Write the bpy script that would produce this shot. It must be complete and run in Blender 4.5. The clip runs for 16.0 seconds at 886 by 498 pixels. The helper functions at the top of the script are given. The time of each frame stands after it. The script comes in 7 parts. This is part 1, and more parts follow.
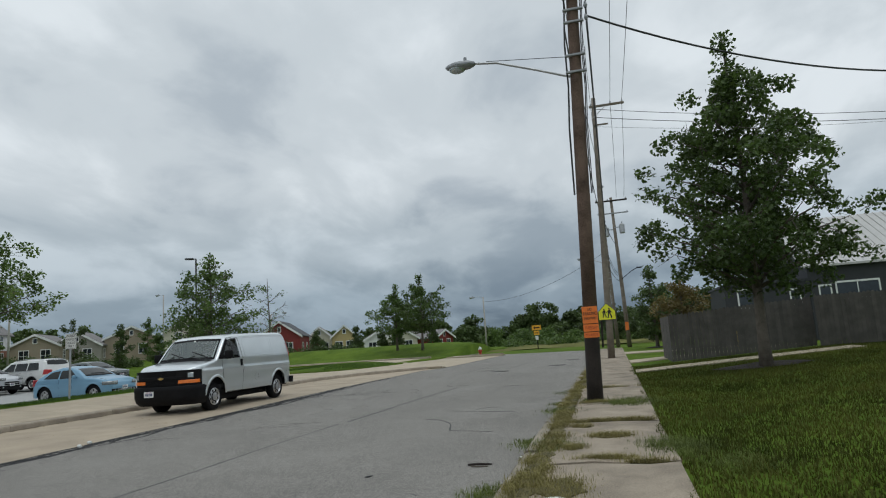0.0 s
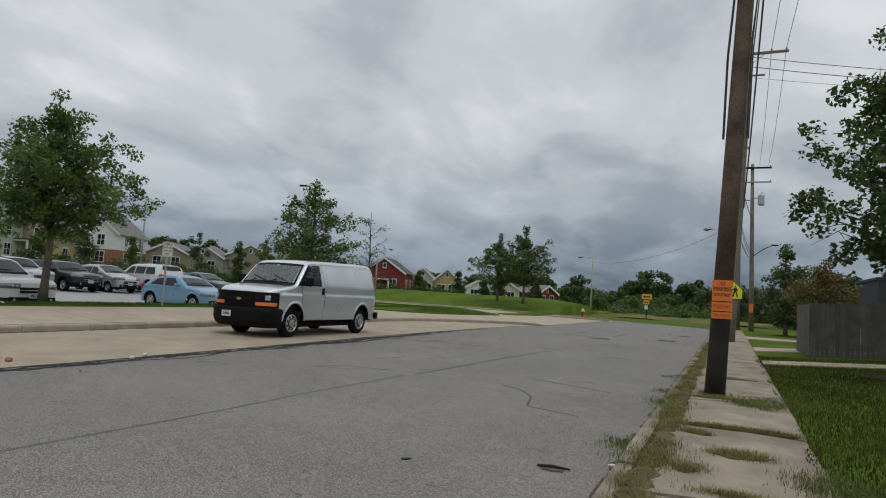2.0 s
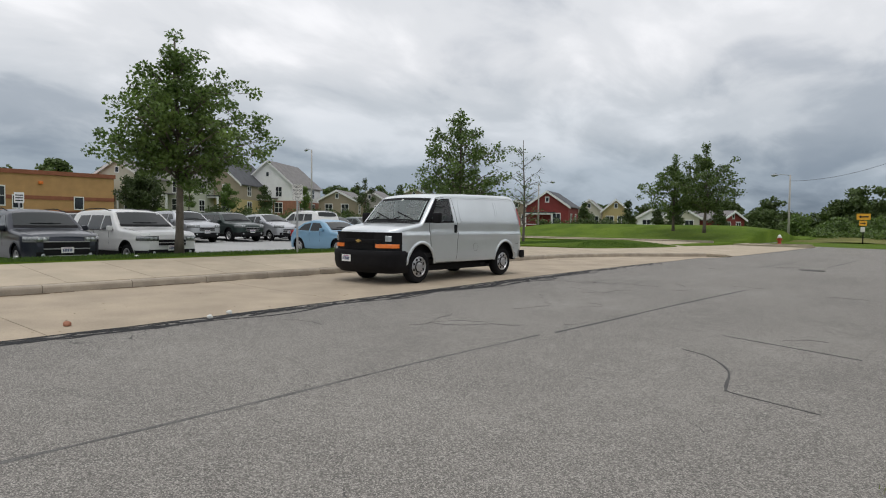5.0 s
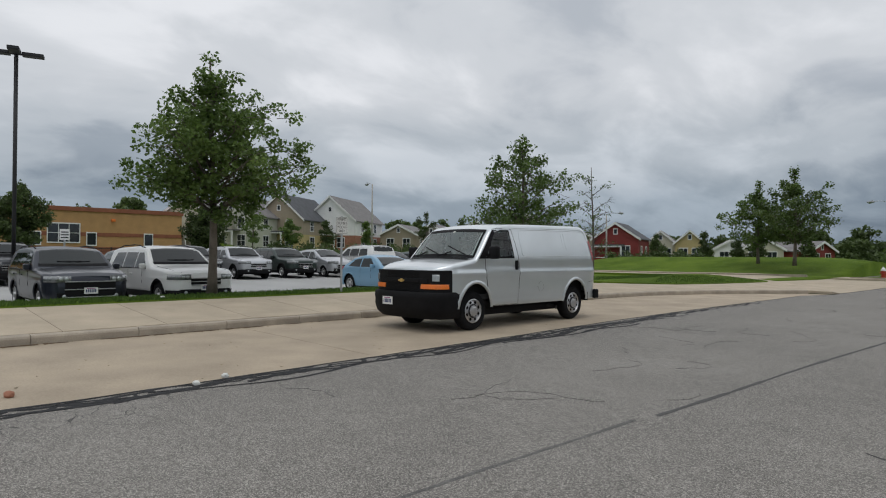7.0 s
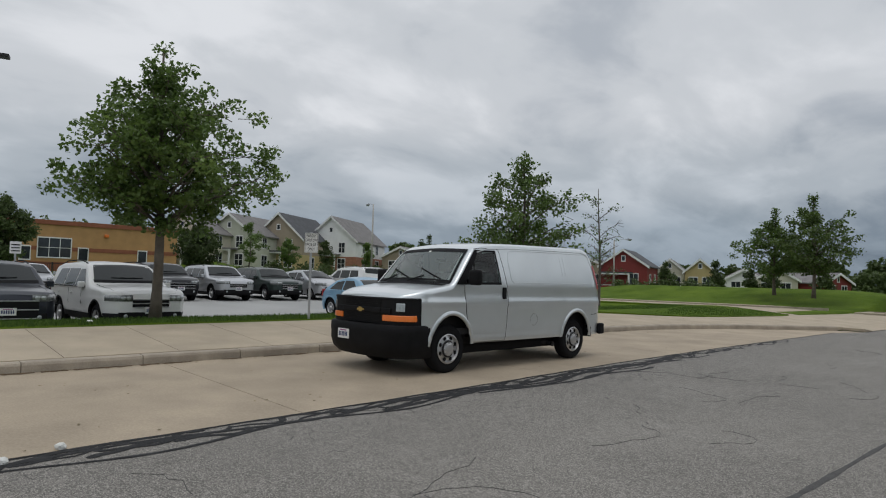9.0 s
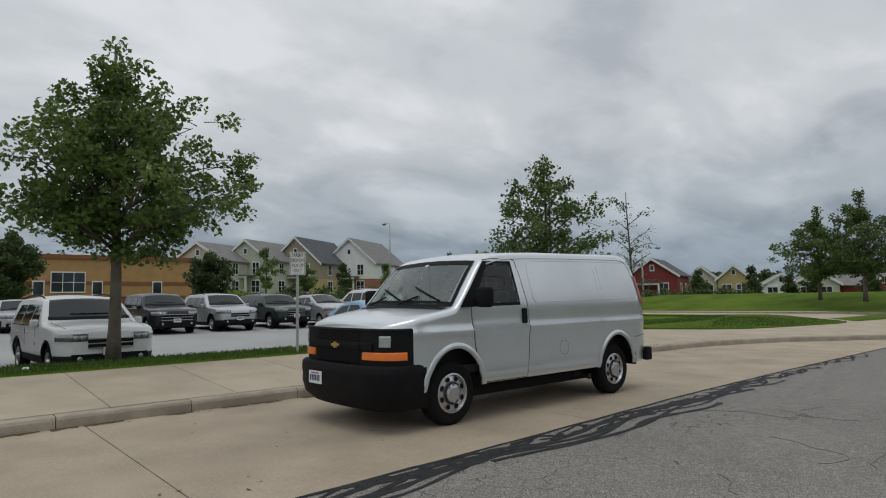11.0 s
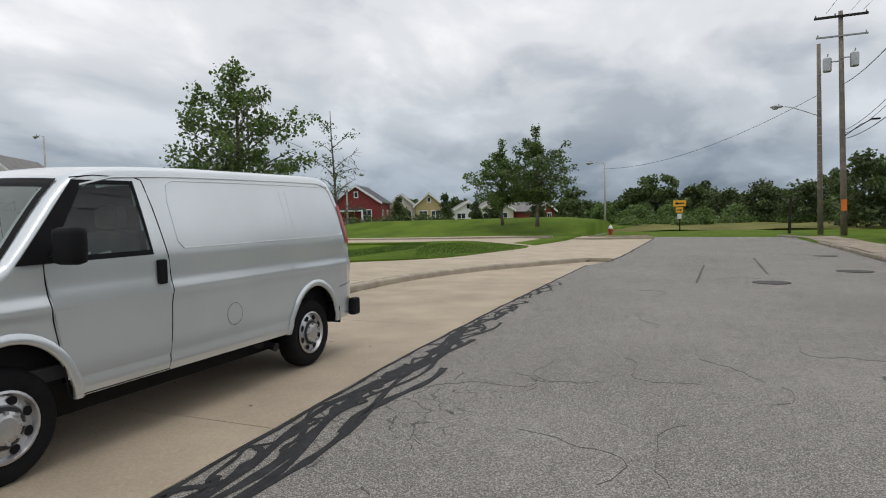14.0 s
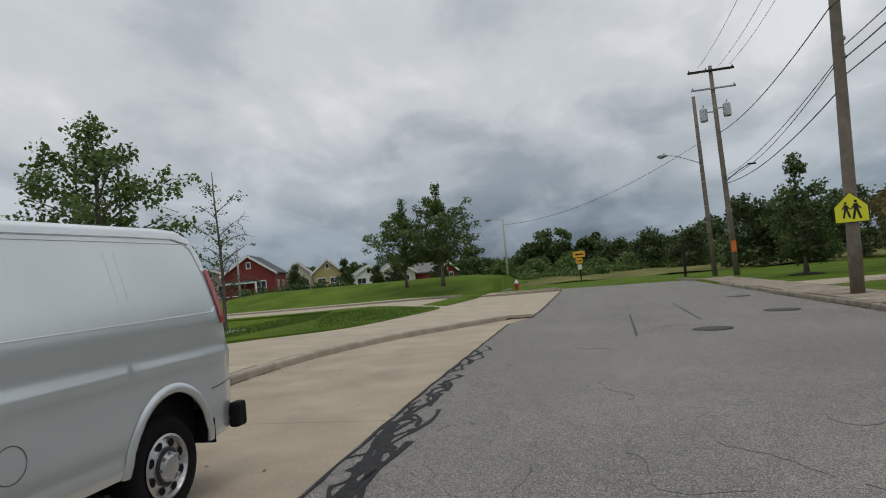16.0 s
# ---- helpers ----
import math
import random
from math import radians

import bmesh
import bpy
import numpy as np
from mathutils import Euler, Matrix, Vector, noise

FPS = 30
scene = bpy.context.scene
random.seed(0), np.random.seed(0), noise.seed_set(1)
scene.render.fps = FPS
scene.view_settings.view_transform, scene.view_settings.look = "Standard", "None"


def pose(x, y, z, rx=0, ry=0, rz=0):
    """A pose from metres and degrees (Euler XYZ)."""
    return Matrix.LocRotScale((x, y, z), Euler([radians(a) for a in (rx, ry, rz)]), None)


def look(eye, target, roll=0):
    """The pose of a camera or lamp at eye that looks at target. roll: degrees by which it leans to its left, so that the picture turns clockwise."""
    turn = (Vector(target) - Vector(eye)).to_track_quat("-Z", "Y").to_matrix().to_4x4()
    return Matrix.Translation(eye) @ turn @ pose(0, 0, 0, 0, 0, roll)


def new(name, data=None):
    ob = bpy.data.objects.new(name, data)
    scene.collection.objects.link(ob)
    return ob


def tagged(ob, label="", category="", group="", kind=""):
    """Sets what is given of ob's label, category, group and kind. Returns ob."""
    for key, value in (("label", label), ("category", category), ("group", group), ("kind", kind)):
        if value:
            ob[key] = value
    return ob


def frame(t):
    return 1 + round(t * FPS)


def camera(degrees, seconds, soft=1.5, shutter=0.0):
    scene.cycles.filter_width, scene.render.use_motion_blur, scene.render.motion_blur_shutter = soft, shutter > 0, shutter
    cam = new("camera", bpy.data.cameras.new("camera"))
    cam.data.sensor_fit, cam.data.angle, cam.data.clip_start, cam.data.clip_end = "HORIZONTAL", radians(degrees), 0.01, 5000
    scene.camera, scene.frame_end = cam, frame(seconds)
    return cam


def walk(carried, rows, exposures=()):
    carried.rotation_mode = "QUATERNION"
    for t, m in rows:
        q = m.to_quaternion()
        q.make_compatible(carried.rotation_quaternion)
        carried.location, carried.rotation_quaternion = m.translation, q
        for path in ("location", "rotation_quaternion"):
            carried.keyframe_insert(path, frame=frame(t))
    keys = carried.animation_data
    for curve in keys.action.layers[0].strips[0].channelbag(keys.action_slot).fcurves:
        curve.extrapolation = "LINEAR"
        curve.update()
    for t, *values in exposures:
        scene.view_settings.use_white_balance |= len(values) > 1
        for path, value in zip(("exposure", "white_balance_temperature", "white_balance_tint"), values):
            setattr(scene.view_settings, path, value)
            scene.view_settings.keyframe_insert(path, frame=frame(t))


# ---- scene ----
cam = camera(71.1, 16.0, soft=1.1)
PATH = [
    (0, (11.102, -15.734, 1.46), (10.607, -13.82, 1.759), -3.9),
    (0.5, (10.904, -15.283, 1.475), (10.096, -13.463, 1.668), 2.7),
    (0.6, (10.872, -15.164, 1.534), (10.067, -13.35, 1.788), 1.7),
    (1, (10.883, -14.796, 1.497), (10.095, -12.961, 1.611), 5.2),
    (1.5, (10.896, -14.315, 1.499), (9.962, -12.547, 1.544), 4.0),
    (2, (10.789, -13.732, 1.499), (9.951, -11.922, 1.639), 3.7),
    (2.5, (10.841, -13.265, 1.433), (10.009, -11.447, 1.425), 4.5),
    (3, (10.738, -12.787, 1.453), (9.733, -11.06, 1.366), 3.0),
    (3.5, (10.512, -12.324, 1.433), (9.43, -10.643, 1.389), 2.2),
    (4, (10.308, -11.782, 1.437), (9.071, -10.222, 1.249), -0.6),
    (4.5, (9.986, -11.246, 1.315), (8.72, -9.698, 1.294), -1.2),
    (5, (9.782, -10.759, 1.43), (8.498, -9.227, 1.347), 0.7),
    (5.2, (9.635, -10.628, 1.449), (8.243, -9.194, 1.365), -1.7),
    (7.3, (8.212, -8.631, 1.488), (6.764, -7.254, 1.563), 1.5),
    (7.5, (8.096, -8.425, 1.508), (6.645, -7.051, 1.589), 3.8),
    (8, (7.836, -7.872, 1.49), (6.374, -6.507, 1.5), 2.6),
    (8.5, (7.402, -7.344, 1.509), (5.929, -5.998, 1.655), 0.2),
    (8.7, (7.314, -7.185, 1.498), (5.864, -5.811, 1.601), 1.6),
    (10.8, (5.894, -5.284, 1.509), (4.421, -3.937, 1.635), -0.5),
    (11, (5.686, -5.087, 1.544), (4.189, -3.77, 1.703), -0.9),
    (11.5, (5.319, -4.648, 1.635), (3.722, -3.479, 1.92), 1.8),
    (12, (4.976, -4.257, 1.685), (3.31, -3.169, 1.88), 2.8),
    (12.5, (4.606, -3.846, 1.638), (2.978, -2.689, 1.738), 1.8),
    (13, (4.346, -3.382, 1.636), (2.851, -2.057, 1.534), 1.4),
    (13.5, (4.173, -2.914, 1.592), (3.095, -1.233, 1.484), 0.2),
    (14, (4.137, -2.547, 1.669), (3.383, -0.697, 1.571), -1.5),
    (14.5, (4.011, -2.081, 1.75), (3.434, -0.166, 1.733), -1.9),
    (15, (3.638, -1.5, 1.725), (3.356, 0.474, 1.877), -3.5),
    (15.5, (3.539, -1.097, 1.683), (3.176, 0.866, 1.805), -4.5),
    (16, (3.182, -0.646, 1.625), (2.747, 1.304, 1.712), -5.2),
]

EXPOSURES = [(0, 0.05, 6150, 5), (0.5, -0.1, 6150, 5), (1.5, -0.15, 6250, 7), (2, -0.05, 6350, 9), (2.5, 0.09, 6400, 9), (3, 0.17, 6450, 10), (3.5, 0.14, 6500, 10), (4, 0.12, 6500, 11), (4.5, 0.29, 6500, 11), (5, 0.36, 6500, 11), (6.5, 0.2, 6400, 10), (7.5, 0.01, 6350, 10), (8, 0.0, 6350, 10), (11, -0.05, 6350, 9), (11.5, -0.02, 6350, 9), (12.5, -0.18, 6400, 9), (13.2, 0.15, 6400, 10), (14, 0.36, 6500, 11), (14.6, 0.13, 6500, 12), (15.2, -0.06, 6400, 9), (16, -0.03, 6400, 9)]
walk(cam, [(t, look(*p)) for t, *p in PATH], EXPOSURES)

# ---- sky and light ----
world = bpy.data.worlds.new("overcast_sky")
scene.world = world
world.use_nodes = True


def sky():
    nt = world.node_tree
    nt.nodes.clear()
    N, L = nt.nodes.new, nt.links.new
    out, bg = N("ShaderNodeOutputWorld"), N("ShaderNodeBackground")
    L(bg.outputs[0], out.inputs[0])
    co = N("ShaderNodeTexCoord")
    sep = N("ShaderNodeSeparateXYZ")
    L(co.outputs["Generated"], sep.inputs[0])

    def math_(op, a, b, clamp=False):
        n = N("ShaderNodeMath")
        n.operation, n.use_clamp = op, clamp
        for i, v in enumerate((a, b)):
            if hasattr(v, "links"):
                L(v, n.inputs[i])
            elif v is not None:
                n.inputs[i].default_value = v
        return n.outputs[0]

    up = math_("MAXIMUM", sep.outputs[2], 0.0)
    # cloud layer seen in perspective: a plane overhead
    den = math_("ADD", up, 0.30)
    px, py = math_("DIVIDE", sep.outputs[0], den), math_("DIVIDE", sep.outputs[1], den)
    com = N("ShaderNodeCombineXYZ")
    L(px, com.inputs[0]), L(py, com.inputs[1])

    def noise_(scale, detail, rough, offset, dist=0.0):
        mp = N("ShaderNodeMapping")
        mp.inputs["Location"].default_value = offset
        mp.inputs["Rotation"].default_value = (0, 0, radians(25))
        mp.inputs["Scale"].default_value = (1.0, 0.7, 1.0)
        L(com.outputs[0], mp.inputs[0])
        n = N("ShaderNodeTexNoise")
        n.inputs["Scale"].default_value, n.inputs["Detail"].default_value = scale, detail
        n.inputs["Roughness"].default_value, n.inputs["Distortion"].default_value = rough, dist
        L(mp.outputs[0], n.inputs["Vector"])
        return n.outputs[0]

    big = noise_(1.15, 4.0, 0.45, (3.1, 1.7, 0), 0.2)
    small = noise_(3.3, 6.0, 0.52, (7.3, 2.2, 0), 0.3)
    mix = math_("ADD", math_("MULTIPLY", big, 0.52), math_("MULTIPLY", small, 0.48))
    ramp = N("ShaderNodeValToRGB")
    ramp.color_ramp.interpolation = "EASE"
    ramp.color_ramp.elements[0].position, ramp.color_ramp.elements[0].color = 0.36, (0.43, 0.46, 0.50, 1)
    ramp.color_ramp.elements[1].position, ramp.color_ramp.elements[1].color = 0.60, (0.74, 0.75, 0.77, 1)
    e = ramp.color_ramp.elements.new(0.47)
    e.color = (0.58, 0.60, 0.625, 1)
    L(mix, ramp.inputs[0])
    # a darker, bluer band of rain cloud low over the horizon
    hor = N("ShaderNodeValToRGB")
    hor.color_ramp.interpolation = "EASE"
    hor.color_ramp.elements[0].position, hor.color_ramp.elements[0].color = 0.0, (0.28, 0.335, 0.385, 1)
    hor.color_ramp.elements[1].position, hor.color_ramp.elements[1].color = 0.26, (1, 1, 1, 1)
    e = hor.color_ramp.elements.new(0.07)
    e.color = (0.46, 0.525, 0.58, 1)
    e = hor.color_ramp.elements.new(0.15)
    e.color = (0.72, 0.76, 0.79, 1)
    wob = math_("ADD", up, math_("MULTIPLY", math_("SUBTRACT", small, 0.5), 0.10))
    L(wob, hor.inputs[0])
    mul = N("ShaderNodeMix")
    mul.data_type, mul.blend_type = "RGBA", "MULTIPLY"
    mul.inputs[0].default_value = 1.0
    L(ramp.outputs[0], mul.inputs[6]), L(hor.outputs[0], mul.inputs[7])
    # overcast sky brightens towards the zenith
    zen = math_("ADD", 1.0, math_("MULTIPLY", math_("MAXIMUM", math_("SUBTRACT", up, 0.5), 0.0), 0.5))
    L(mul.outputs[2], bg.inputs[0])
    L(math_("MULTIPLY", zen, 1.0), bg.inputs[1])


sky()
sun = new("sun", bpy.data.lights.new("sun", "SUN"))
sun.data.energy, sun.data.angle, sun.data.color = 0.5, radians(25), (1.0, 0.97, 0.93)
sun.matrix_world = look((0, 0, 40), (-6, 7, 0))

# ---- materials ----


def material(name, color, rough=0.7, metal=0.0, vary=0.15, scale=6.0, fine=60.0, bump=0.0, bump_scale=None, color2=None, coat=0.0, island=0.0, spec=0.5, translucent=0.0, grain=0.4, tight=0.15):
    m = bpy.data.materials.new(name)
    m.use_nodes = True
    nt = m.node_tree
    N, L = nt.nodes.new, nt.links.new
    b = nt.nodes["Principled BSDF"]
    b.inputs["Roughness"].default_value, b.inputs["Metallic"].default_value = rough, metal
    b.inputs["Specular IOR Level"].default_value = spec
    b.inputs["Coat Weight"].default_value, b.inputs["Coat Roughness"].default_value = coat, 0.06
    co = N("ShaderNodeTexCoord")
    n1, n2 = N("ShaderNodeTexNoise"), N("ShaderNodeTexNoise")
    n1.inputs["Scale"].default_value, n1.inputs["Detail"].default_value = scale, 6
    n2.inputs["Scale"].default_value, n2.inputs["Detail"].default_value = fine, 4
    for n in (n1, n2):
        L(co.outputs["Object"], n.inputs["Vector"])
    mixf = N("ShaderNodeMath")
    mixf.operation = "MULTIPLY_ADD"
    L(n1.outputs[0], mixf.inputs[0])
    mixf.inputs[1].default_value = 1 - grain
    m2 = N("ShaderNodeMath")
    m2.operation = "MULTIPLY"
    L(n2.outputs[0], m2.inputs[0])
    m2.inputs[1].default_value = grain
    L(m2.outputs[0], mixf.inputs[2])
    ramp = N("ShaderNodeValToRGB")
    c2 = color2 or tuple(min(1, c * (1 + vary)) for c in color)
    c1 = tuple(c * (1 - vary) for c in color)
    ramp.color_ramp.elements[0].position, ramp.color_ramp.elements[0].color = 0.5 - tight, (*c1, 1)
    ramp.color_ramp.elements[1].position, ramp.color_ramp.elements[1].color = 0.5 + tight, (*c2, 1)
    L(mixf.outputs[0], ramp.inputs[0])
    src = ramp.outputs[0]
    if island:
        ob, geo = N("ShaderNodeObjectInfo"), N("ShaderNodeNewGeometry")
        add = N("ShaderNodeMath")
        add.operation = "ADD"
        L(ob.outputs["Random"], add.inputs[0]), L(geo.outputs["Random Per Island"], add.inputs[1])
        mr = N("ShaderNodeMapRange")
        mr.inputs[1].default_value, mr.inputs[2].default_value = 0, 2
        mr.inputs[3].default_value, mr.inputs[4].default_value = 1 - island, 1 + island
        L(add.outputs[0], mr.inputs[0])
        mu = N("ShaderNodeMix")
        mu.data_type, mu.blend_type = "RGBA", "MULTIPLY"
        mu.inputs[0].default_value = 1.0
        L(src, mu.inputs[6]), L(mr.outputs[0], mu.inputs[7])
        src = mu.outputs[2]
    L(src, b.inputs["Base Color"])
    if bump:
        n3 = N("ShaderNodeTexNoise")
        n3.inputs["Scale"].default_value, n3.inputs["Detail"].default_value = bump_scale or fine, 5
        L(co.outputs["Object"], n3.inputs["Vector"])
        bp = N("ShaderNodeBump")
        bp.inputs["Strength"].default_value, bp.inputs["Distance"].default_value = bump, 0.02
        L(n3.outputs[0], bp.inputs["Height"]), L(bp.outputs[0], b.inputs["Normal"])
    if translucent:
        out = nt.nodes["Material Output"]
        tr, ms = N("ShaderNodeBsdfTranslucent"), N("ShaderNodeMixShader")
        L(src, tr.inputs[0])
        ms.inputs[0].default_value = translucent
        L(b.outputs[0], ms.inputs[1]), L(tr.outputs[0], ms.inputs[2]), L(ms.outputs[0], out.inputs[0])
    return m


def glass(name, tint, rough=0.02, painted_haze=0.0, ior=2.1):
    m = bpy.data.materials.new(name)
    m.use_nodes = True
    nt = m.node_tree
    N, L = nt.nodes.new, nt.links.new
    out = nt.nodes["Material Output"]
    nt.nodes.remove(nt.nodes["Principled BSDF"])
    tr, gl, fr, mx = N("ShaderNodeBsdfTransparent"), N("ShaderNodeBsdfGlossy"), N("ShaderNodeFresnel"), N("ShaderNodeMixShader")
    tr.inputs[0].default_value = (*tint, 1)
    gl.inputs["Roughness"].default_value = rough
    fr.inputs[0].default_value = ior
    L(fr.outputs[0], mx.inputs[0]), L(tr.outputs[0], mx.inputs[1]), L(gl.outputs[0], mx.inputs[2]), L(mx.outputs[0], out.inputs[0])
    if painted_haze:
        # pale green diffuse layer stands in for sky reflected in the pane
        df, m2 = N("ShaderNodeBsdfDiffuse"), N("ShaderNodeMixShader")
        df.inputs[0].default_value = (0.50, 0.60, 0.56, 1)
        m2.inputs[0].default_value = painted_haze
        L(mx.outputs[0], m2.inputs[1]), L(df.outputs[0], m2.inputs[2]), L(m2.outputs[0], out.inputs[0])
    return m


def asphalt(name, low, high, stones=105.0, cracks=True):
    """Worn asphalt: stone chips of many greys in a darker binder, pale scuffs, fine crazing."""
    m = bpy.data.materials.new(name)
    m.use_nodes = True
    nt = m.node_tree
    N, L = nt.nodes.new, nt.links.new
    b = nt.nodes["Principled BSDF"]
    b.inputs["Roughness"].default_value, b.inputs["Specular IOR Level"].default_value = 0.8, 0.4
    co = N("ShaderNodeTexCoord")

    def tex(kind, scale, feature=None):
        n = N(kind)
        n.inputs["Scale"].default_value = scale
        if feature:
            n.feature = feature
        L(co.outputs["Object"], n.inputs["Vector"])
        return n

    def calc(op, a, c, clamp=False):
        n = N("ShaderNodeMath")
        n.operation, n.use_clamp = op, clamp
        for i, v in enumerate((a, c)):
            if hasattr(v, "links"):
                L(v, n.inputs[i])
            else:
                n.inputs[i].default_value = v
        return n.outputs[0]

    def span(v, a, c, lo, hi):
        n = N("ShaderNodeMapRange")
        n.inputs[1].default_value, n.inputs[2].default_value, n.inputs[3].default_value, n.inputs[4].default_value = a, c, lo, hi
        L(v, n.inputs[0])
        return n.outputs[0]

    chips = tex("ShaderNodeTexVoronoi", stones)
    bw = N("ShaderNodeSeparateColor")
    L(chips.outputs["Color"], bw.inputs[0])
    big, mid = tex("ShaderNodeTexNoise", 0.35), tex("ShaderNodeTexNoise", 3.2)
    big.inputs["Detail"].default_value, mid.inputs["Detail"].default_value = 5, 6
    chip = calc("MULTIPLY", calc("POWER", bw.outputs[0], 1.5), span(chips.outputs["Distance"], 0.15, 0.75, 1.0, 0.35))
    wear = calc("ADD", calc("MULTIPLY", calc("SUBTRACT", big.outputs[0], 0.5), 0.28), calc("MULTIPLY", calc("SUBTRACT", mid.outputs[0], 0.5), 0.16))
    val = calc("ADD", chip, wear, True)
    ramp = N("ShaderNodeValToRGB")
    ramp.color_ramp.elements[0].position, ramp.color_ramp.elements[0].color = 0.0, (*low, 1)
    ramp.color_ramp.elements[1].position, ramp.color_ramp.elements[1].color = 0.8, (*high, 1)
    L(val, ramp.inputs[0])
    src = ramp.outputs[0]
    if cracks:
        wob = N("ShaderNodeVectorMath")
        wob.operation = "MULTIPLY_ADD"
        L(tex("ShaderNodeTexNoise", 5.0).outputs["Color"], wob.inputs[0])
        wob.inputs[1].default_value = (0.16, 0.16, 0.0)
        L(co.outputs["Object"], wob.inputs[2])
        lines = None
        for scale, wide, cut in ((3.4, 0.012, 0.46), (0.4, 0.0018, 0.60)):
            vo = N("ShaderNodeTexVoronoi")
            vo.feature = "DISTANCE_TO_EDGE"
            vo.inputs["Scale"].default_value = scale
            L(wob.outputs[0], vo.inputs["Vector"])
            line = calc("MULTIPLY", calc("LESS_THAN", vo.outputs[0], wide), calc("GREATER_THAN", (big if scale > 1 else mid).outputs[0], cut))
            if scale > 1:
                # crazing lies along the seam with the concrete
                sep = N("ShaderNodeSeparateXYZ")
                L(co.outputs["Object"], sep.inputs[0])
                line = calc("MULTIPLY", line, calc("LESS_THAN", sep.outputs[0], calc("ADD", 1.0, calc("MULTIPLY", mid.outputs[0], 2.6))))
            lines = line if lines is None else calc("MAXIMUM", lines, line)
        mx = N("ShaderNodeMix")
        mx.data_type = "RGBA"
        L(calc("MULTIPLY", lines, 0.75), mx.inputs[0]), L(src, mx.inputs[6])
        mx.inputs[7].default_value = (0.035, 0.034, 0.032, 1)
        src = mx.outputs[2]
    L(src, b.inputs["Base Color"])
    bp = N("ShaderNodeBump")
    bp.inputs["Strength"].default_value, bp.inputs["Distance"].default_value = 0.55, 0.006
    L(chip, bp.inputs["Height"]), L(bp.outputs[0], b.inputs["Normal"])
    return m


ASPHALT = asphalt("asphalt", (0.100, 0.093, 0.083), (0.475, 0.445, 0.398), 120.0)
ASPHALT_LOT = material("lot_asphalt", (0.36, 0.36, 0.35), 0.9, 0, 0.14, 0.3, 40.0, 0.2, 60.0)
TAR = material("tar", (0.028, 0.028, 0.029), 0.75, 0, 0.4, 8.0, 90.0, 0.3, spec=0.2)
CONCRETE = material("concrete", (0.385, 0.315, 0.23), 0.85, 0, 0.2, 0.9, 45.0, 0.12, 90.0, island=0.05)
WALK = material("sidewalk_concrete", (0.425, 0.355, 0.262), 0.88, 0, 0.16, 1.2, 60.0, 0.12, 90.0, island=0.05)
OLD_WALK = material("old_sidewalk_concrete", (0.295, 0.245, 0.185), 0.9, 0, 0.38, 1.6, 70.0, 0.3, 60.0, island=0.08)
KERB = material("kerb_concrete", (0.36, 0.31, 0.245), 0.9, 0, 0.25, 3.0, 60.0, 0.25, island=0.12)
OLD_KERB = material("old_kerb_concrete", (0.27, 0.235, 0.18), 0.95, 0, 0.4, 3.0, 40.0, 0.5, island=0.2)
LAWN = material("lawn", (0.082, 0.15, 0.012), 0.95, 0, 0.35, 0.5, 30.0, 0.9, 45.0, color2=(0.125, 0.185, 0.02), spec=0.1)
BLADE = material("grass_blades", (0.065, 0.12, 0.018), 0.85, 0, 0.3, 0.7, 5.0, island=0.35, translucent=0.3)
DRY = material("dry_grass_blades", (0.20, 0.175, 0.06), 0.85, 0, 0.3, 2.0, 5.0, island=0.4, translucent=0.25)
FOLIAGE = material("maple_leaves", (0.095, 0.165, 0.038), 0.42, 0, 0.3, 0.8, 6.0, color2=(0.145, 0.215, 0.055), island=0.55, translucent=0.42)
FOLIAGE_DARK = material("dark_leaves", (0.078, 0.115, 0.034), 0.6, 0, 0.3, 0.5, 4.0, island=0.5, translucent=0.3)
FOLIAGE_RUST = material("rusty_leaves", (0.15, 0.115, 0.035), 0.6, 0, 0.35, 0.6, 4.0, island=0.45, translucent=0.25)
BARK = material("bark", (0.13, 0.11, 0.09), 0.95, 0, 0.35, 6.0, 50.0, 0.8, 25.0)
POLE_DARK = material("creosoted_wood", (0.022, 0.016, 0.012), 0.85, 0, 0.5, 3.0, 40.0, 0.5, 30.0)
POLE_GREY = material("weathered_pole_wood", (0.20, 0.17, 0.135), 0.92, 0, 0.3, 3.0, 40.0, 0.5, 30.0)
STEEL = material("galvanised_steel", (0.45, 0.46, 0.47), 0.45, 0.9, 0.15, 4.0, 60.0)
BLACK = material("black_plastic", (0.010, 0.010, 0.011), 0.62, 0, 0.25, 6.0, 200.0, 0.05, spec=0.12)
EARTH = material("dark_earth", (0.075, 0.058, 0.038), 0.98, 0, 0.5, 5.0, 60.0, 0.8, 40.0, color2=(0.14, 0.115, 0.07))
THATCH = material("matted_dry_grass", (0.10, 0.085, 0.035), 0.98, 0, 0.5, 9.0, 120.0, 1.0, 90.0, color2=(0.20, 0.17, 0.07))
RUBBER = material("tyre_rubber", (0.011, 0.011, 0.012), 0.85, 0, 0.25, 10.0, 120.0, 0.2, spec=0.15)
SILVER = material("silver_paint", (0.70, 0.74, 0.755), 0.28, 0.66, 0.05, 1.5, 300.0, coat=0.8)
CHROME = material("wheel_steel", (0.46, 0.46, 0.46), 0.38, 0.9, 0.08, 12.0, 90.0)
ALLOY = material("wheel_alloy", (0.56, 0.56, 0.57), 0.33, 0.85, 0.08, 12.0, 90.0)
ORANGE = material("orange_plastic", (0.85, 0.20, 0.02), 0.3, 0, 0.06, 8.0, 60.0, coat=0.5)
RED = material("red_plastic", (0.45, 0.02, 0.02), 0.3, 0, 0.06, 8.0, 60.0, coat=0.5)
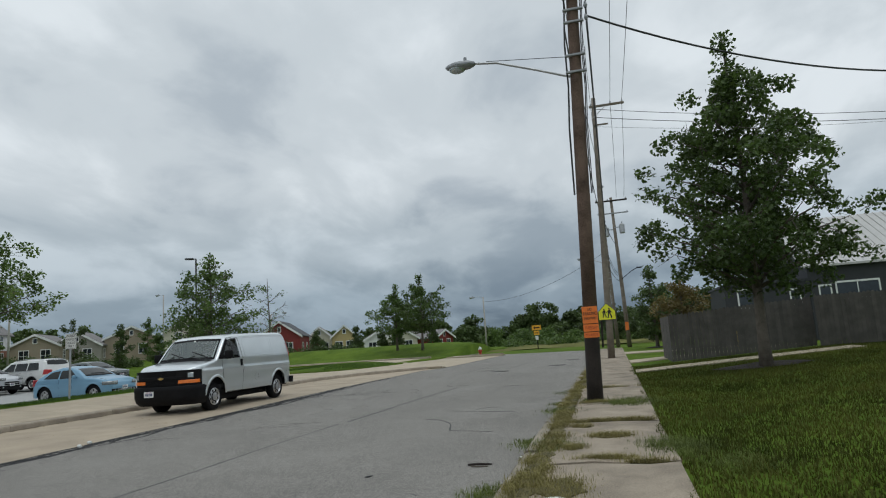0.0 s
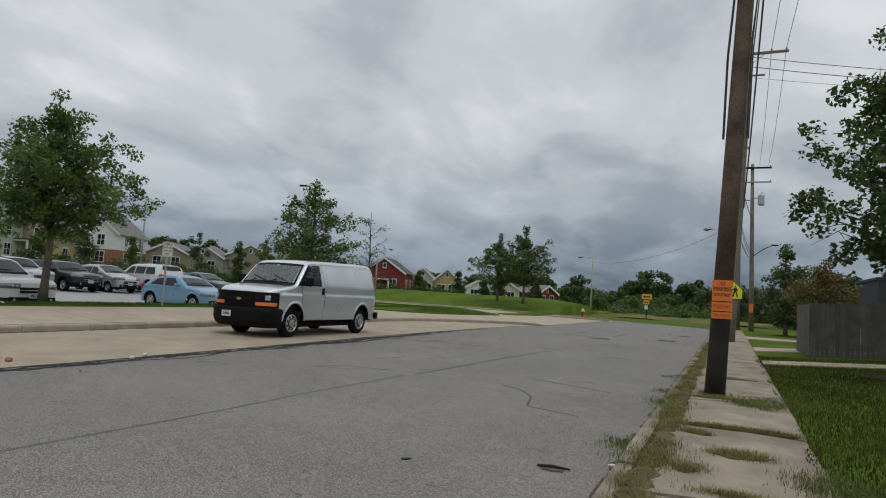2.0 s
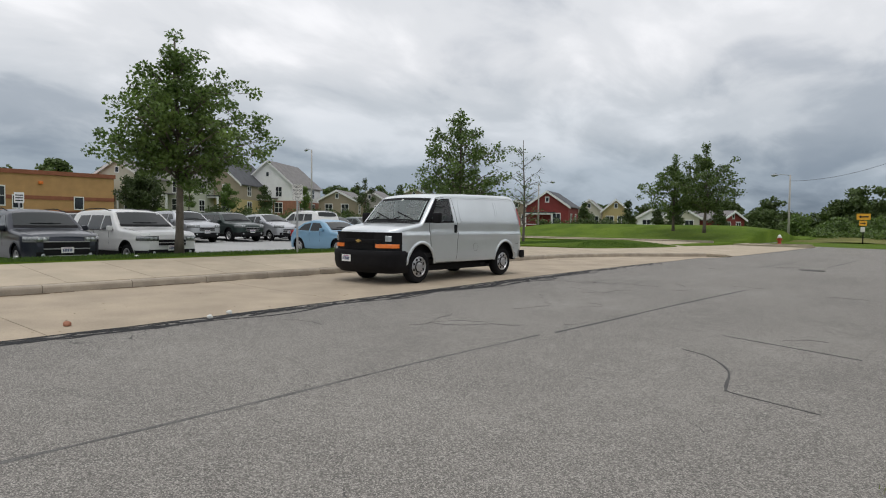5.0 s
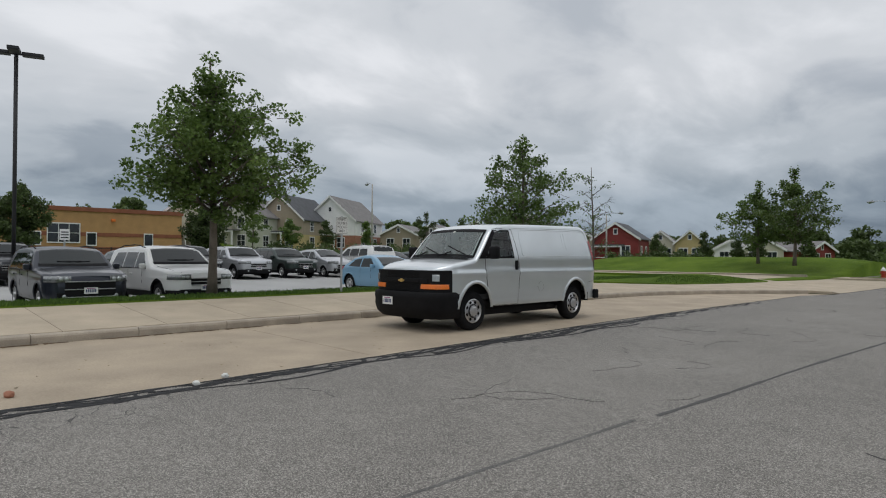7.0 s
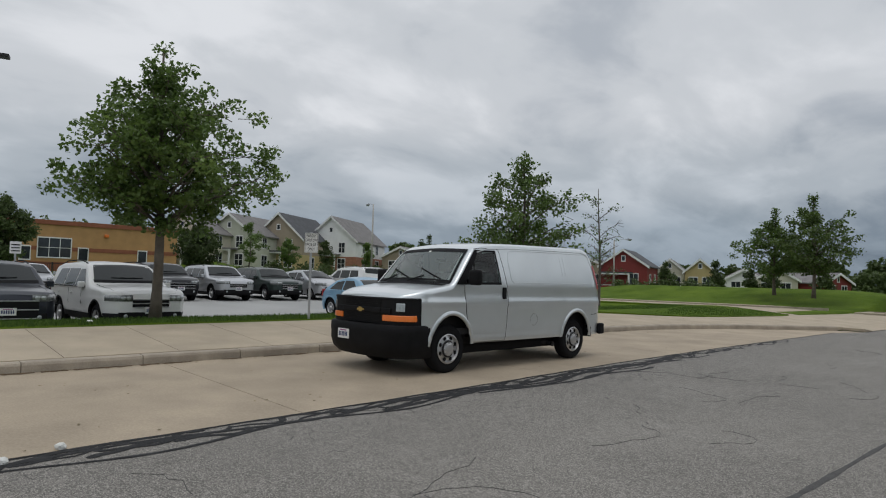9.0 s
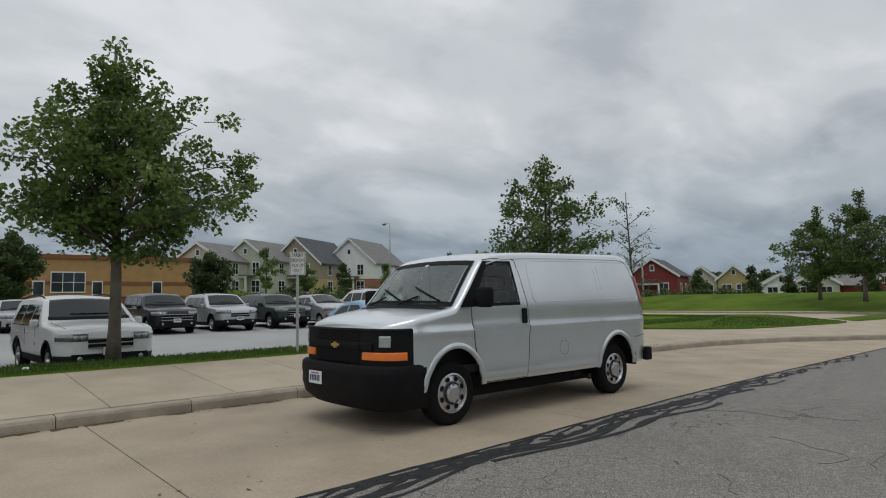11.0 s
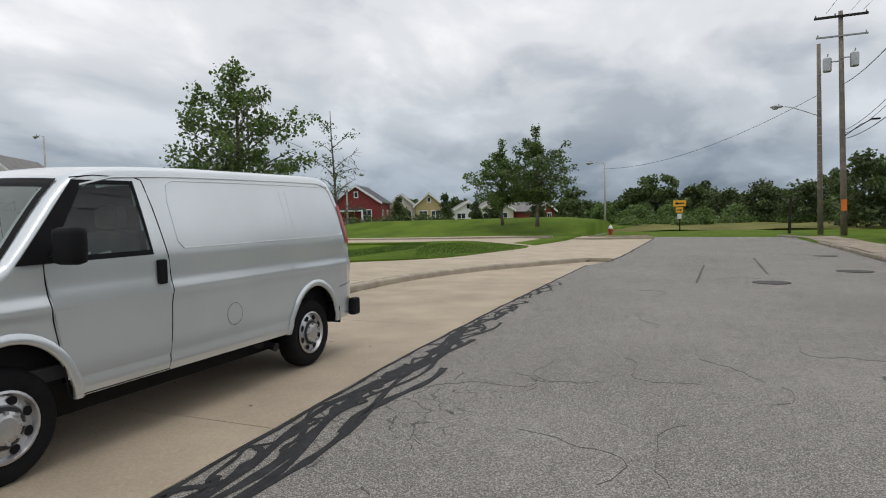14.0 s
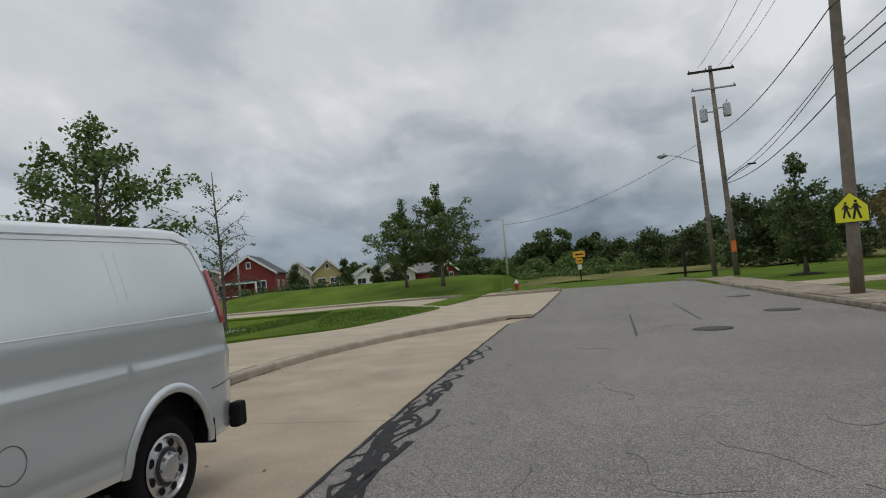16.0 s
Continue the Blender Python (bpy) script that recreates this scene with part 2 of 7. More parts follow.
WHITE = material("white_paint", (0.78, 0.78, 0.76), 0.5, 0, 0.05, 3.0, 80.0)
DARK = material("dark_interior", (0.03, 0.03, 0.032), 0.85, 0, 0.3, 4.0, 60.0)
GLASS = glass("clear_glass", (0.46, 0.58, 0.54), ior=1.6)
SCREEN_GLASS = glass("windscreen_glass", (0.66, 0.76, 0.72), 0.02, 0.14)
GLASS_DARK = glass("tinted_glass", (0.12, 0.14, 0.14))

# ---- helpers ----


def part(name, bm, mat, parent=None, label="", smooth=False):
    me = bpy.data.meshes.new(name)
    bmesh.ops.recalc_face_normals(bm, faces=bm.faces)
    bm.to_mesh(me)
    bm.free()
    for mt in mat if isinstance(mat, (list, tuple)) else [mat]:
        me.materials.append(mt)
    if smooth:
        me.polygons.foreach_set("use_smooth", [True] * len(me.polygons))
    ob = new(name, me)
    if parent is not None:
        ob.parent = parent
    if label:
        ob["label"] = label
    return ob


def thing(name, label, category, group="", kind=""):
    return tagged(new(name), label, category, group, kind)


def box(bm, x0, x1, y0, y1, z0, z1, m=None, bevel=0.0):
    r = bmesh.ops.create_cube(bm, size=1.0, matrix=Matrix.Translation(((x0 + x1) / 2, (y0 + y1) / 2, (z0 + z1) / 2)) @ Matrix.Diagonal((x1 - x0, y1 - y0, z1 - z0, 1)))
    vs = r["verts"]
    if bevel:
        es = list({e for v in vs for e in v.link_edges})
        vs = [v for v in bmesh.ops.bevel(bm, geom=es, offset=bevel, segments=2, affect="EDGES", profile=0.6)["verts"]]
    if m is not None:
        bmesh.ops.transform(bm, matrix=m, verts=list(set(vs)))
    return bm


def boxed(x0, x1, y0, y1, z0, z1, m=None, bevel=0.0):
    return box(bmesh.new(), x0, x1, y0, y1, z0, z1, m, bevel)


def tube(bm, points, radii, sides=8, cap=True):
    """A round, tapering rod along points."""
    rings = []
    pts = [Vector(p) for p in points]
    for i, p in enumerate(pts):
        d = (pts[min(i + 1, len(pts) - 1)] - pts[max(i - 1, 0)]).normalized()
        a = d.orthogonal().normalized() if abs(d.z) < 0.95 else Vector((1, 0, 0))
        a = (a - d * a.dot(d)).normalized()
        b = d.cross(a)
        r = radii[i] if isinstance(radii, (list, tuple)) else radii
        rings.append([bm.verts.new(p + r * (math.cos(k * 2 * math.pi / sides) * a + math.sin(k * 2 * math.pi / sides) * b)) for k in range(sides)])
    for r0, r1 in zip(rings, rings[1:]):
        for k in range(sides):
            bm.faces.new((r0[k], r0[(k + 1) % sides], r1[(k + 1) % sides], r1[k]))
    if cap:
        bm.faces.new(rings[0][::-1]), bm.faces.new(rings[-1])
    return bm


def tubed(points, radii, sides=8):
    return tube(bmesh.new(), points, radii, sides)


def slab(outline, z, thick):
    """A flat piece with an outline in plan, its top at z(x, y)."""
    bm = bmesh.new()
    top = [bm.verts.new((x, y, z(x, y))) for x, y in outline]
    low = [bm.verts.new((x, y, z(x, y) - thick)) for x, y in outline]
    bm.faces.new(top), bm.faces.new(low[::-1])
    n = len(top)
    for i in range(n):
        bm.faces.new((top[i], low[i], low[(i + 1) % n], top[(i + 1) % n]))
    return bm


def lerp(table, v):
    """Reads v off a table of (key, value) rows, straight between them."""
    if v <= table[0][0]:
        return table[0][1]
    for (a, p), (b, q) in zip(table, table[1:]):
        if v <= b:
            return p + (q - p) * (v - a) / (b - a)
    return table[-1][1]


# ---- ground, road, pavements ----
SEAM = [(-70, 1.3), (-7, 1.3), (-3, 1.16), (0, 1.04), (4, 0.83), (8, 0.76), (12, 0.76), (18, 0.78), (20.0, 1.35), (24, 1.48), (41, 1.65)]  # y, x: where asphalt meets concrete
KERB_L = [(-70, -3.1), (9.5, -3.1), (11.5, -3.02), (13.5, -2.62), (15.5, -1.85), (17.3, -0.85), (19.0, 0.22), (19.9, 0.8)]


def road_z(x, y=0.0):
    return -0.012 * (min(x, 12) - 1.3)


def walk_z(x, y=0.0):
    if x < -3.1:
        return 0.20 + 0.068 * min(3.4, -3.1 - x)
    return road_z(x) + 0.15 * min(1.0, max(0.0, (20.7 - y) / 1.0)) + 0.004


def lot_z(x, y=0.0):
    return 0.0 + 0.018 * max(0.0, -9.0 - x) + 0.010 * min(12.0, max(0.0, y - 5.0)) * min(1.0, max(0.0, (-9.0 - x) / 15))


def ground_z(x, y):
    """The lawn's height: verge and strips by the street, a low mound, land that rises to the west."""
    if x > 9.9:
        return 0.0 + 0.42 * min(1, max(0, (x - 12.0) / 7)) * min(1, max(0, (26 - y) / 12))
    if x > -3.3:
        return road_z(x) - 0.12 if y < 44 else 0.05
    if y < 27.4:
        if x > -6.25:
            z = 0.02 if y < 12 else walk_z(x) - 0.08
        elif x > -7.95:
            z = 0.44
        else:
            z = lot_z(x, y) - 0.06 if y < 25 else 0.4
    else:
        z = 0.2
    if x < -40:
        z = max(z, 0.35) + 0.4 * min(1, (-40 - x) / 10) + 1.5 * min(1, max(0, (-46 - x) / 18)) * min(1, max(0, (y - 16) / 8))
    if y > 36:
        m = math.exp(-((max(0, abs(x + 16) - 8) / 8) ** 2 + (max(0, abs(y - 52) - 2) / 5.5) ** 2))
        z = max(z + 1.35 * m if x > -40 else z, 0.05)
    return z


def build_ground():
    xs = sorted({*(round(-420 + 40 * i, 2) for i in range(22)), *(round(-66 + 1.5 * i, 2) for i in range(70)), -7.98, -7.93, -6.27, -6.23, -3.31, -3.29, 9.88, 9.93})
    ys = sorted({*(round(-400 + 40 * i, 2) for i in range(28)), *(round(-30 + 2 * i, 2) for i in range(60)), 27.35, 27.45, 25.05})
    v = [(x, y, ground_z(x, y)) for y in ys for x in xs]
    n = len(xs)
    f = [(j * n + i, j * n + i + 1, (j + 1) * n + i + 1, (j + 1) * n + i) for j in range(len(ys) - 1) for i in range(n - 1)]
    return v, f


def sheet(name, v, f, mat, parent=None, smooth=False):
    me = bpy.data.meshes.new(name)
    me.from_pydata(v, [], f)
    me.materials.append(mat)
    if smooth:
        me.polygons.foreach_set("use_smooth", [True] * len(me.polygons))
    ob = new(name, me)
    if parent is not None:
        ob.parent = parent
    return ob


MEADOW = material("meadow_grass", (0.13, 0.145, 0.035), 0.95, 0, 0.4, 0.25, 6.0, 0.9, 8.0, color2=(0.21, 0.20, 0.07), spec=0.1)
tagged(sheet("ground", *build_ground(), LAWN, smooth=True), "mown green grass ground reaching to the horizon", "lawn", kind="structure")


def bend(points, n=8):
    """A smooth line through points (Catmull-Rom)."""
    p = [Vector((*q, 0)) for q in points]
    p = [2 * p[0] - p[1], *p, 2 * p[-1] - p[-2]]
    out = []
    for i in range(1, len(p) - 2):
        for k in range(n):
            t = k / n
            q = 0.5 * (2 * p[i] + (p[i + 1] - p[i - 1]) * t + (2 * p[i - 1] - 5 * p[i] + 4 * p[i + 1] - p[i + 2]) * t * t + (3 * p[i] - p[i - 1] - 3 * p[i + 1] + p[i + 2]) * t ** 3)
            out.append((q.x, q.y))
    return out + [(p[-2].x, p[-2].y)]


def strip(line_a, line_b, z, thick):
    """A flat band between two lines with equally many points."""
    bm = bmesh.new()
    a = [bm.verts.new((x, y, z(x, y))) for x, y in line_a]
    b = [bm.verts.new((x, y, z(x, y))) for x, y in line_b]
    c = [bm.verts.new((x, y, z(x, y) - thick)) for x, y in line_a]
    d = [bm.verts.new((x, y, z(x, y) - thick)) for x, y in line_b]
    for i in range(len(a) - 1):
        for p, q in ((a, b), (b, d), (c, a)):
            bm.faces.new((p[i], p[i + 1], q[i + 1], q[i]))
    bm.faces.new((a[0], b[0], d[0], c[0])), bm.faces.new((a[-1], b[-1], d[-1], c[-1]))
    return bm


OUTER = bend([(9.9, 33), (10.2, 38.5), (9.2, 44), (5.5, 48.5), (0, 51.2), (-12, 57), (-45, 66)])
INNER = bend([(1.65, 41), (0.9, 43.2), (-2.5, 46.4), (-12, 50.5), (-45, 59.6)])
road_outline = [(x, y) for y, x in SEAM if y < 41] + INNER + OUTER[::-1] + [(9.9, -70)]
road = tagged(part("road", slab(road_outline, road_z, 0.1), ASPHALT), "worn grey asphalt street with fine cracks", "road", kind="structure")

# parking lane of concrete panels
layby = tagged(new("layby"), "tan concrete parking lane beside the kerb", "parking lane", kind="structure")
cuts = [-60, -36, -17.7, -12.9, -8.1, -3.3, 1.5, 6.3, 12.4]
for a, b in zip(cuts, cuts[1:]):
    ys = [a + 0.006 + (b - a - 0.012) * i / 6 for i in range(7)]
    part("panel", strip([(lerp(KERB_L, y), y) for y in ys], [(lerp(SEAM, y), y) for y in ys], lambda x, y: road_z(x) + 0.004, 0.1), CONCRETE, layby)
ys = [12.406 + (19.8 - 12.406) * i / 12 for i in range(13)]
part("panel", strip([(min(lerp(KERB_L, y), lerp(SEAM, y) - 0.01), y) for y in ys], [(lerp(SEAM, y), y) for y in ys], lambda x, y: road_z(x) + 0.004, 0.1), CONCRETE, layby)
part("joint_filler", strip([(lerp(KERB_L, y) - 0.05, y) for y in ys[:1] + [-60]][::-1], [(lerp(SEAM, y) - 0.02, y) for y in ys[:1] + [-60]][::-1], lambda x, y: road_z(x) - 0.012, 0.05), TAR, layby)

# sidewalk panels behind the kerb, and the driveway apron
sidewalk = tagged(new("sidewalk"), "pale concrete sidewalk panels with narrow joints", "sidewalk", kind="structure")
ISLAND = bend([(-6.3, 12.8), (-5.6, 14.6), (-4.2, 17.7), (-3.5, 22.5), (-3.2, 26.0), (-3.9, 27.0), (-6.9, 27.3), (-14.4, 27.6), (-34, 28)], 5)
y = -19.76
while y < 9.0:
    yb = y + 1.68
    part("panel", strip([(-6.3, y + 0.006), (-6.3, yb - 0.006)], [(-3.28, y + 0.006), (-3.28, yb - 0.006)], walk_z, 0.1), WALK, sidewalk)
    y = yb
Y_END = y
part("panel", strip([(-6.3, -60), (-6.3, -19.766)], [(-3.28, -60), (-3.28, -19.766)], walk_z, 0.1), WALK, sidewalk)
ys = [Y_END + 0.006, 10.5, 11.5, 12.8, 14.6, 16.2, 17.7]
left = [(lerp([(q, p) for p, q in ISLAND[:11]], v) if v > 12.8 else -6.3, v) for v in ys]
for i in range(len(ys) - 1):
    ya, yb = ys[i] + 0.006, ys[i + 1] - 0.006
    part("panel", strip([left[i], (left[i + 1][0], yb)], [(lerp(KERB_L, ya) - 0.18, ya), (lerp(KERB_L, yb) - 0.18, yb)], walk_z, 0.1), WALK, sidewalk)
ys = [17.7, 18.6, 19.3, 19.9, 19.95, 21, 22.5, 24.2, 26.0, 27.0]
isl = [(q, p) for p, q in ISLAND if q < 27.02]
drive = tagged(new("driveway"), "pale concrete driveway apron meeting the street", "driveway", kind="structure")
part("apron", strip([(lerp(isl, v), v) for v in ys], [(lerp(KERB_L, v) - 0.18 if v < 19.92 else lerp(SEAM, v), v) for v in ys], walk_z, 0.1), WALK, drive)
part("drive_surface", strip([(-34, 28.0), (-14.4, 27.6), (-6.9, 27.3), (-3.3, 27.0), (lerp(SEAM, 27), 27.0)], [(-34, 36.6), (-14, 36.3), (-6.5, 36.6), (-2.2, 38.4), (lerp(SEAM, 39.5), 39.5)], lambda x, y: walk_z(max(x, -4.2), 30), 0.1), WALK, drive)
part("drive_kerb", strip([(-34, 36.6), (-14, 36.3), (-7.5, 36.6), (-4.5, 37.6)], [(-34, 36.8), (-14, 36.5), (-7.5, 36.8), (-4.5, 37.8)], lambda x, y: 0.37, 0.3), KERB, drive)
part("far_walk", strip([(-34, 36.8), (-14, 36.5), (-7.5, 36.8), (-3.2, 38.6), (1.6, 40.9)], [(-34, 38.9), (-14, 38.8), (-8.5, 39.6), (-3.6, 42.2), (0.6, 43.4)], lambda x, y: 0.34 if x < -4 else road_z(x) + 0.1, 0.3), WALK, drive)
part("island_kerb", strip([(-2.6, 40.2), (-0.5, 40.5), (1.4, 41.2)], [(-2.4, 40.45), (-0.5, 40.75), (1.3, 41.4)], lambda x, y: 0.2, 0.3), KERB, drive)
tagged(part("lawn_island", slab(ISLAND[:-1] + [(-34, 28), (-34, 25.5), (-8, 25.5), (-6.31, 20)], lambda x, y: walk_z(x) + 0.03 + 0.05 * math.exp(-((x + 7) / 2) ** 2), 0.25), LAWN), "bright green lawn island with a rounded tip", "lawn", kind="structure")
tagged(part("parking_lot", slab([(-7.95, -60), (-7.95, 25), (-48, 25), (-48, -60)], lot_z, 0.12), ASPHALT_LOT), "pale grey asphalt parking lot", "parking lot", kind="structure")
for px, py, rx, ry in ((-12.6, 2.4, 1.4, 2.2), (-15.5, 7.0, 1.1, 2.6)):
    tagged(part("asphalt_patch", slab([(px + rx * math.cos(a) * (1 + 0.15 * math.sin(3 * a)), py + ry * math.sin(a) * (1 + 0.2 * math.cos(2 * a))) for a in [k * math.pi / 14 for k in range(28)]], lambda x, y: lot_z(x, y) + 0.005, 0.03), ASPHALT), "darker asphalt patch in the parking lot", "patch", kind="structure")


def kerb(name, line, length, label, top, drop, width, side, stone=KERB):
    """Kerb stones along a line: each a bevelled block."""
    k = tagged(new(name), label, "kerb", kind="structure")
    pts = [Vector((*p, 0)) for p in line]
    i, pos, run = 0, pts[0].copy(), []
    while True:
        need, q = length, pos.copy()
        while i < len(pts) - 1 and (pts[i + 1] - q).length <= need:
            need -= (pts[i + 1] - q).length
            q, i = pts[i + 1].copy(), i + 1
        if i >= len(pts) - 1:
            break
        q = q + (pts[i + 1] - q).normalized() * need
        d = q - pos
        m = Matrix.Translation((pos + q) / 2) @ Matrix.Rotation(math.atan2(d.y, d.x), 4, "Z")
        z1 = top((pos.x + q.x) / 2, (pos.y + q.y) / 2)
        bm = bmesh.new()
        h, g = d.length / 2 - 0.006, width / 2 * side
        prof = [(-g, 0.0), (g * 0.55, 0.0), (g * 0.85, -0.014), (g, -0.045), (g * 1.08, -drop)]
        a = [bm.verts.new(m @ Vector((-h, w, z1 + z))) for w, z in prof + [(-g, -drop)]]
        b = [bm.verts.new(m @ Vector((h, w, z1 + z + random.uniform(-0.006, 0.006)))) for w, z in prof + [(-g, -drop)]]
        for j in range(len(a)):
            bm.faces.new((a[j], a[(j + 1) % len(a)], b[(j + 1) % len(a)], b[j]))
        bm.faces.new(a), bm.faces.new(b)
        part("kerb_stone", bm, stone, k)
        pos = q
    return k


kerb("kerb_west", [(-3.18, -42)] + [(x - 0.08, y) for y, x in KERB_L[1:]], 1.6, "tan concrete kerb stones with dirty lower edge", lambda x, y: (0.2 if x < -2.9 else walk_z(x + 0.02, y)) + 0.004, 0.3, 0.2, -1)
kerb("kerb_east", [(9.955, -34), (9.955, 33)] + OUTER[4:40:3], 2.4, "worn low concrete kerb overgrown with weeds", lambda x, y: 0.03 + 0.012 * math.sin(y * 3.7), 0.13, 0.17, 1, OLD_KERB)

# old sidewalk on the east side: uneven slabs
east_walk = tagged(new("east_sidewalk"), "cracked old concrete slabs with grass in the joints", "sidewalk", kind="structure")
EAST_JOINTS = [-22.0, -18.7, -15.3, -11.9, -8.45, -5.05, -2.55, -1.35, 1.3, 2.95, 4.7, 6.3, 8.0] + [9.7 + 1.7 * k for k in range(19)]
for y, yb in zip(EAST_JOINTS, EAST_JOINTS[1:]):
    x0, x1 = 10.14, 11.72 + 0.004 * y
    t = random.uniform(-0.012, 0.012)
    bm = bmesh.new()
    n = 5
    top = []
    for k in range(n + 1):
        w = random.uniform(-0.03, 0.03) if 0 < k < n else 0
        top.append((x0 + (x1 - x0) * k / n, y + 0.02 + abs(w), 0.03 + t + 0.012 * math.sin(k * 2 + y)))
    for k in range(n, -1, -1):
        w = random.uniform(-0.03, 0.03) if 0 < k < n else 0
        top.append((x0 + (x1 - x0) * k / n, yb - 0.02 - abs(w), 0.03 - t + 0.012 * math.sin(k * 2 + yb)))
    a = [bm.verts.new(p) for p in top]
    b = [bm.verts.new((p[0], p[1], p[2] - 0.12)) for p in top]
    for k in range(len(a)):
        bm.faces.new((a[k], a[(k + 1) % len(a)], b[(k + 1) % len(a)], b[k]))
    bm.faces.new(a), bm.faces.new(b[::-1])
    part("slab", bm, OLD_WALK, east_walk)
for ya, yb in ((6.8, 8.2), (13.4, 16.0), (25.0, 28.5)):
    part("drive_strip", slab([(11.8, ya), (11.8, yb), (19, yb + 0.6), (19, ya + 0.6)], lambda x, y: ground_z(x, y) + 0.035, 0.08), WALK, east_walk)

tagged(part("walk_bed", slab([(10.02, -22), (10.02, 40), (11.76, 40), (11.66, -22)], lambda x, y: 0.006, 0.05), EARTH), "dark earth under and between the old slabs", "soil", kind="structure")
tagged(part("gutter_soil", strip([(9.80 + 0.05 * math.sin(k * 1.9) * math.sin(k * 0.37), -20 + k * 0.2) for k in range(225)], [(9.89, -20 + k * 0.2) for k in range(225)], lambda x, y: road_z(x) + 0.005, 0.03), EARTH), "dark soil washed into the gutter", "soil", kind="structure")

# ---- vehicles: front towards -y, front axle over the origin ----


class Shell:
    """A car body: its outline from the side, its width, and how its sides lean in."""

    def __init__(self, top, width, sill, belt, wheels, arch, lean=0.16, nose=0.16, tail=0.1, crown=0.04, edge=0.07, tuck=0.05):
        self.top, self.width, self.sill, self.belt, self.wheels, self.arch = top, width, sill, belt, wheels, arch
        self.lean, self.nose, self.tail, self.crown, self.edge, self.tuck = lean, nose, tail, crown, edge, tuck
        self.y0, self.y1 = top[0][0], top[-1][0]
        self.nose_end, self.nose_z, self.fine = self.y0 - 1, sill, (64, 14)
        self.rise, self.bow, self.crease, self.flare = arch, 0.0, (0.012, 0.045, 0.22), 0.0
        self.peak = max(z for _, z in top)

    def zt(self, y):
        return lerp(self.top, y)

    def half(self, y):
        w = self.width / 2
        a, b = (y - self.y0) / 0.55, (self.y1 - y) / 0.35
        if a < 1:
            w -= self.nose * (1 - a) ** 2.2
        if b < 1:
            w -= self.tail * (1 - b) ** 2.2
        return w

    def side(self, y, z):
        w = self.half(y)
        if z > self.belt:
            w -= self.lean * ((z - self.belt) / (self.peak - self.belt)) ** 1.25
        elif z < self.sill + 0.28:
            w -= self.tuck * ((self.sill + 0.28 - z) / 0.28) ** 1.6
        # a soft crease along the flank
        amp, soft, drop = self.crease
        w += amp * math.exp(-(((z - self.belt + drop) / soft) ** 2))
        # the sill strip turns out again
        if self.flare:
            w += self.flare * min(1.0, max(0.0, (self.sill + 0.13 - z) / 0.05))
        return w

    def shift(self, x, y):
        """How far the windscreen and bonnet bow forwards towards the middle."""
        return -self.bow * max(0.0, 1 - (x / 0.94) ** 2) * math.exp(-(((y - 0.2) / 0.42) ** 2))

    def at(self, x, y, off=0.0):
        return (x, y + self.shift(x, y), self.roof(x, y) + off)

    def bottom(self, y):
        z = self.sill if y > self.nose_end else self.nose_z
        for yw, r in self.wheels:
            d = abs(y - yw)
            if d < self.arch:
                z = max(z, r + self.rise / self.arch * math.sqrt(max(0.0, self.arch ** 2 - d * d)))
        return z

    def roof(self, x, y):
        w = max(0.2, self.side(y, self.zt(y)) - self.edge)
        return self.zt(y) + self.crown * (1 - min(1, abs(x) / w) ** 2)

    def stations(self):
        s = {round(self.y0 + (self.y1 - self.y0) * i / self.fine[0], 4) for i in range(self.fine[0] + 1)}
        for yw, _ in self.wheels:
            s |= {round(yw + self.arch * math.sin(math.pi / 2 * k / 8), 4) for k in range(-8, 9)} | {round(yw - self.arch - 0.002, 4), round(yw + self.arch + 0.002, 4)}
        s |= {round(y, 4) for y, _ in self.top} | {round(self.y0 + 0.55 * (k / 8) ** 2, 4) for k in range(9)} | {round(self.y1 - 0.35 * (k / 6) ** 2, 4) for k in range(7)}
        return sorted(v for v in s if self.y0 <= v <= self.y1)

    def mesh(self, holes=()):
        """Half sections mirrored. holes: tests on (kind, a, b) that leave out faces."""
        bm = bmesh.new()
        rows = []
        for y in self.stations():
            zt, zb, e = self.zt(y), self.bottom(y), self.edge
            zb = min(zb, zt - e - 0.02)
            sec = []
            zs = [zb + (zt - e - zb) * k / self.fine[1] for k in range(self.fine[1] + 1)]
            for z in zs:
                sec.append((self.side(y, z), z, "s"))
            xe = self.side(y, zt - e)
            for k in range(1, 5):
                a = math.pi / 2 * k / 4
                sec.append((xe - e * (1 - math.cos(a)), zt - e + e * math.sin(a), "e"))
            xr = xe - e
            for k in range(1, 9):
                x = xr * (1 - k / 8)
                sec.append((x, zt + self.crown * (1 - (x / max(xr, 0.01)) ** 2), "t"))
            rows.append((y, sec))
        for sgn in (1, -1):
            grid = [[bm.verts.new((sgn * x, y + (self.shift(x, y) if k == "t" else 0.0), z)) for x, z, k in sec] for y, sec in rows]
            for i in range(len(rows) - 1):
                for j in range(len(rows[0][1]) - 1):
                    ym = (rows[i][0] + rows[i + 1][0]) / 2
                    xm = (rows[i][1][j][0] + rows[i + 1][1][j + 1][0]) / 2
                    zm = (rows[i][1][j][1] + rows[i + 1][1][j + 1][1]) / 2
                    if any(h(xm, ym, zm, rows[i][1][j][2]) for h in holes):
                        continue
                    bm.faces.new((grid[i][j], grid[i][j + 1], grid[i + 1][j + 1], grid[i + 1][j]))
            for r in (grid[0], grid[-1]):
                lo = [bm.verts.new((0, r[0].co.y, v.co.z)) for v in r[:-1]]
                for j in range(len(r) - 2):
                    bm.faces.new((r[j], r[j + 1], lo[j + 1], lo[j]))
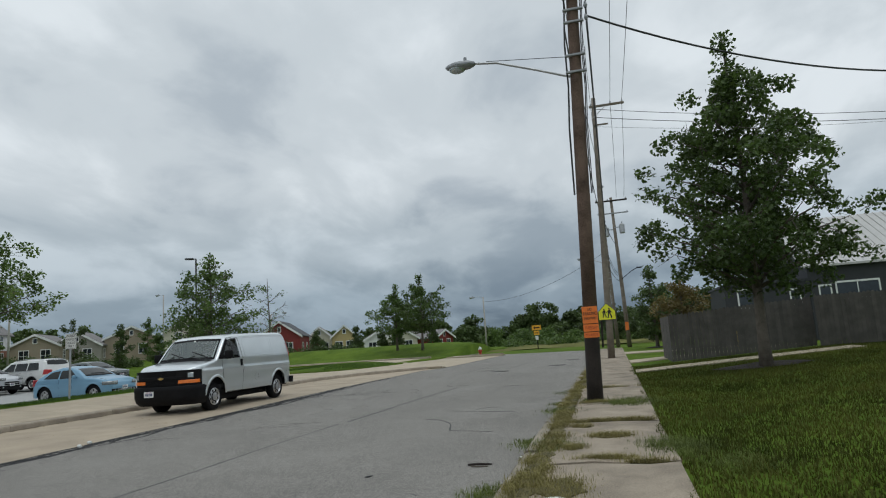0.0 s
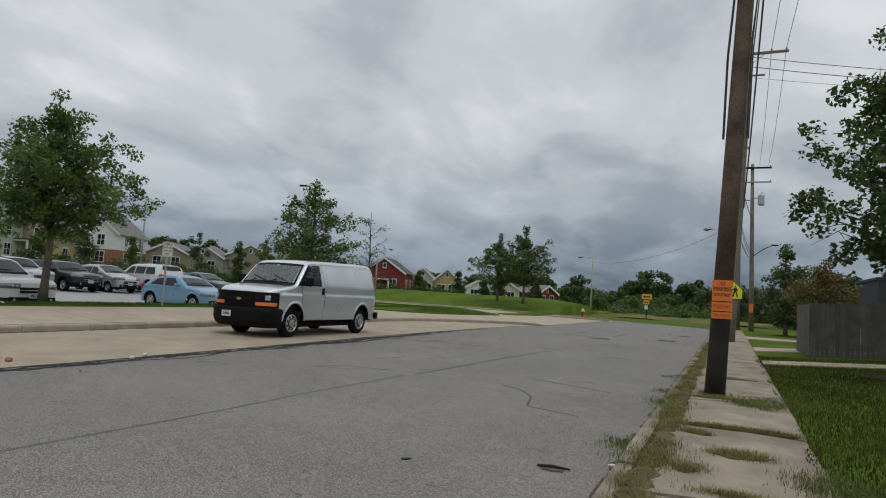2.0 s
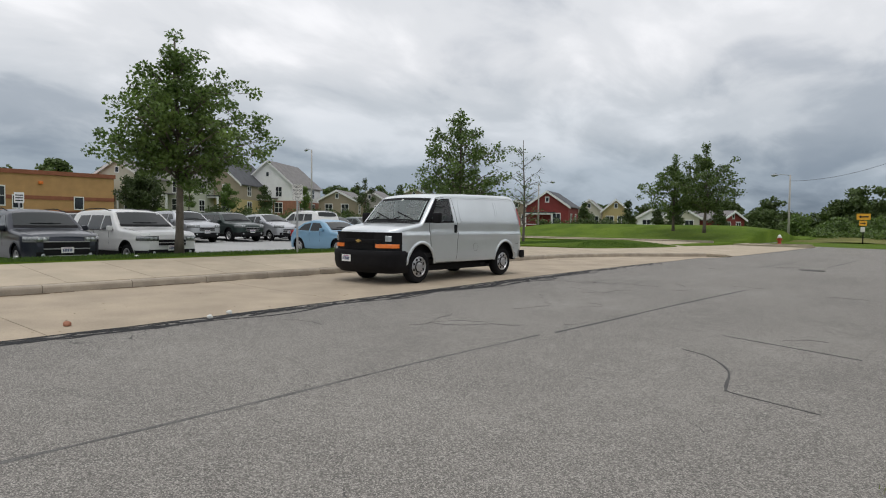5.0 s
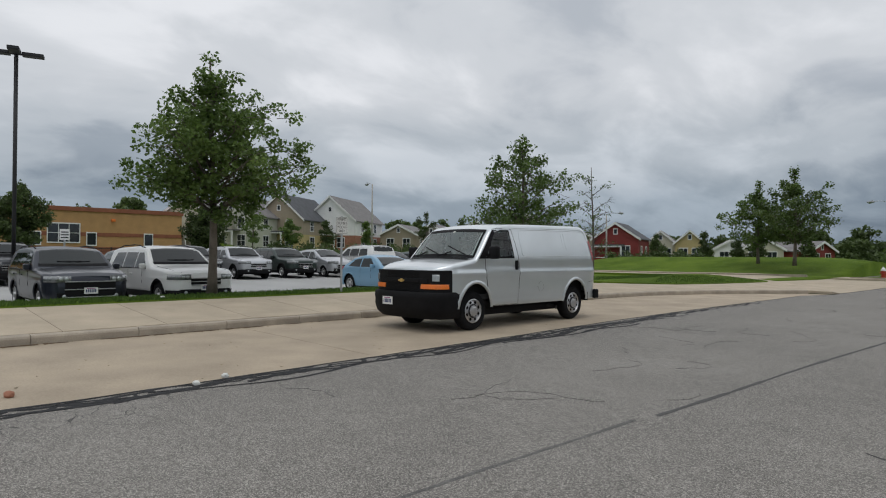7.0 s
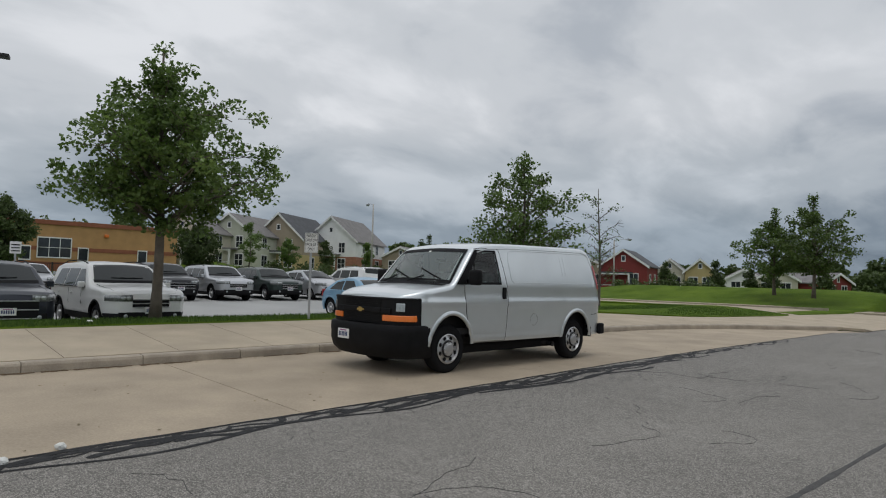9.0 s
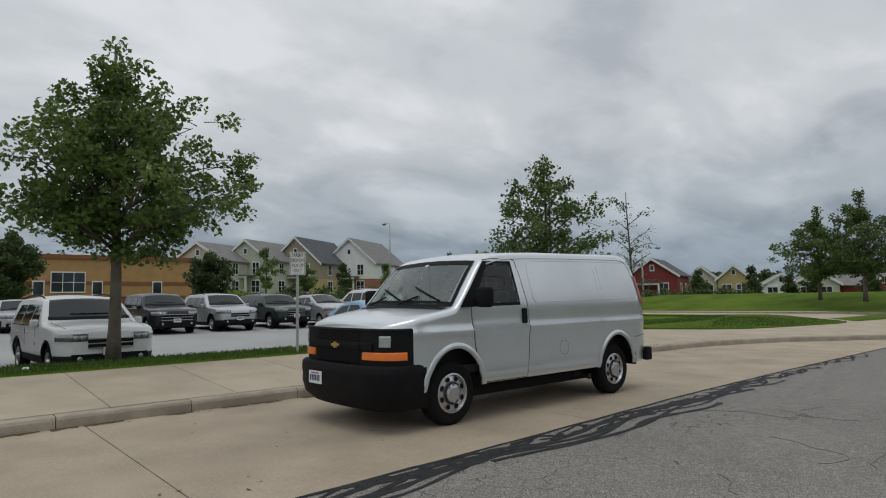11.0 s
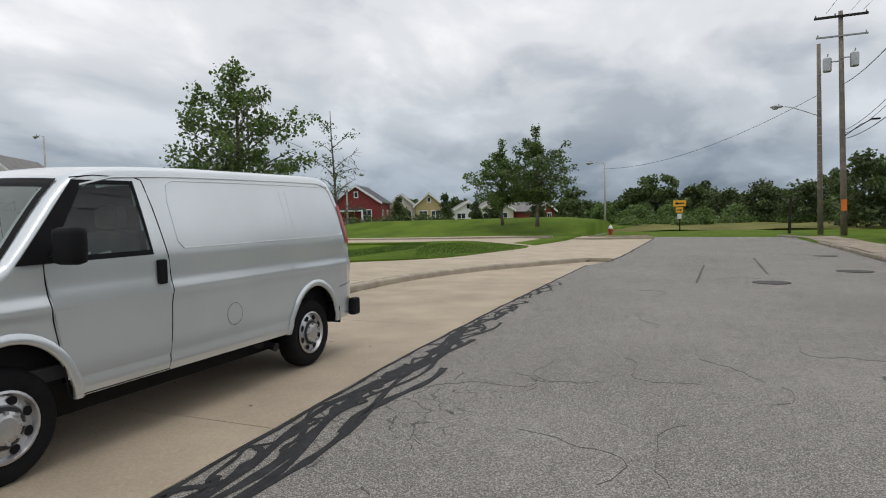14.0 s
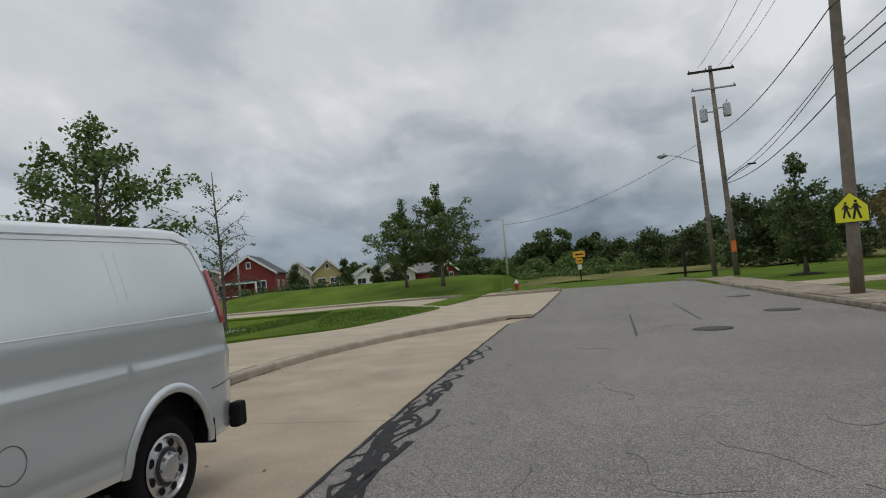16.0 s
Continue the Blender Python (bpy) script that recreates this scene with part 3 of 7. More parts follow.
        bmesh.ops.remove_doubles(bm, verts=bm.verts, dist=0.0008)
        return bm

    def side_patch(self, corners, off, sgn=1, n=8, rounding=0.0):
        """A curved panel on the flank: corners (y, z) in order front-low, back-low, back-high, front-high."""
        bm = bmesh.new()
        a, b, c, d = [Vector((*p, 0)) for p in corners]
        g = []
        for i in range(n + 1):
            row = []
            for j in range(n + 1):
                u, v = i / n, j / n
                if rounding:
                    uu, vv = 2 * u - 1, 2 * v - 1
                    k = rounding
                    u = 0.5 + 0.5 * uu * math.sqrt(max(0, 1 - k * vv * vv / 2))
                    v = 0.5 + 0.5 * vv * math.sqrt(max(0, 1 - k * uu * uu / 2))
                p = (a * (1 - u) + b * u) * (1 - v) + (d * (1 - u) + c * u) * v
                row.append(bm.verts.new((sgn * (self.side(p.x, p.y) + off), p.x, p.y)))
            g.append(row)
        for i in range(n):
            for j in range(n):
                bm.faces.new((g[i][j], g[i + 1][j], g[i + 1][j + 1], g[i][j + 1]))
        return bm

    def roof_patch(self, y0, y1, w0, w1, off, n=8, skew=0.0):
        """A curved panel on windscreen, bonnet or tail: half widths w0 at y0 and w1 at y1."""
        bm = bmesh.new()
        g = []
        for i in range(n + 1):
            row = []
            for j in range(n + 1):
                u = 2 * j / n - 1
                y = y0 + (y1 - y0) * i / n + skew * u * u * (1 - i / n if self.bow else 1)
                w = w0 + (w1 - w0) * i / n
                sl = (self.zt(y + 0.02) - self.zt(y - 0.02)) / 0.04
                nn = Vector((0, -sl, 1)).normalized() * off
                row.append(bm.verts.new(Vector(self.at(u * w, y)) + nn))
            g.append(row)
        for i in range(n):
            for j in range(n):
                bm.faces.new((g[i][j], g[i + 1][j], g[i + 1][j + 1], g[i][j + 1]))
        return bm


def ring_mesh(bm, x, r0, r1, x1=None, n=28):
    x1 = x if x1 is None else x1
    a = [bm.verts.new((x, r0 * math.cos(k * 2 * math.pi / n), r0 * math.sin(k * 2 * math.pi / n))) for k in range(n)]
    b = [bm.verts.new((x1, r1 * math.cos(k * 2 * math.pi / n), r1 * math.sin(k * 2 * math.pi / n))) for k in range(n)]
    for k in range(n):
        bm.faces.new((a[k], a[(k + 1) % n], b[(k + 1) % n], b[k]))


def wheel(parent, x, y, r, wide, rim_mat, sgn, hero=False):
    """A tyre with tread blocks, a dished rim with dark ovals for holes, or spokes, a hub cap with studs. The outer face
    points to sgn.
    """
    m = Matrix.Translation((x, y, r)) @ Matrix.Diagonal((sgn, 1, 1, 1))
    bm = bmesh.new()
    prof = [(-wide, r * 0.62), (-wide * 0.98, r * 0.86), (-wide * 0.82, r * 0.975), (-wide * 0.5, r), (-wide * 0.2, r), (-0.03, r * 0.97), (0.0, r * 0.9), (0.004, r * 0.78), (-0.012, r * 0.62)]
    for p, q in zip(prof, prof[1:]):
        ring_mesh(bm, p[0], p[1], q[1], q[0], 36)
    bmesh.ops.remove_doubles(bm, verts=bm.verts, dist=0.0005)
    bmesh.ops.transform(bm, matrix=m, verts=bm.verts)
    w = part("wheel", bm, RUBBER, parent, "black rubber tyre", smooth=True)
    bm = bmesh.new()
    R = r * 0.62
    for p, q in (((0.0, R), (0.006, R * 0.93)), ((0.006, R * 0.93), (-0.03, R * 0.84)), ((-0.03, R * (0.55 if hero else 0.42)), (0.012, R * (0.47 if hero else 0.34))), ((0.012, R * (0.47 if hero else 0.34)), (0.03, R * 0.28)), ((0.03, R * 0.28), (0.034, 0.001))):
        ring_mesh(bm, p[0], p[1], q[1], q[0], 28)
    if hero:
        ring_mesh(bm, -0.03, R * 0.84, R * 0.62, -0.012, 28)
        ring_mesh(bm, -0.012, R * 0.62, R * 0.55, -0.03, 28)
    for k in range(0 if hero else 5):
        a0, a1 = (k + 0.28) * 2 * math.pi / 5, (k + 0.98) * 2 * math.pi / 5
        n = 5
        lo = [bm.verts.new((-0.03, R * 0.42 * math.cos(a), R * 0.42 * math.sin(a))) for a in [a0 + (a1 - a0) * i / n for i in range(n + 1)]]
        hi = [bm.verts.new((-0.03, R * 0.85 * math.cos(a), R * 0.85 * math.sin(a))) for a in [a0 + (a1 - a0) * i / n for i in range(n + 1)]]
        for i in range(n):
            bm.faces.new((lo[i], lo[i + 1], hi[i + 1], hi[i]))
    if hero:
        for k in range(8):
            a = k * math.pi / 4
            bmesh.ops.create_cone(bm, cap_ends=True, segments=8, radius1=0.017, radius2=0.013, depth=0.04, matrix=Matrix.Translation((0.018, R * 0.42 * math.cos(a), R * 0.42 * math.sin(a))) @ Matrix.Rotation(math.pi / 2, 4, "Y"))
    bmesh.ops.transform(bm, matrix=m, verts=bm.verts)
    part("rim", bm, rim_mat, w, "grey steel rim" if hero else "")
    if hero:
        bm = bmesh.new()
        ring_mesh(bm, 0.0135, R * 0.50, R * 0.35, 0.0145, 28)
        ring_mesh(bm, -0.005, R * 0.57, R * 0.50, 0.0135, 28)
        bmesh.ops.transform(bm, matrix=m, verts=bm.verts)
        part("hub_ring", bm, DARK, w)
    if hero:
        # flat black ovals stand in for the shade inside the rim's holes
        for k in range(8):
            a = (k + 0.5) * math.pi / 4
            c, t = Vector((0, math.cos(a), math.sin(a))), Vector((0, -math.sin(a), math.cos(a)))
            bm = bmesh.new()
            bm.faces.new([bm.verts.new(m @ (Vector((-0.012, 0, 0)) + c * (R * 0.73 + 0.030 * math.sin(u)) + t * 0.036 * math.cos(u))) for u in [i * math.pi / 6 for i in range(12)]])
            part("hole_shade_disc", bm, GRILLE, w)
    bm = bmesh.new()
    ring_mesh(bm, -0.06, R * 0.99, 0.001, -0.06, 24)
    bmesh.ops.transform(bm, matrix=m, verts=bm.verts)
    part("brake_disc", bm, DARK, w)


def arch_lip(shell, yw, r, sgn, width, out, mat, parent):
    """A rolled flare round a wheel opening."""
    bm = bmesh.new()
    rows = []
    for k in range(25):
        a = math.radians(-9 + 198 * k / 24)
        row = []
        for q, o in ((0.0, -0.015), (0.0, out), (width * 0.5, out + 0.008), (width, 0.003)):
            rr = shell.arch + q - 0.006
            y, z = yw + rr * math.cos(a), r + (rr + (shell.rise - shell.arch if a > 0 else 0)) * math.sin(a)
            z = max(z, shell.sill - 0.01)
            row.append(bm.verts.new((sgn * (shell.side(y, z) + o), y, z)))
        rows.append(row)
    for p, q in zip(rows, rows[1:]):
        for j in range(3):
            bm.faces.new((p[j], q[j], q[j + 1], p[j + 1]))
    return part("wheel_arch", bm, mat, parent, smooth=True)


def text(name, body, size, mat, m, parent=None, wide=None):
    cu = bpy.data.curves.new(name, "FONT")
    cu.body, cu.size, cu.align_x, cu.align_y, cu.extrude = body, size, "CENTER", "CENTER", 0.001
    tmp = new(name, cu)
    me = bpy.data.meshes.new_from_object(tmp.evaluated_get(bpy.context.evaluated_depsgraph_get()))
    bpy.data.objects.remove(tmp)
    if wide and me.vertices:
        w = max(v.co.x for v in me.vertices) - min(v.co.x for v in me.vertices)
        me.transform(Matrix.Diagonal((wide / w, 1, 1, 1)))
    me.transform(m)
    me.materials.append(mat)
    ob = new(name, me)
    if parent is not None:
        ob.parent = parent
    return ob


def plate(parent, x, y, z, tone=None, tilt=0.0):
    p = part("number_plate", boxed(x - 0.15, x + 0.15, y, y + 0.012, z - 0.077, z + 0.077, None, 0.004), WHITE, parent, "white number plate with dark bars")
    bm = bmesh.new()
    for k in range(6):
        box(bm, x - 0.115 + k * 0.04, x - 0.09 + k * 0.04, y - 0.003, y, z - 0.04, z + 0.03)
    part("plate_bars", bm, BLUE_DARK, p)
    part("plate_band", boxed(x - 0.09, x + 0.09, y - 0.003, y, z + 0.045, z + 0.062), PURPLE, p)


BLUE_DARK = material("plate_ink", (0.03, 0.05, 0.14), 0.6, 0, 0.1)
PURPLE = material("plate_band_paint", (0.35, 0.12, 0.25), 0.6, 0, 0.1)
GOLD = material("gold_badge", (0.62, 0.42, 0.14), 0.3, 0.7, 0.1)
CAR_LAMP = material("car_headlamp", (0.22, 0.23, 0.23), 0.1, 0.4, 0.4, 25.0, 90.0, coat=1.0)
LAMP = material("headlamp_lens", (0.40, 0.43, 0.43), 0.12, 0.3, 0.15, 20.0, 90.0, coat=1.0)
GRILLE = material("grille_black", (0.007, 0.007, 0.008), 0.6, 0, 0.2, spec=0.2)
PAPER = material("paper", (0.7, 0.7, 0.66), 0.9, 0, 0.06)
DASH = material("grey_dashboard", (0.13, 0.13, 0.125), 0.8, 0, 0.2)
SEAT = material("grey_cloth", (0.22, 0.22, 0.21), 0.95, 0, 0.2, 5.0, 80.0)


NOSE = [(-0.0, -1.045), (0.40, -1.035), (0.60, -1.02), (0.75, -0.995), (0.86, -0.95), (0.935, -0.885), (0.975, -0.80), (0.99, -0.70), (0.997, -0.60)]


def fascia(s0, s1, z0, z1, off, sgn):
    """A curved panel round the van's nose, from s0 to s1 metres along its plan curve from the centre."""
    pts, run = [], [0.0]
    for (xa, ya), (xb, yb) in zip(NOSE, NOSE[1:]):
        run.append(run[-1] + math.hypot(xb - xa, yb - ya))
    bm = bmesh.new()
    rows = []
    for k in range(15):
        d = s0 + (s1 - s0) * k / 14
        x, y = lerp([(r, p[0]) for r, p in zip(run, NOSE)], d), lerp([(r, p[1]) for r, p in zip(run, NOSE)], d)
        x2, y2 = lerp([(r, p[0]) for r, p in zip(run, NOSE)], d + 0.03), lerp([(r, p[1]) for r, p in zip(run, NOSE)], d + 0.03)
        n = Vector((y2 - y, -(x2 - x), 0))
        n = n.normalized() if n.length > 0.001 else Vector((1, 0, 0))
        rows.append([bm.verts.new((sgn * (x + n.x * o), y + n.y * o, z)) for z, o in ((z0, -0.06), (z0, off - 0.004), (z0 + 0.006, off), (z1 - 0.012, off - 0.004), (z1, off - 0.012), (z1, -0.06))])
    for p, q in zip(rows, rows[1:]):
        for j in range(5):
            bm.faces.new((p[j], q[j], q[j + 1], p[j + 1]))
    for r in (rows[0], rows[-1]):
        bm.faces.new(r)
    return bm


def cargo_van():
    v = thing("cargo_van", "silver cargo van with black bumper parked at the kerb", "van")
    top = [(-0.955, 1.15), (-0.935, 1.195), (-0.86, 1.24), (-0.6, 1.305), (-0.35, 1.35), (-0.15, 1.38), (-0.02, 1.405), (0.03, 1.435), (0.12, 1.535), (0.25, 1.69), (0.40, 1.865), (0.50, 1.965), (0.58, 2.025), (0.70, 2.08), (0.86, 2.11), (1.2, 2.135), (1.7, 2.155), (3.6, 2.185), (3.82, 2.175), (3.93, 2.13), (4.01, 2.02), (4.13, 1.68), (4.22, 1.40), (4.27, 1.2), (4.30, 1.0)]
    s = Shell(top, 2.02, 0.46, 1.40, [(0.0, 0.385), (3.43, 0.385)], 0.465, lean=0.15, nose=0.27, tail=0.07, crown=0.03, edge=0.07, tuck=0.045)
    s.nose_end, s.nose_z, s.fine = -0.46, 0.74, (190, 40)
    s.rise, s.bow, s.crease, s.flare = 0.545, 0.11, (0.020, 0.06, 0.28), 0.016
    in_win = lambda x, y, z, k: k == "s" and 1.46 < z < 1.965 and 0.28 + (z - 1.46) * 0.66 < y < 1.13 - (z - 1.46) * 0.15
    in_screen = lambda x, y, z, k: k == "t" and 0.05 < y < 0.48
    body = part("body", s.mesh([in_win, in_screen]), SILVER, v, "silver painted steel body", smooth=True)
    # glass with its black border
    for sgn in (1, -1):
        d = part("front_door", s.side_patch([(0.40, 0.60), (1.31, 0.60), (1.325, 1.38), (0.26, 1.38)], 0.004, sgn, 10), SILVER, v, smooth=True)
        ring = [(0.07, 1.415), (1.17, 1.425), (1.09, 2.012), (0.565, 2.0)]
        inner = [(0.30, 1.458), (1.14, 1.464), (1.06, 1.98), (0.64, 1.968)]
        bm = bmesh.new()
        for k in range(4):
            a, b, c, e = ring[k], ring[(k + 1) % 4], inner[(k + 1) % 4], inner[k]
            for i in range(12):
                u, w = i / 12, (i + 1) / 12
                o0, o1 = [(a[n] + (b[n] - a[n]) * u) for n in (0, 1)], [(a[n] + (b[n] - a[n]) * w) for n in (0, 1)]
                i0, i1 = [(e[n] + (c[n] - e[n]) * u) for n in (0, 1)], [(e[n] + (c[n] - e[n]) * w) for n in (0, 1)]
                h0, h1 = [(o0[n] + i0[n]) / 2 for n in (0, 1)], [(o1[n] + i1[n]) / 2 for n in (0, 1)]
                for q in ((o0, o1, h1, h0), (h0, h1, i1, i0)):
                    bm.faces.new([bm.verts.new((sgn * (s.side(*p) + 0.007), *p)) for p in q])
        part("window_trim", bm, BLACK, d)
        part("window_pane", s.side_patch([(0.26, 1.445), (1.155, 1.445), (1.075, 1.99), (0.61, 1.98)], 0.003, sgn), GLASS, d).visible_shadow = False
        # gaps round the door
        for line in ([(0.40, 0.50), (0.385, 0.62), (0.33, 0.9), (0.285, 1.15), (0.265, 1.30), (0.26, 1.42)], [(0.56, 2.015), (0.75, 2.04), (1.12, 2.04), (1.18, 2.02), (1.235, 1.8), (1.32, 1.40), (1.345, 1.12), (1.325, 0.8), (1.30, 0.47), (0.42, 0.47)]):
            if line:
                line = [(a[0] + (b[0] - a[0]) * k / 5, a[1] + (b[1] - a[1]) * k / 5) for a, b in zip(line, line[1:]) for k in range(5)] + [line[-1]]
                part("door_gap", tubed([(sgn * (s.side(*p) + 0.001), *p) for p in line], 0.0045, 5), GRILLE, d)
        part("handle", boxed(-0.02, 0.03, -0.045, 0.045, -0.10, 0.10, Matrix.Translation((sgn * (s.side(1.22, 1.28) + 0.002), 1.235, 1.28)), 0.015), BLACK, d, "black pull handle")
        # stamped panel outline on the cargo side
        pan = [(1.50, 1.46), (2.4, 1.468), (3.3, 1.475), (4.02, 1.485), (4.07, 1.53), (4.02, 1.75), (3.92, 2.01), (3.85, 2.06), (3.0, 2.055), (2.2, 2.045), (1.50, 2.03), (1.42, 1.99), (1.40, 1.85), (1.44, 1.52), (1.50, 1.46)]
        part("side_panel_bead", tubed([(sgn * (s.side(*p) + 0.002), *p) for p in pan], 0.005, 6), SILVER, v)
        for yy in (2.95, 3.05):
            part("panel_rib", tubed([(sgn * (s.side(yy + (1.9 - z) * 0.1, z) - 0.001), yy + (1.9 - z) * 0.1, z) for z in (1.98, 1.8, 1.62)], 0.004, 6), SILVER, v)
        part("hood_edge", tubed([(sgn * (s.side(y, s.zt(y) - 0.07) - 0.045), y, s.zt(y) - 0.012) for y in (-0.80, -0.6, -0.4, -0.2, -0.05)], 0.004, 5), GRILLE, v)
        part("rear_seam", tubed([(sgn * (s.side(*p) + 0.001), *p) for p in ((3.93, 0.86), (4.10, 0.875), (4.27, 0.89))], 0.005, 5), GRILLE, v)
        part("tail_light", s.side_patch([(4.14, 1.38), (4.235, 1.38), (4.085, 1.84), (4.02, 1.84)], 0.012, sgn), RED, v, "red tail lamp")
        part("drip_rail", tubed([(sgn * (s.side(p, s.zt(p) - 0.085) + 0.004), p, s.zt(p) - 0.08) for p in (0.62, 0.9, 1.4, 2.2, 3.2, 3.7, 3.9)], 0.010, 6), SILVER, v)
        for yw in (0.0, 3.43):
            arch_lip(s, yw, 0.385, sgn, 0.07, 0.016, SILVER, v)
        bm = bmesh.new()
        tube(bm, [(sgn * (s.half(0.3) + 0.0), 0.36, 1.49), (sgn * (s.half(0.3) + 0.16), 0.33, 1.49)], 0.035, 8)
        box(bm, sgn * s.half(0.3) + (0.08 if sgn > 0 else -0.31), sgn * s.half(0.3) + (0.31 if sgn > 0 else -0.08), 0.25, 0.37, 1.41, 1.66, None, 0.045)
        part("door_mirror", bm, BLACK, v, "black door mirror", smooth=True)
        for yw in (0.0, 3.43):
            bm = bmesh.new()
            box(bm, min(sgn * 0.25, sgn * 0.86), max(sgn * 0.25, sgn * 0.86), yw - 0.455, yw + 0.455, 0.5, 0.93)
            part("wheel_well", bm, GRILLE, v)
            wheel(v, sgn * 0.93, yw, 0.385, 0.24, ALLOY, sgn, True)
        # headlamp, indicator and dark surround follow the rounded nose
        part("lamp_surround", fascia(0.40, 1.22, 0.765, 1.185, 0.0, sgn), GRILLE, v, "black lamp surround")
        part("headlamp", fascia(0.80, 0.94, 0.985, 1.11, 0.016, sgn), LAMP, v, "clear rectangular headlamp")
        part("indicator", fascia(0.53, 1.13, 0.835, 0.925, 0.016, sgn), ORANGE, v, "orange indicator lens")
    # round fuel flap
    bm = bmesh.new()
    for k in range(28):
        a, b = k * 2 * math.pi / 28, (k + 1) * 2 * math.pi / 28
        q = [(2.08 + r * math.cos(t), 0.81 + r * math.sin(t)) for r, t in ((0.104, a), (0.104, b), (0.100, b), (0.100, a))]
        bm.faces.new([bm.verts.new((s.side(*p) + 0.004, *p)) for p in q])
    part("fuel_flap", bm, GRILLE, v)
    part("windscreen", s.roof_patch(0.0, 0.535, 0.915, 0.80, 0.004, 14, 0.03), SCREEN_GLASS, v, "clear windscreen with papers behind it").visible_shadow = False
    # the dark border printed round the glass
    for y0, y1, w0, w1 in ((-0.03, 0.065, 0.925, 0.90), (0.475, 0.55, 0.82, 0.80)):
        part("windscreen_border", s.roof_patch(y0, y1, w0, w1, 0.007, 10, 0.03 if y0 < 0 else 0.0), BLACK, v)
    for sgn in (1, -1):
        bm = bmesh.new()
        vs = []
        for i in range(13):
            y = -0.01 + 0.555 * i / 12
            w = 0.925 - 0.115 * i / 12
            for u in (1.0, 0.945):
                vs.append(bm.verts.new((sgn * u * w, *s.at(u * w, y + 0.03 * (1 - i / 12), 0.008)[1:])))
        for i in range(12):
            bm.faces.new((vs[2 * i], vs[2 * i + 1], vs[2 * i + 3], vs[2 * i + 2]))
        part("windscreen_border", bm, BLACK, v)
    part("sticker", s.roof_patch(0.46, 0.49, 0.03, 0.03, 0.009, 2), PAPER, v)
    part("cowl", s.roof_patch(-0.16, -0.02, 0.88, 0.90, 0.006, 10, 0.03), BLACK, v, "black wiper cowl")
    for x, a in ((-0.62, 0.28), (0.05, 0.36)):
        part("wiper", tubed([s.at(x - 0.02, -0.06, 0.03), s.at(x + a * 0.7, 0.09, 0.03)], 0.012, 6), BLACK, v)
        part("wiper_blade", tubed([s.at(x + a + 0.28 * q, 0.13 - 0.07 * q, 0.016) for q in (-1, -0.5, 0, 0.5, 1)][::-1], 0.013, 6), BLACK, v)
    # grille, badge, bumper, plate
    part("grille", boxed(-0.50, 0.50, -1.03, -0.72, 0.76, 1.185, None, 0.03), GRILLE, v, "black plastic grille with bars")
    for z in (0.79, 0.815, 0.84, 0.865, 0.89, 0.915, 1.055, 1.08, 1.105, 1.13):
        part("grille_bar", boxed(-0.47, 0.47, -1.04, -1.02, z, z + 0.009), BLACK, v)
    part("grille_band", boxed(-0.50, 0.50, -1.062, -1.0, 0.945, 1.03, None, 0.02), BLACK, v)
    for sgn in (1, -1):
        part("grille_band", fascia(0.48, 0.70, 0.945, 1.03, 0.022, sgn), BLACK, v)
        part("fascia_rim", fascia(0.0, 1.2, 1.162, 1.19, 0.012, sgn), BLACK, v)
    bm = box(boxed(-0.085, 0.085, -1.077, -1.06, 0.972, 1.002, None, 0.005), -0.035, 0.035, -1.078, -1.06, 0.952, 1.022, None, 0.005)
    part("badge", bm, GOLD, v, "small gold cross-shaped badge")
    bm = bmesh.new()
    secs = []
    half = [(-1.0, -0.44), (-1.015, -0.6), (-1.012, -0.76), (-0.99, -0.88), (-0.935, -0.99), (-0.82, -1.07), (-0.6, -1.125), (-0.3, -1.16)]
    plan = half + [(0.0, -1.17)] + [(-x, y) for x, y in reversed(half)]
    for k, (x, y) in enumerate(plan):
        c = Vector((0 - x, 0.6 - y, 0)).normalized()
        pr = [(0.10, 0.775), (0.03, 0.775), (0.006, 0.755), (0.0, 0.66), (0.012, 0.60), (0.008, 0.50), (0.05, 0.36), (0.16, 0.26)]
        secs.append([bm.verts.new((x + c.x * d, y + c.y * d, z)) for d, z in pr])
    for p, q in zip(secs, secs[1:]):
        for j in range(7):
            bm.faces.new((p[j], q[j], q[j + 1], p[j + 1]))
    part("front_bumper", bm, BLACK, v, "matte black front bumper", smooth=True)
    plate(v, -0.30, -1.175, 0.585)
    part("rear_bumper", boxed(-0.98, 0.98, 4.27, 4.38, 0.47, 0.62, None, 0.03), BLACK, v, "black rear bumper")
    for sgn in (1, -1):
        part("bumper_end", boxed(sgn * 0.99 - 0.05, sgn * 0.99 + 0.05, 4.23, 4.385, 0.46, 0.68, None, 0.035), BLACK, v)
        part("mud_flap", boxed(sgn * 0.9 - 0.10, sgn * 0.9 + 0.10, 3.93, 3.95, 0.42, 0.62), BLACK, v)
    # underside and cab
    part("underbody", boxed(-0.80, 0.80, -0.75, 4.22, 0.42, 0.54), GRILLE, v)
    # unseen low block, added to deepen the shade under the van
    part("shade_block", boxed(-0.62, 0.62, -0.6, 4.1, 0.24, 0.40, None, 0.03), GRILLE, v)
    part("exhaust", tubed([(0.5, 2.6, 0.33), (0.62, 2.95, 0.33), (0.8, 2.95, 0.30)], 0.05, 10), DARK, v)
    part("dashboard", boxed(-0.84, 0.84, 0.0, 0.45, 1.10, 1.40, None, 0.05), DASH, v)
    part("cab_floor", boxed(-0.9, 0.9, 0.0, 1.6, 0.6, 0.7), DARK, v)
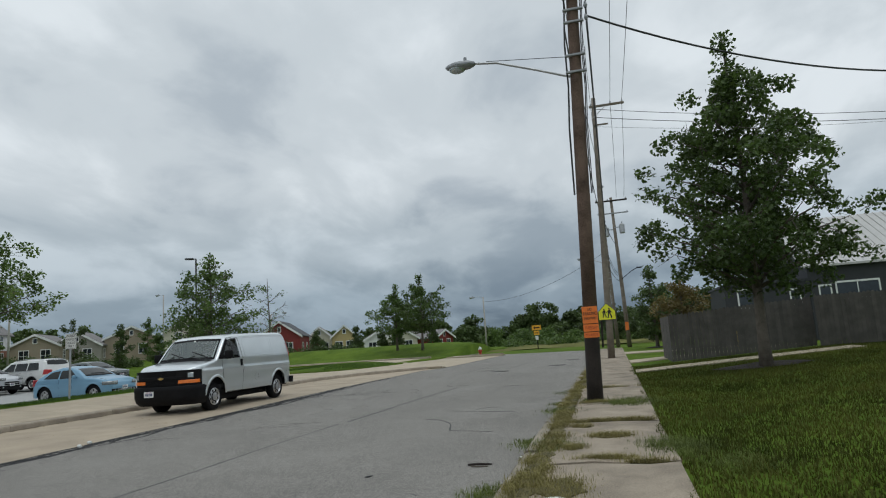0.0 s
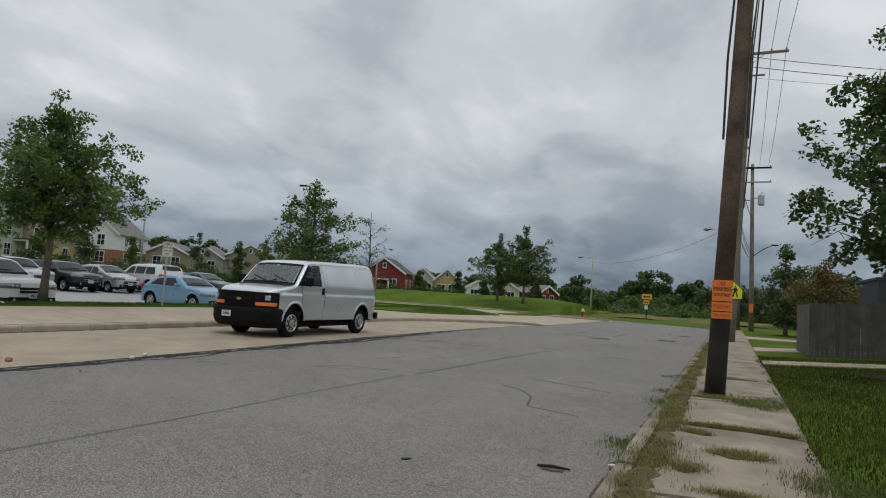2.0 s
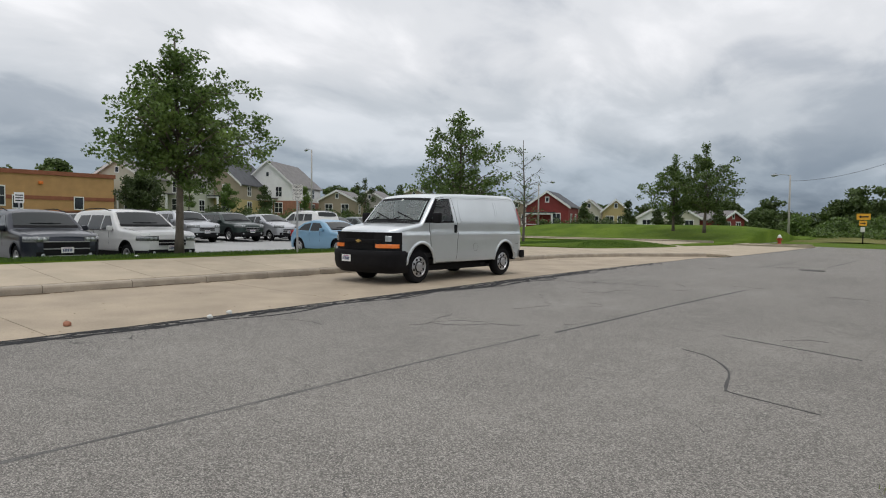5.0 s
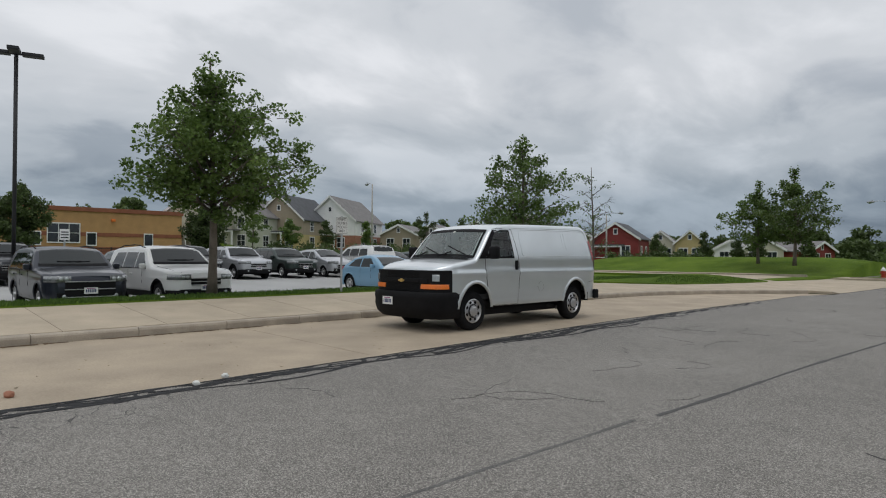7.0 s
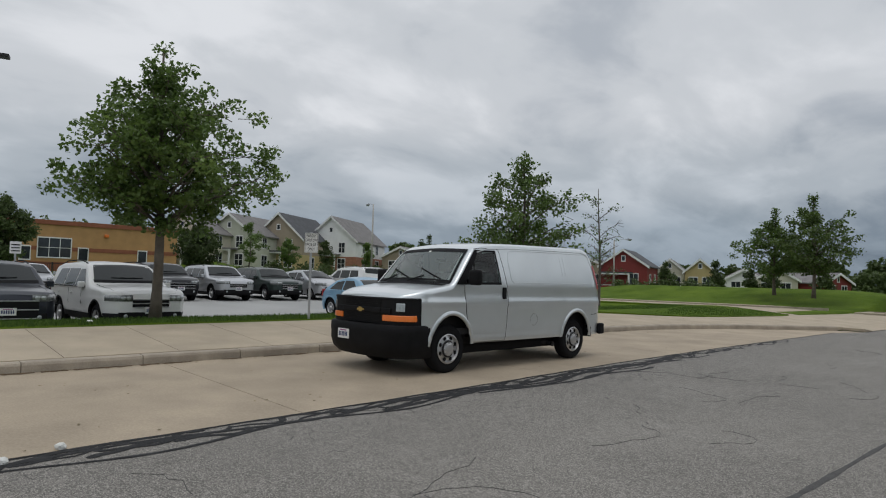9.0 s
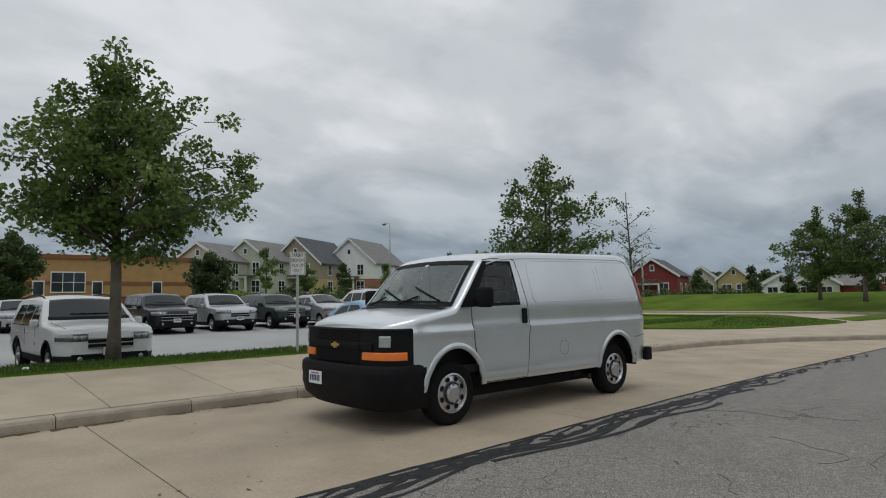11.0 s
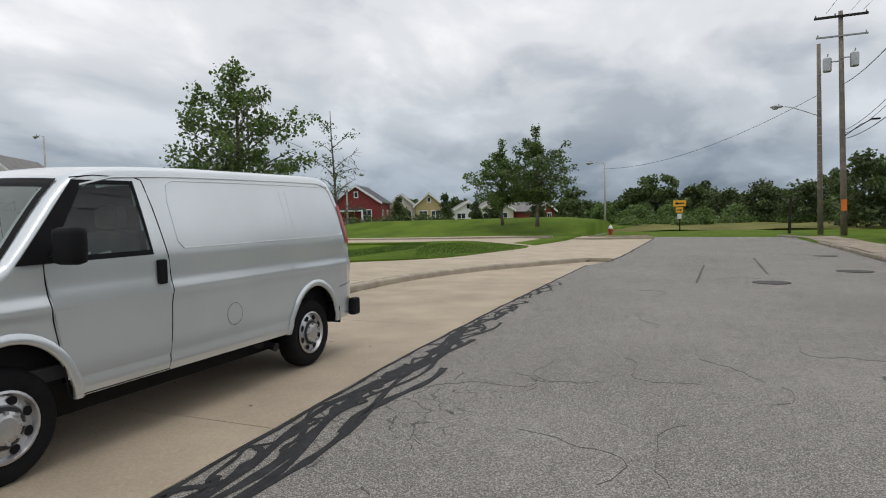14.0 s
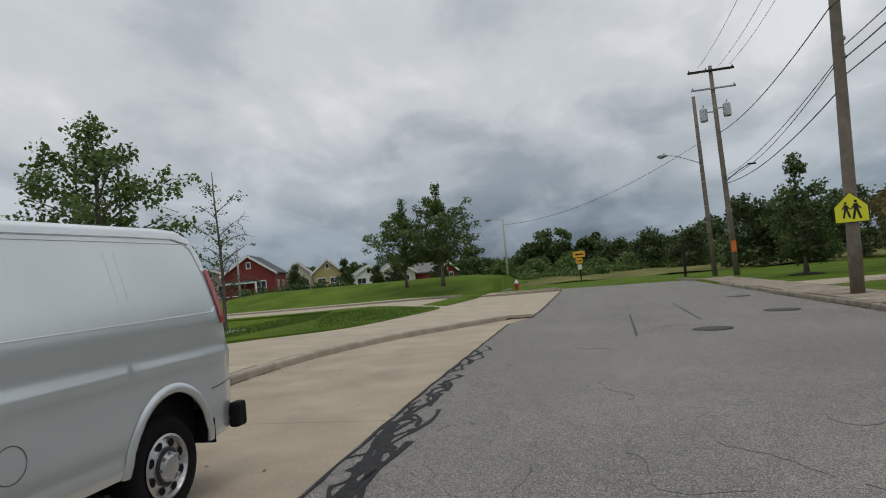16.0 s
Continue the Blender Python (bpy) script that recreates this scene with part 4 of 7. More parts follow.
    # added dark panel, its colour stands in for the shade behind the seats
    part("shade_panel", boxed(-0.80, 0.80, 1.50, 1.53, 0.6, 2.05), DARK, v)
    for x in (-0.48, 0.48):
        part("seat", box(box(boxed(x - 0.26, x + 0.26, 0.75, 1.25, 0.9, 1.08, None, 0.05), x - 0.25, x + 0.25, 1.16, 1.32, 1.0, 1.62, None, 0.06), x - 0.14, x + 0.14, 1.18, 1.29, 1.64, 1.82, None, 0.04), SEAT, v)
    part("steering_wheel", tubed([(0.48 + 0.18 * math.cos(a), 0.46 + 0.05 * math.sin(a), 1.38 + 0.17 * math.sin(a)) for a in [k * math.pi / 8 for k in range(17)]], 0.015, 6), BLACK, v)
    part("rear_view_mirror", boxed(-0.12, 0.12, 0.66, 0.69, 1.80, 1.87, None, 0.01), BLACK, v)
    for x, w in ((-0.3, 0.2), (0.35, 0.14)):
        part("paper", boxed(x - w, x + w, 0.12, 0.32, 1.405, 1.409, Matrix.Translation((0, 0, 0.0)) @ Matrix.Rotation(0.0, 4, "X")), PAPER, v)
    v.matrix_basis = pose(-0.89, 0, road_z(-0.9) + 0.004 - 0.012)
    return v


cargo_van()


def wrap(s, y_back, x_in, z0, z1, off, sgn):
    """A panel that follows a car's nose from the flank at y_back round to x_in on the front."""
    n = 12
    plan = [("s", y_back + (s.y0 - y_back) * (k / 7)) for k in range(8)]
    bm = bmesh.new()
    rows = []
    for z, o in ((z0, off - 0.03), (z0, off), ((z0 + z1) / 2, off + 0.004), (z1, off), (z1, off - 0.03)):
        row = [(s.side(y, z) + o, y - o * (k / 7)) for k, (_, y) in enumerate(plan)]
        xe = s.side(s.y0, z)
        row += [(xe + (x_in - xe) * k / 5, s.y0 - o) for k in range(1, 6)]
        rows.append([bm.verts.new((sgn * x, y, z)) for x, y in row])
    for p, q in zip(rows, rows[1:]):
        for j in range(n):
            bm.faces.new((p[j], p[j + 1], q[j + 1], q[j]))
    return bm


def car(name, label, paint, top, dims, windows, screen, rear_screen=None, trim=None, low=None, rim=CHROME, group="cars in the parking lot", grille=None, rails=False, lamp_box=None, at=None):
    """A parked car. dims: width, sill, belt, wheelbase, tyre radius, arch."""
    width, sill, belt, wb, r, arch = dims
    v = thing(name, label, "car", group)
    s = Shell(top, width, sill, belt, [(0.0, r), (wb, r)], arch, lean=0.22, nose=0.26, tail=0.16, crown=0.04, edge=0.09, tuck=0.06)
    part("body", s.mesh(), paint, v, smooth=True)
    trim = trim or BLACK
    for sgn in (1, -1):
        for w in windows:
            part("side_window", s.side_patch(w, 0.006, sgn, 6), CAR_GLASS, v, "dark side window")
        y0, y1 = windows[0][0][0], windows[-1][1][0]
        part("window_line", tubed([(sgn * (s.side(y0 + (y1 - y0) * k / 6, belt + 0.02) + 0.004), y0 + (y1 - y0) * k / 6, windows[0][0][1] - 0.02) for k in range(7)], 0.012, 5), trim, v)
        for i, yy in enumerate((y0 + 0.28, (windows[0][1][0] + windows[-1][0][0]) / 2)):
            part("door_gap", tubed([(sgn * (s.side(yy, z) + 0.001), yy, z) for z in (sill + 0.05, (sill + belt) / 2, belt)], 0.006, 4), GRILLE, v)
            part("handle", boxed(-0.015, 0.015, -0.08, 0.08, -0.015, 0.015, Matrix.Translation((sgn * (s.side(yy + 0.75, belt - 0.12) + 0.012), yy + 0.78, belt - 0.12)), 0.008), trim if trim is not BLACK else paint, v)
        part("door_mirror", box(bmesh.new(), sgn * s.half(0.5) - 0.04 + sgn * 0.1, sgn * s.half(0.5) + 0.14 + sgn * 0.1 - 0.02, windows[0][0][0] + 0.04, windows[0][0][0] + 0.16, belt + 0.02, belt + 0.17, None, 0.035), paint, v)
        if low:
            part("sill_cladding", s.side_patch([(arch, sill), (wb - arch, sill), (wb - arch, sill + low), (arch, sill + low)], 0.012, sgn), trim, v)
        for yw in (0.0, wb):
            arch_lip(s, yw, r, sgn, 0.05, 0.012, trim if low else paint, v)
            part("wheel_well", boxed(min(sgn * 0.2, sgn * (width / 2 - 0.09)), max(sgn * 0.2, sgn * (width / 2 - 0.09)), yw - arch * 0.97, yw + arch * 0.97, r + 0.15, r + arch + 0.02), GRILLE, v)
            wheel(v, sgn * (width / 2 - 0.03), yw, r, 0.21, rim, sgn)
        # lamps front and rear
        zf = belt - 0.17 if lamp_box is None else lamp_box
        lamp = part("headlamp", wrap(s, s.y0 + 0.34, s.half(s.y0) * 0.62, zf - 0.08, zf + 0.065, 0.010, sgn), CAR_LAMP, v, "clear headlamp", smooth=True)
        for q in (0.76, 0.93):
            bm = bmesh.new()
            bmesh.ops.create_uvsphere(bm, u_segments=12, v_segments=6, radius=0.055, matrix=Matrix.Translation((sgn * s.half(s.y0) * q, s.y0 - 0.005, zf - 0.005)) @ Matrix.Diagonal((1, 0.5, 0.9, 1)))
            part("reflector", bm, LAMP, lamp, smooth=True)
        part("lower_bumper", wrap(s, s.y0 + 0.42, 0.0, sill - 0.01, sill + (0.19 if low else 0.07), 0.016, sgn), BLACK, v, "black lower bumper", smooth=True)
        bm = bmesh.new()
        bmesh.ops.create_uvsphere(bm, u_segments=12, v_segments=6, radius=0.05, matrix=Matrix.Translation((sgn * s.half(s.y0) * 0.83, s.y0 - 0.012, sill + 0.13)) @ Matrix.Diagonal((1, 0.4, 1, 1)))
        part("fog_lamp", bm, LAMP, v, smooth=True)
        part("bonnet_gap", tubed([(sgn * (s.half(y) - 0.17), y, s.roof(s.half(y) - 0.17, y) + 0.001) for y in [s.y0 + 0.12 + (screen[0] - 0.1 - s.y0 - 0.12) * k / 5 for k in range(6)]], 0.005, 4), GRILLE, v)
        part("wiper", tubed([s.at(sgn * 0.1 + 0.28 * q, screen[0] + 0.05 + 0.03 * q * q, 0.02) for q in (-1, 0, 1)], 0.009, 5), BLACK, v)
        part("tail_lamp", s.side_patch([(s.y1 - 0.26, belt - 0.2), (s.y1 - 0.01, belt - 0.2), (s.y1 - 0.03, belt + 0.08), (s.y1 - 0.2, belt + 0.08)], 0.012, sgn, 5), RED, v, "red tail lamp")
        part("tail_lamp_back", boxed(sgn * (s.half(s.y1) - 0.1) - 0.13, sgn * (s.half(s.y1) - 0.1) + 0.13, s.y1 - 0.1, s.y1 + 0.012, belt - 0.2, belt + 0.06, None, 0.02), RED, v)
        if rails:
            pts = [(sgn * (s.side(y, s.zt(y) - 0.09) - 0.07), y, s.zt(y) + (0.05 if 0 < k < 5 else 0.0)) for k, y in enumerate([screen[1] + 0.25 + (s.y1 - screen[1] - 0.7) * i / 5 for i in range(6)])]
            part("roof_rail", tubed(pts, 0.016, 6), trim, v)
    y0, y1, w0, w1 = screen
    part("windscreen", s.roof_patch(y0, y1, w0, w1, 0.008, 8, 0.06), CAR_GLASS, v, "dark windscreen")
    if rear_screen:
        part("rear_window", s.roof_patch(*rear_screen, 0.010, 8, -0.03), CAR_GLASS, v)
    zf = s.top[1][1]
    gz = grille or (zf - 0.28, zf - 0.10, 0.42)
    part("grille", boxed(-gz[2], gz[2], s.y0 - 0.022, s.y0 + 0.05, gz[0], gz[1], None, 0.02), GRILLE, v, "dark grille")
    for q in (0.0, 0.5, 1.0):
        zz = gz[0] + (gz[1] - gz[0]) * q
        part("grille_bar", boxed(-gz[2], gz[2], s.y0 - 0.032, s.y0, zz - 0.012, zz + 0.012, None, 0.005), CHROME if trim is not P_BLACK else BLACK, v)
    part("cowl", s.roof_patch(y0 - 0.09, y0 + 0.01, w0 + 0.02, w0 + 0.02, 0.006, 8, 0.06), BLACK, v)
    part("bumper_intake", boxed(-width * 0.38, width * 0.38, s.y0 - 0.018, s.y0 + 0.05, sill + 0.02, sill + 0.22, None, 0.03), BLACK, v)
    part("rear_valance", boxed(-width * 0.4, width * 0.4, s.y1 - 0.05, s.y1 + 0.016, sill + 0.02, sill + 0.2, None, 0.03), BLACK, v)
    plate(v, 0, s.y0 - 0.04, sill + 0.26)
    plate(v, 0, s.y1 + 0.012, sill + 0.36)
    part("underbody", boxed(-width / 2 + 0.14, width / 2 - 0.14, s.y0 + 0.4, s.y1 - 0.3, sill - 0.06, sill + 0.1), GRILLE, v)
    if at:
        v.matrix_basis = at
    return v


def paint(name, c, metal=0.35, rough=0.3):
    return material(name, c, rough, metal, 0.04, 2.0, 200.0, coat=0.4, spec=0.4)


CAR_GLASS = material("car_glass", (0.010, 0.014, 0.014), 0.03, 0, 0.1, 2.0, 20.0, spec=0.42)
SUV = [(-0.92, 0.80), (-0.89, 0.95), (-0.72, 1.03), (-0.3, 1.09), (0.35, 1.14), (0.5, 1.17), (1.1, 1.61), (1.35, 1.68), (2.2, 1.72), (3.3, 1.69), (3.62, 1.62), (3.78, 1.25), (3.86, 1.0), (3.9, 0.8)]
SUV_WIN = [[(0.75, 1.12), (1.55, 1.12), (1.55, 1.54), (1.22, 1.54)], [(1.62, 1.12), (2.45, 1.12), (2.45, 1.55), (1.62, 1.55)], [(2.52, 1.12), (3.35, 1.14), (3.2, 1.54), (2.52, 1.55)]]
SEDAN = [(-0.9, 0.62), (-0.86, 0.76), (-0.6, 0.84), (0.25, 0.95), (0.4, 0.98), (1.15, 1.38), (1.4, 1.44), (2.1, 1.45), (2.7, 1.38), (3.25, 1.08), (3.55, 1.03), (3.66, 0.9), (3.7, 0.7)]
SEDAN_WIN = [[(0.7, 0.98), (1.55, 0.98), (1.55, 1.32), (1.25, 1.32)], [(1.62, 0.98), (2.75, 1.0), (2.45, 1.30), (1.62, 1.33)]]
HATCH = [(-0.8, 0.66), (-0.76, 0.80), (-0.45, 0.94), (0.15, 1.06), (0.3, 1.10), (1.15, 1.50), (1.4, 1.54), (2.2, 1.54), (2.9, 1.44), (3.15, 1.10), (3.22, 0.9), (3.25, 0.7)]
HATCH_WIN = [[(0.62, 1.06), (1.5, 1.06), (1.5, 1.42), (1.2, 1.42)], [(1.57, 1.06), (2.6, 1.08), (2.4, 1.40), (1.57, 1.43)]]
BUG = [(-0.78, 0.55), (-0.74, 0.70), (-0.55, 0.86), (-0.1, 0.96), (0.42, 1.02), (0.95, 1.34), (1.35, 1.46), (1.8, 1.48), (2.35, 1.36), (2.85, 1.10), (3.15, 0.82), (3.28, 0.62), (3.3, 0.55)]
BUG_WIN = [[(0.82, 1.02), (1.75, 1.02), (1.75, 1.36), (1.25, 1.36)], [(1.82, 1.02), (2.6, 1.04), (2.25, 1.30), (1.82, 1.36)]]
D_SUV, D_SED, D_HAT, D_BUG = (1.88, 0.34, 1.06, 2.85, 0.36, 0.43), (1.80, 0.26, 0.93, 2.7, 0.32, 0.38), (1.72, 0.28, 1.02, 2.55, 0.31, 0.37), (1.80, 0.26, 0.97, 2.54, 0.34, 0.41)
S_SUV, S_SED, S_HAT, S_BUG = (0.58, 1.14, 0.78, 0.66), (0.46, 1.18, 0.76, 0.62), (0.38, 1.16, 0.74, 0.62), (0.52, 1.05, 0.72, 0.6)
P_WHITE, P_BLACK, P_GREEN, P_SILV, P_BLUE, P_GREY, P_DARK = paint("pearl_white_paint", (0.72, 0.72, 0.70), 0.0), paint("black_paint", (0.012, 0.013, 0.016), 0.2), paint("dark_green_paint", (0.03, 0.045, 0.04), 0.4), paint("light_silver_paint", (0.5, 0.51, 0.53), 0.6), paint("light_blue_paint", (0.20, 0.36, 0.50), 0.2), paint("grey_green_paint", (0.14, 0.16, 0.16), 0.5), paint("dark_blue_paint", (0.02, 0.024, 0.035), 0.3)


def lot(x, y, turn=90):
    return pose(x, y, lot_z(x, y), 0, 0, turn)


car("suv", "white estate suv with black lower trim and roof rails", P_WHITE, SUV, D_SUV, SUV_WIN, S_SUV, (3.45, 3.72, 0.6, 0.68), BLACK, 0.14, rails=True, at=lot(-9.15, -1.85, 93))
car("crossover", "dark blue-black crossover with large dark grille", P_DARK, [(a, b * 0.965) for a, b in SUV], D_SUV, [[(y, z * 0.975) for y, z in w] for w in SUV_WIN], S_SUV, (3.45, 3.72, 0.6, 0.68), BLACK, None, rails=True, grille=(0.45, 0.82, 0.55), at=lot(-9.25, -4.6))
car("estate_car", "dark grey estate car nose out in its bay", P_GREY, SEDAN, D_SED, SEDAN_WIN, S_SED, (2.75, 3.2, 0.6, 0.7), at=lot(-9.4, -7.9))
car("beetle_car", "light blue rounded small car parked nose out", P_BLUE, BUG, D_BUG, BUG_WIN, S_BUG, (2.4, 2.8, 0.55, 0.6), P_BLUE, None, grille=(0.36, 0.44, 0.4), lamp_box=0.74, at=lot(-10.0, 6.9))
ROW = -21.4
car("suv", "black suv with bright chrome grille", P_BLACK, SUV, D_SUV, SUV_WIN, S_SUV, (3.45, 3.72, 0.6, 0.68), CHROME, None, grille=(0.62, 0.84, 0.62), at=lot(ROW, 3.5))
car("suv", "silver suv with dark lower bumper", P_SILV, [(a, b * 0.98) for a, b in SUV], D_SUV, [[(y, z * 0.985) for y, z in w] for w in SUV_WIN], S_SUV, (3.45, 3.72, 0.6, 0.68), BLACK, 0.1, rails=True, at=lot(ROW, 6.15))
car("estate_car", "dark green estate car with roof rails", P_GREEN, [(a, b * 0.95) for a, b in SUV], D_SUV, [[(y, z * 0.965) for y, z in w] for w in SUV_WIN], S_SUV, (3.45, 3.72, 0.6, 0.68), BLACK, 0.1, rails=True, at=lot(ROW, 8.85))
car("hatchback", "silver-white small hatchback in the far row", P_SILV, HATCH, D_HAT, HATCH_WIN, S_HAT, (2.6, 3.05, 0.55, 0.62), at=lot(ROW, 11.4))
car("suv", "white suv seen from behind with red lamps", P_WHITE, SUV, D_SUV, SUV_WIN, S_SUV, (3.45, 3.74, 0.62, 0.70), CHROME, 0.08, rails=True, at=lot(ROW - 2.6, 14.0, -90))
car("sedan", "black sedan parked in the far row", P_BLACK, SEDAN, D_SED, SEDAN_WIN, S_SED, (2.75, 3.2, 0.6, 0.7), at=lot(ROW, 16.6))
car("sedan", "dark grey sedan parked in the far row", P_GREY, SEDAN, D_SED, SEDAN_WIN, S_SED, (2.75, 3.2, 0.6, 0.7), at=lot(ROW, 19.2))
car("sedan", "grey-green sedan parked in the far row", P_GREY, SEDAN, D_SED, SEDAN_WIN, S_SED, (2.75, 3.2, 0.6, 0.7), at=lot(ROW, 0.9))
car("sedan", "silver-grey sedan parked in the far row", P_SILV, SEDAN, D_SED, SEDAN_WIN, S_SED, (2.75, 3.2, 0.6, 0.7), at=lot(ROW - 5, -1.0))
car("suv", "black suv parked in the far row", P_BLACK, SUV, D_SUV, SUV_WIN, S_SUV, (3.45, 3.72, 0.6, 0.68), BLACK, 0.1, rails=True, at=lot(ROW + 0.6, -4.2))

# ---- trees ----


def leaves(name, centres, spread, count, size, mat, parent, rng, flat=0.5):
    """Many small leaves in clumps round the centres: each leaf a bent diamond."""
    c = np.repeat(np.array(centres), count, axis=0)
    n = len(c)
    d = rng.normal(size=(n, 3))
    d *= (rng.random((n, 1)) ** 0.45) * spread / np.linalg.norm(d, axis=1, keepdims=True)
    p = c + d * [1, 1, 0.75]
    nor = rng.normal(size=(n, 3)) + [0, 0, flat * 2]
    nor /= np.linalg.norm(nor, axis=1, keepdims=True)
    a = np.cross(nor, rng.normal(size=(n, 3)))
    a /= np.linalg.norm(a, axis=1, keepdims=True)
    b = np.cross(nor, a)
    s = size * (0.6 + 0.7 * rng.random((n, 1)))
    v = np.stack([p - a * s * 0.55, p + b * s * 0.42 + nor * s * 0.1, p + a * s * 0.55, p - b * s * 0.42 + nor * s * 0.1], 1).reshape(-1, 3)
    i = np.arange(n)[:, None] * 4
    f = np.concatenate([i + [0, 1, 2], i + [0, 2, 3]], 1).reshape(-1, 3)
    return sheet(name, v.tolist(), f.tolist(), mat, parent)


def tree(x, y, z, height, radius, clear, label, seed, mat=FOLIAGE, clumps=150, count=45, leaf=0.11, trunk=0.12, lean=(0, 0), shape=None, name="tree", group="", bare=0.0, spread=0.34, lop=(0.0, 0.0)):
    """A tapered trunk with a leader, limbs and twigs, and leaves in clumps at the twig ends."""
    rng = np.random.default_rng(seed)
    t = thing(name, label, "tree", group)
    shape = shape or [(0.0, 0.55), (0.15, 0.95), (0.35, 1.0), (0.6, 0.72), (0.8, 0.42), (0.93, 0.2), (1.0, 0.05)]
    bm = bmesh.new()
    h = height
    axis = lambda q: Vector((lean[0] * q + 0.05 * math.sin(q * 5 + seed), lean[1] * q + 0.05 * math.cos(q * 4 + seed), q * h))
    tube(bm, [axis(k / 10) for k in range(11)], [trunk * (1.25 if k == 0 else 1) * (1 - 0.9 * k / 10) + 0.008 for k in range(11)], 10)
    tips = []
    limbs = max(8, clumps // 8)
    fill = np.cumsum([0.12 + lerp(shape, k / 40) ** 1.2 for k in range(41)])
    fill = (fill - fill[0]) / (fill[-1] - fill[0])
    for k in range(limbs):
        room = float(np.interp((k + rng.random()) / limbs, fill, np.linspace(0, 1, 41)))
        q = clear / h + (0.97 - clear / h) * room
        u = (q * h - clear) / (h - clear)
        ang = k * 2.4 + rng.normal() * 0.3
        reach = radius * lerp(shape, u) * (0.72 + 0.33 * rng.random()) * (1 + lop[0] * math.cos(ang) + lop[1] * math.sin(ang))
        o = axis(max(clear / h * 0.9, q - 0.10))
        end = o + Vector((math.cos(ang) * reach, math.sin(ang) * reach, reach * (0.35 + 0.25 * rng.random()) + 0.1))
        mid = o.lerp(end, 0.5) + Vector((0, 0, reach * 0.05))
        tube(bm, [o, mid, o.lerp(end, 0.86)], [trunk * 0.38 * (1 - q * 0.7) + 0.006, trunk * 0.22 * (1 - q * 0.6) + 0.005, 0.005], 6)
        for j in range(max(3, clumps // limbs)):
            f = 0.22 + 0.8 * rng.random()
            base = o.lerp(end, min(f, 1.0))
            off = Vector(rng.normal(size=3).clip(-1.4, 1.4).tolist()) * (0.12 + 0.14 * reach)
            off.z *= 0.7
            tip = base + off
            tube(bm, [base, tip], [0.012, 0.004], 4, False)
            tips.append(tip)
    tips += [axis(q) for q in (0.76, 0.81, 0.86, 0.9, 0.94, 0.97, 0.99)]
    part("trunk", bm, BARK, t, "grey-brown bark trunk and limbs", smooth=True)
    keep = [tuple(p) for p in tips if rng.random() > bare]
    leaves("crown", keep, spread, count, leaf, mat, t, rng)
    t.matrix_basis = pose(x, y, z)
    return t


tree(-7.6, -1.95, 0.42, 6.3, 2.45, 2.35, "young maple with a dense green crown in the grass strip", 12, clumps=360, count=60, leaf=0.10, trunk=0.115, lop=(0.0, 0.15), bare=0.12, spread=0.30, shape=[(0, 0.85), (0.15, 1.0), (0.35, 0.92), (0.55, 0.70), (0.75, 0.44), (0.9, 0.2), (1, 0.05)])
tree(15.2, 3.4, 0.2, 9.7, 3.3, 2.4, "tall maple with uneven dark green crown on the lawn", 5, clumps=400, count=70, leaf=0.125, trunk=0.15, spread=0.38, lop=(-0.06, 0.0), bare=0.14, shape=[(0, 0.75), (0.15, 1.0), (0.37, 0.84), (0.58, 0.66), (0.76, 0.48), (0.88, 0.26), (1, 0.1)])
tree(-10.9, 15.2, 0.3, 7.0, 2.8, 1.4, "broad green tree by the parking lot", 23, clumps=260, count=40, leaf=0.14, trunk=0.12, spread=0.4, shape=[(0, 0.9), (0.2, 1.0), (0.5, 0.85), (0.75, 0.62), (0.9, 0.4), (1, 0.15)], lop=(0.15, 0), bare=0.12)
tree(-10.3, 20.6, 0.3, 6.1, 1.4, 1.2, "half-bare young tree with thin twigs", 31, clumps=150, count=14, leaf=0.10, trunk=0.07, bare=0.68, spread=0.3, shape=[(0, 0.6), (0.3, 1.0), (0.7, 0.8), (1, 0.2)])
tree(-9.9, 44.5, 1.0, 6.6, 2.5, 1.6, "slender green tree on the grass mound", 41, clumps=170, count=38, leaf=0.17, trunk=0.12, spread=0.42, group="pair of trees on the mound", shape=[(0, 0.6), (0.2, 1.0), (0.5, 0.8), (0.8, 0.35), (1, 0.1)], lop=(-0.2, 0))
tree(-6.6, 42.4, 0.9, 7.3, 3.1, 1.8, "taller green tree on the grass mound", 43, clumps=210, count=38, leaf=0.17, trunk=0.13, spread=0.45, group="pair of trees on the mound", shape=[(0, 0.6), (0.2, 1.0), (0.5, 0.75), (0.8, 0.35), (1, 0.1)], lop=(0.2, 0))
SPIRE = [(0, 0.6), (0.12, 1.0), (0.4, 0.85), (0.75, 0.45), (1, 0.08)]
tree(14.4, 35, 0.05, 6.2, 2.0, 0.9, "dark conical tree on the far verge", 51, mat=FOLIAGE_DARK, clumps=130, count=40, leaf=0.17, trunk=0.12, spread=0.45, shape=SPIRE)
tree(15.4, 24.4, 0.05, 4.3, 1.9, 1.1, "small tree with rust-tinged leaves", 53, mat=FOLIAGE_RUST, clumps=110, count=40, leaf=0.13, trunk=0.09, spread=0.4, shape=[(0, 0.7), (0.3, 1.0), (0.7, 0.75), (1, 0.2)])
ROUND = [(0, 0.5), (0.2, 0.95), (0.45, 1.0), (0.75, 0.8), (1, 0.25)]
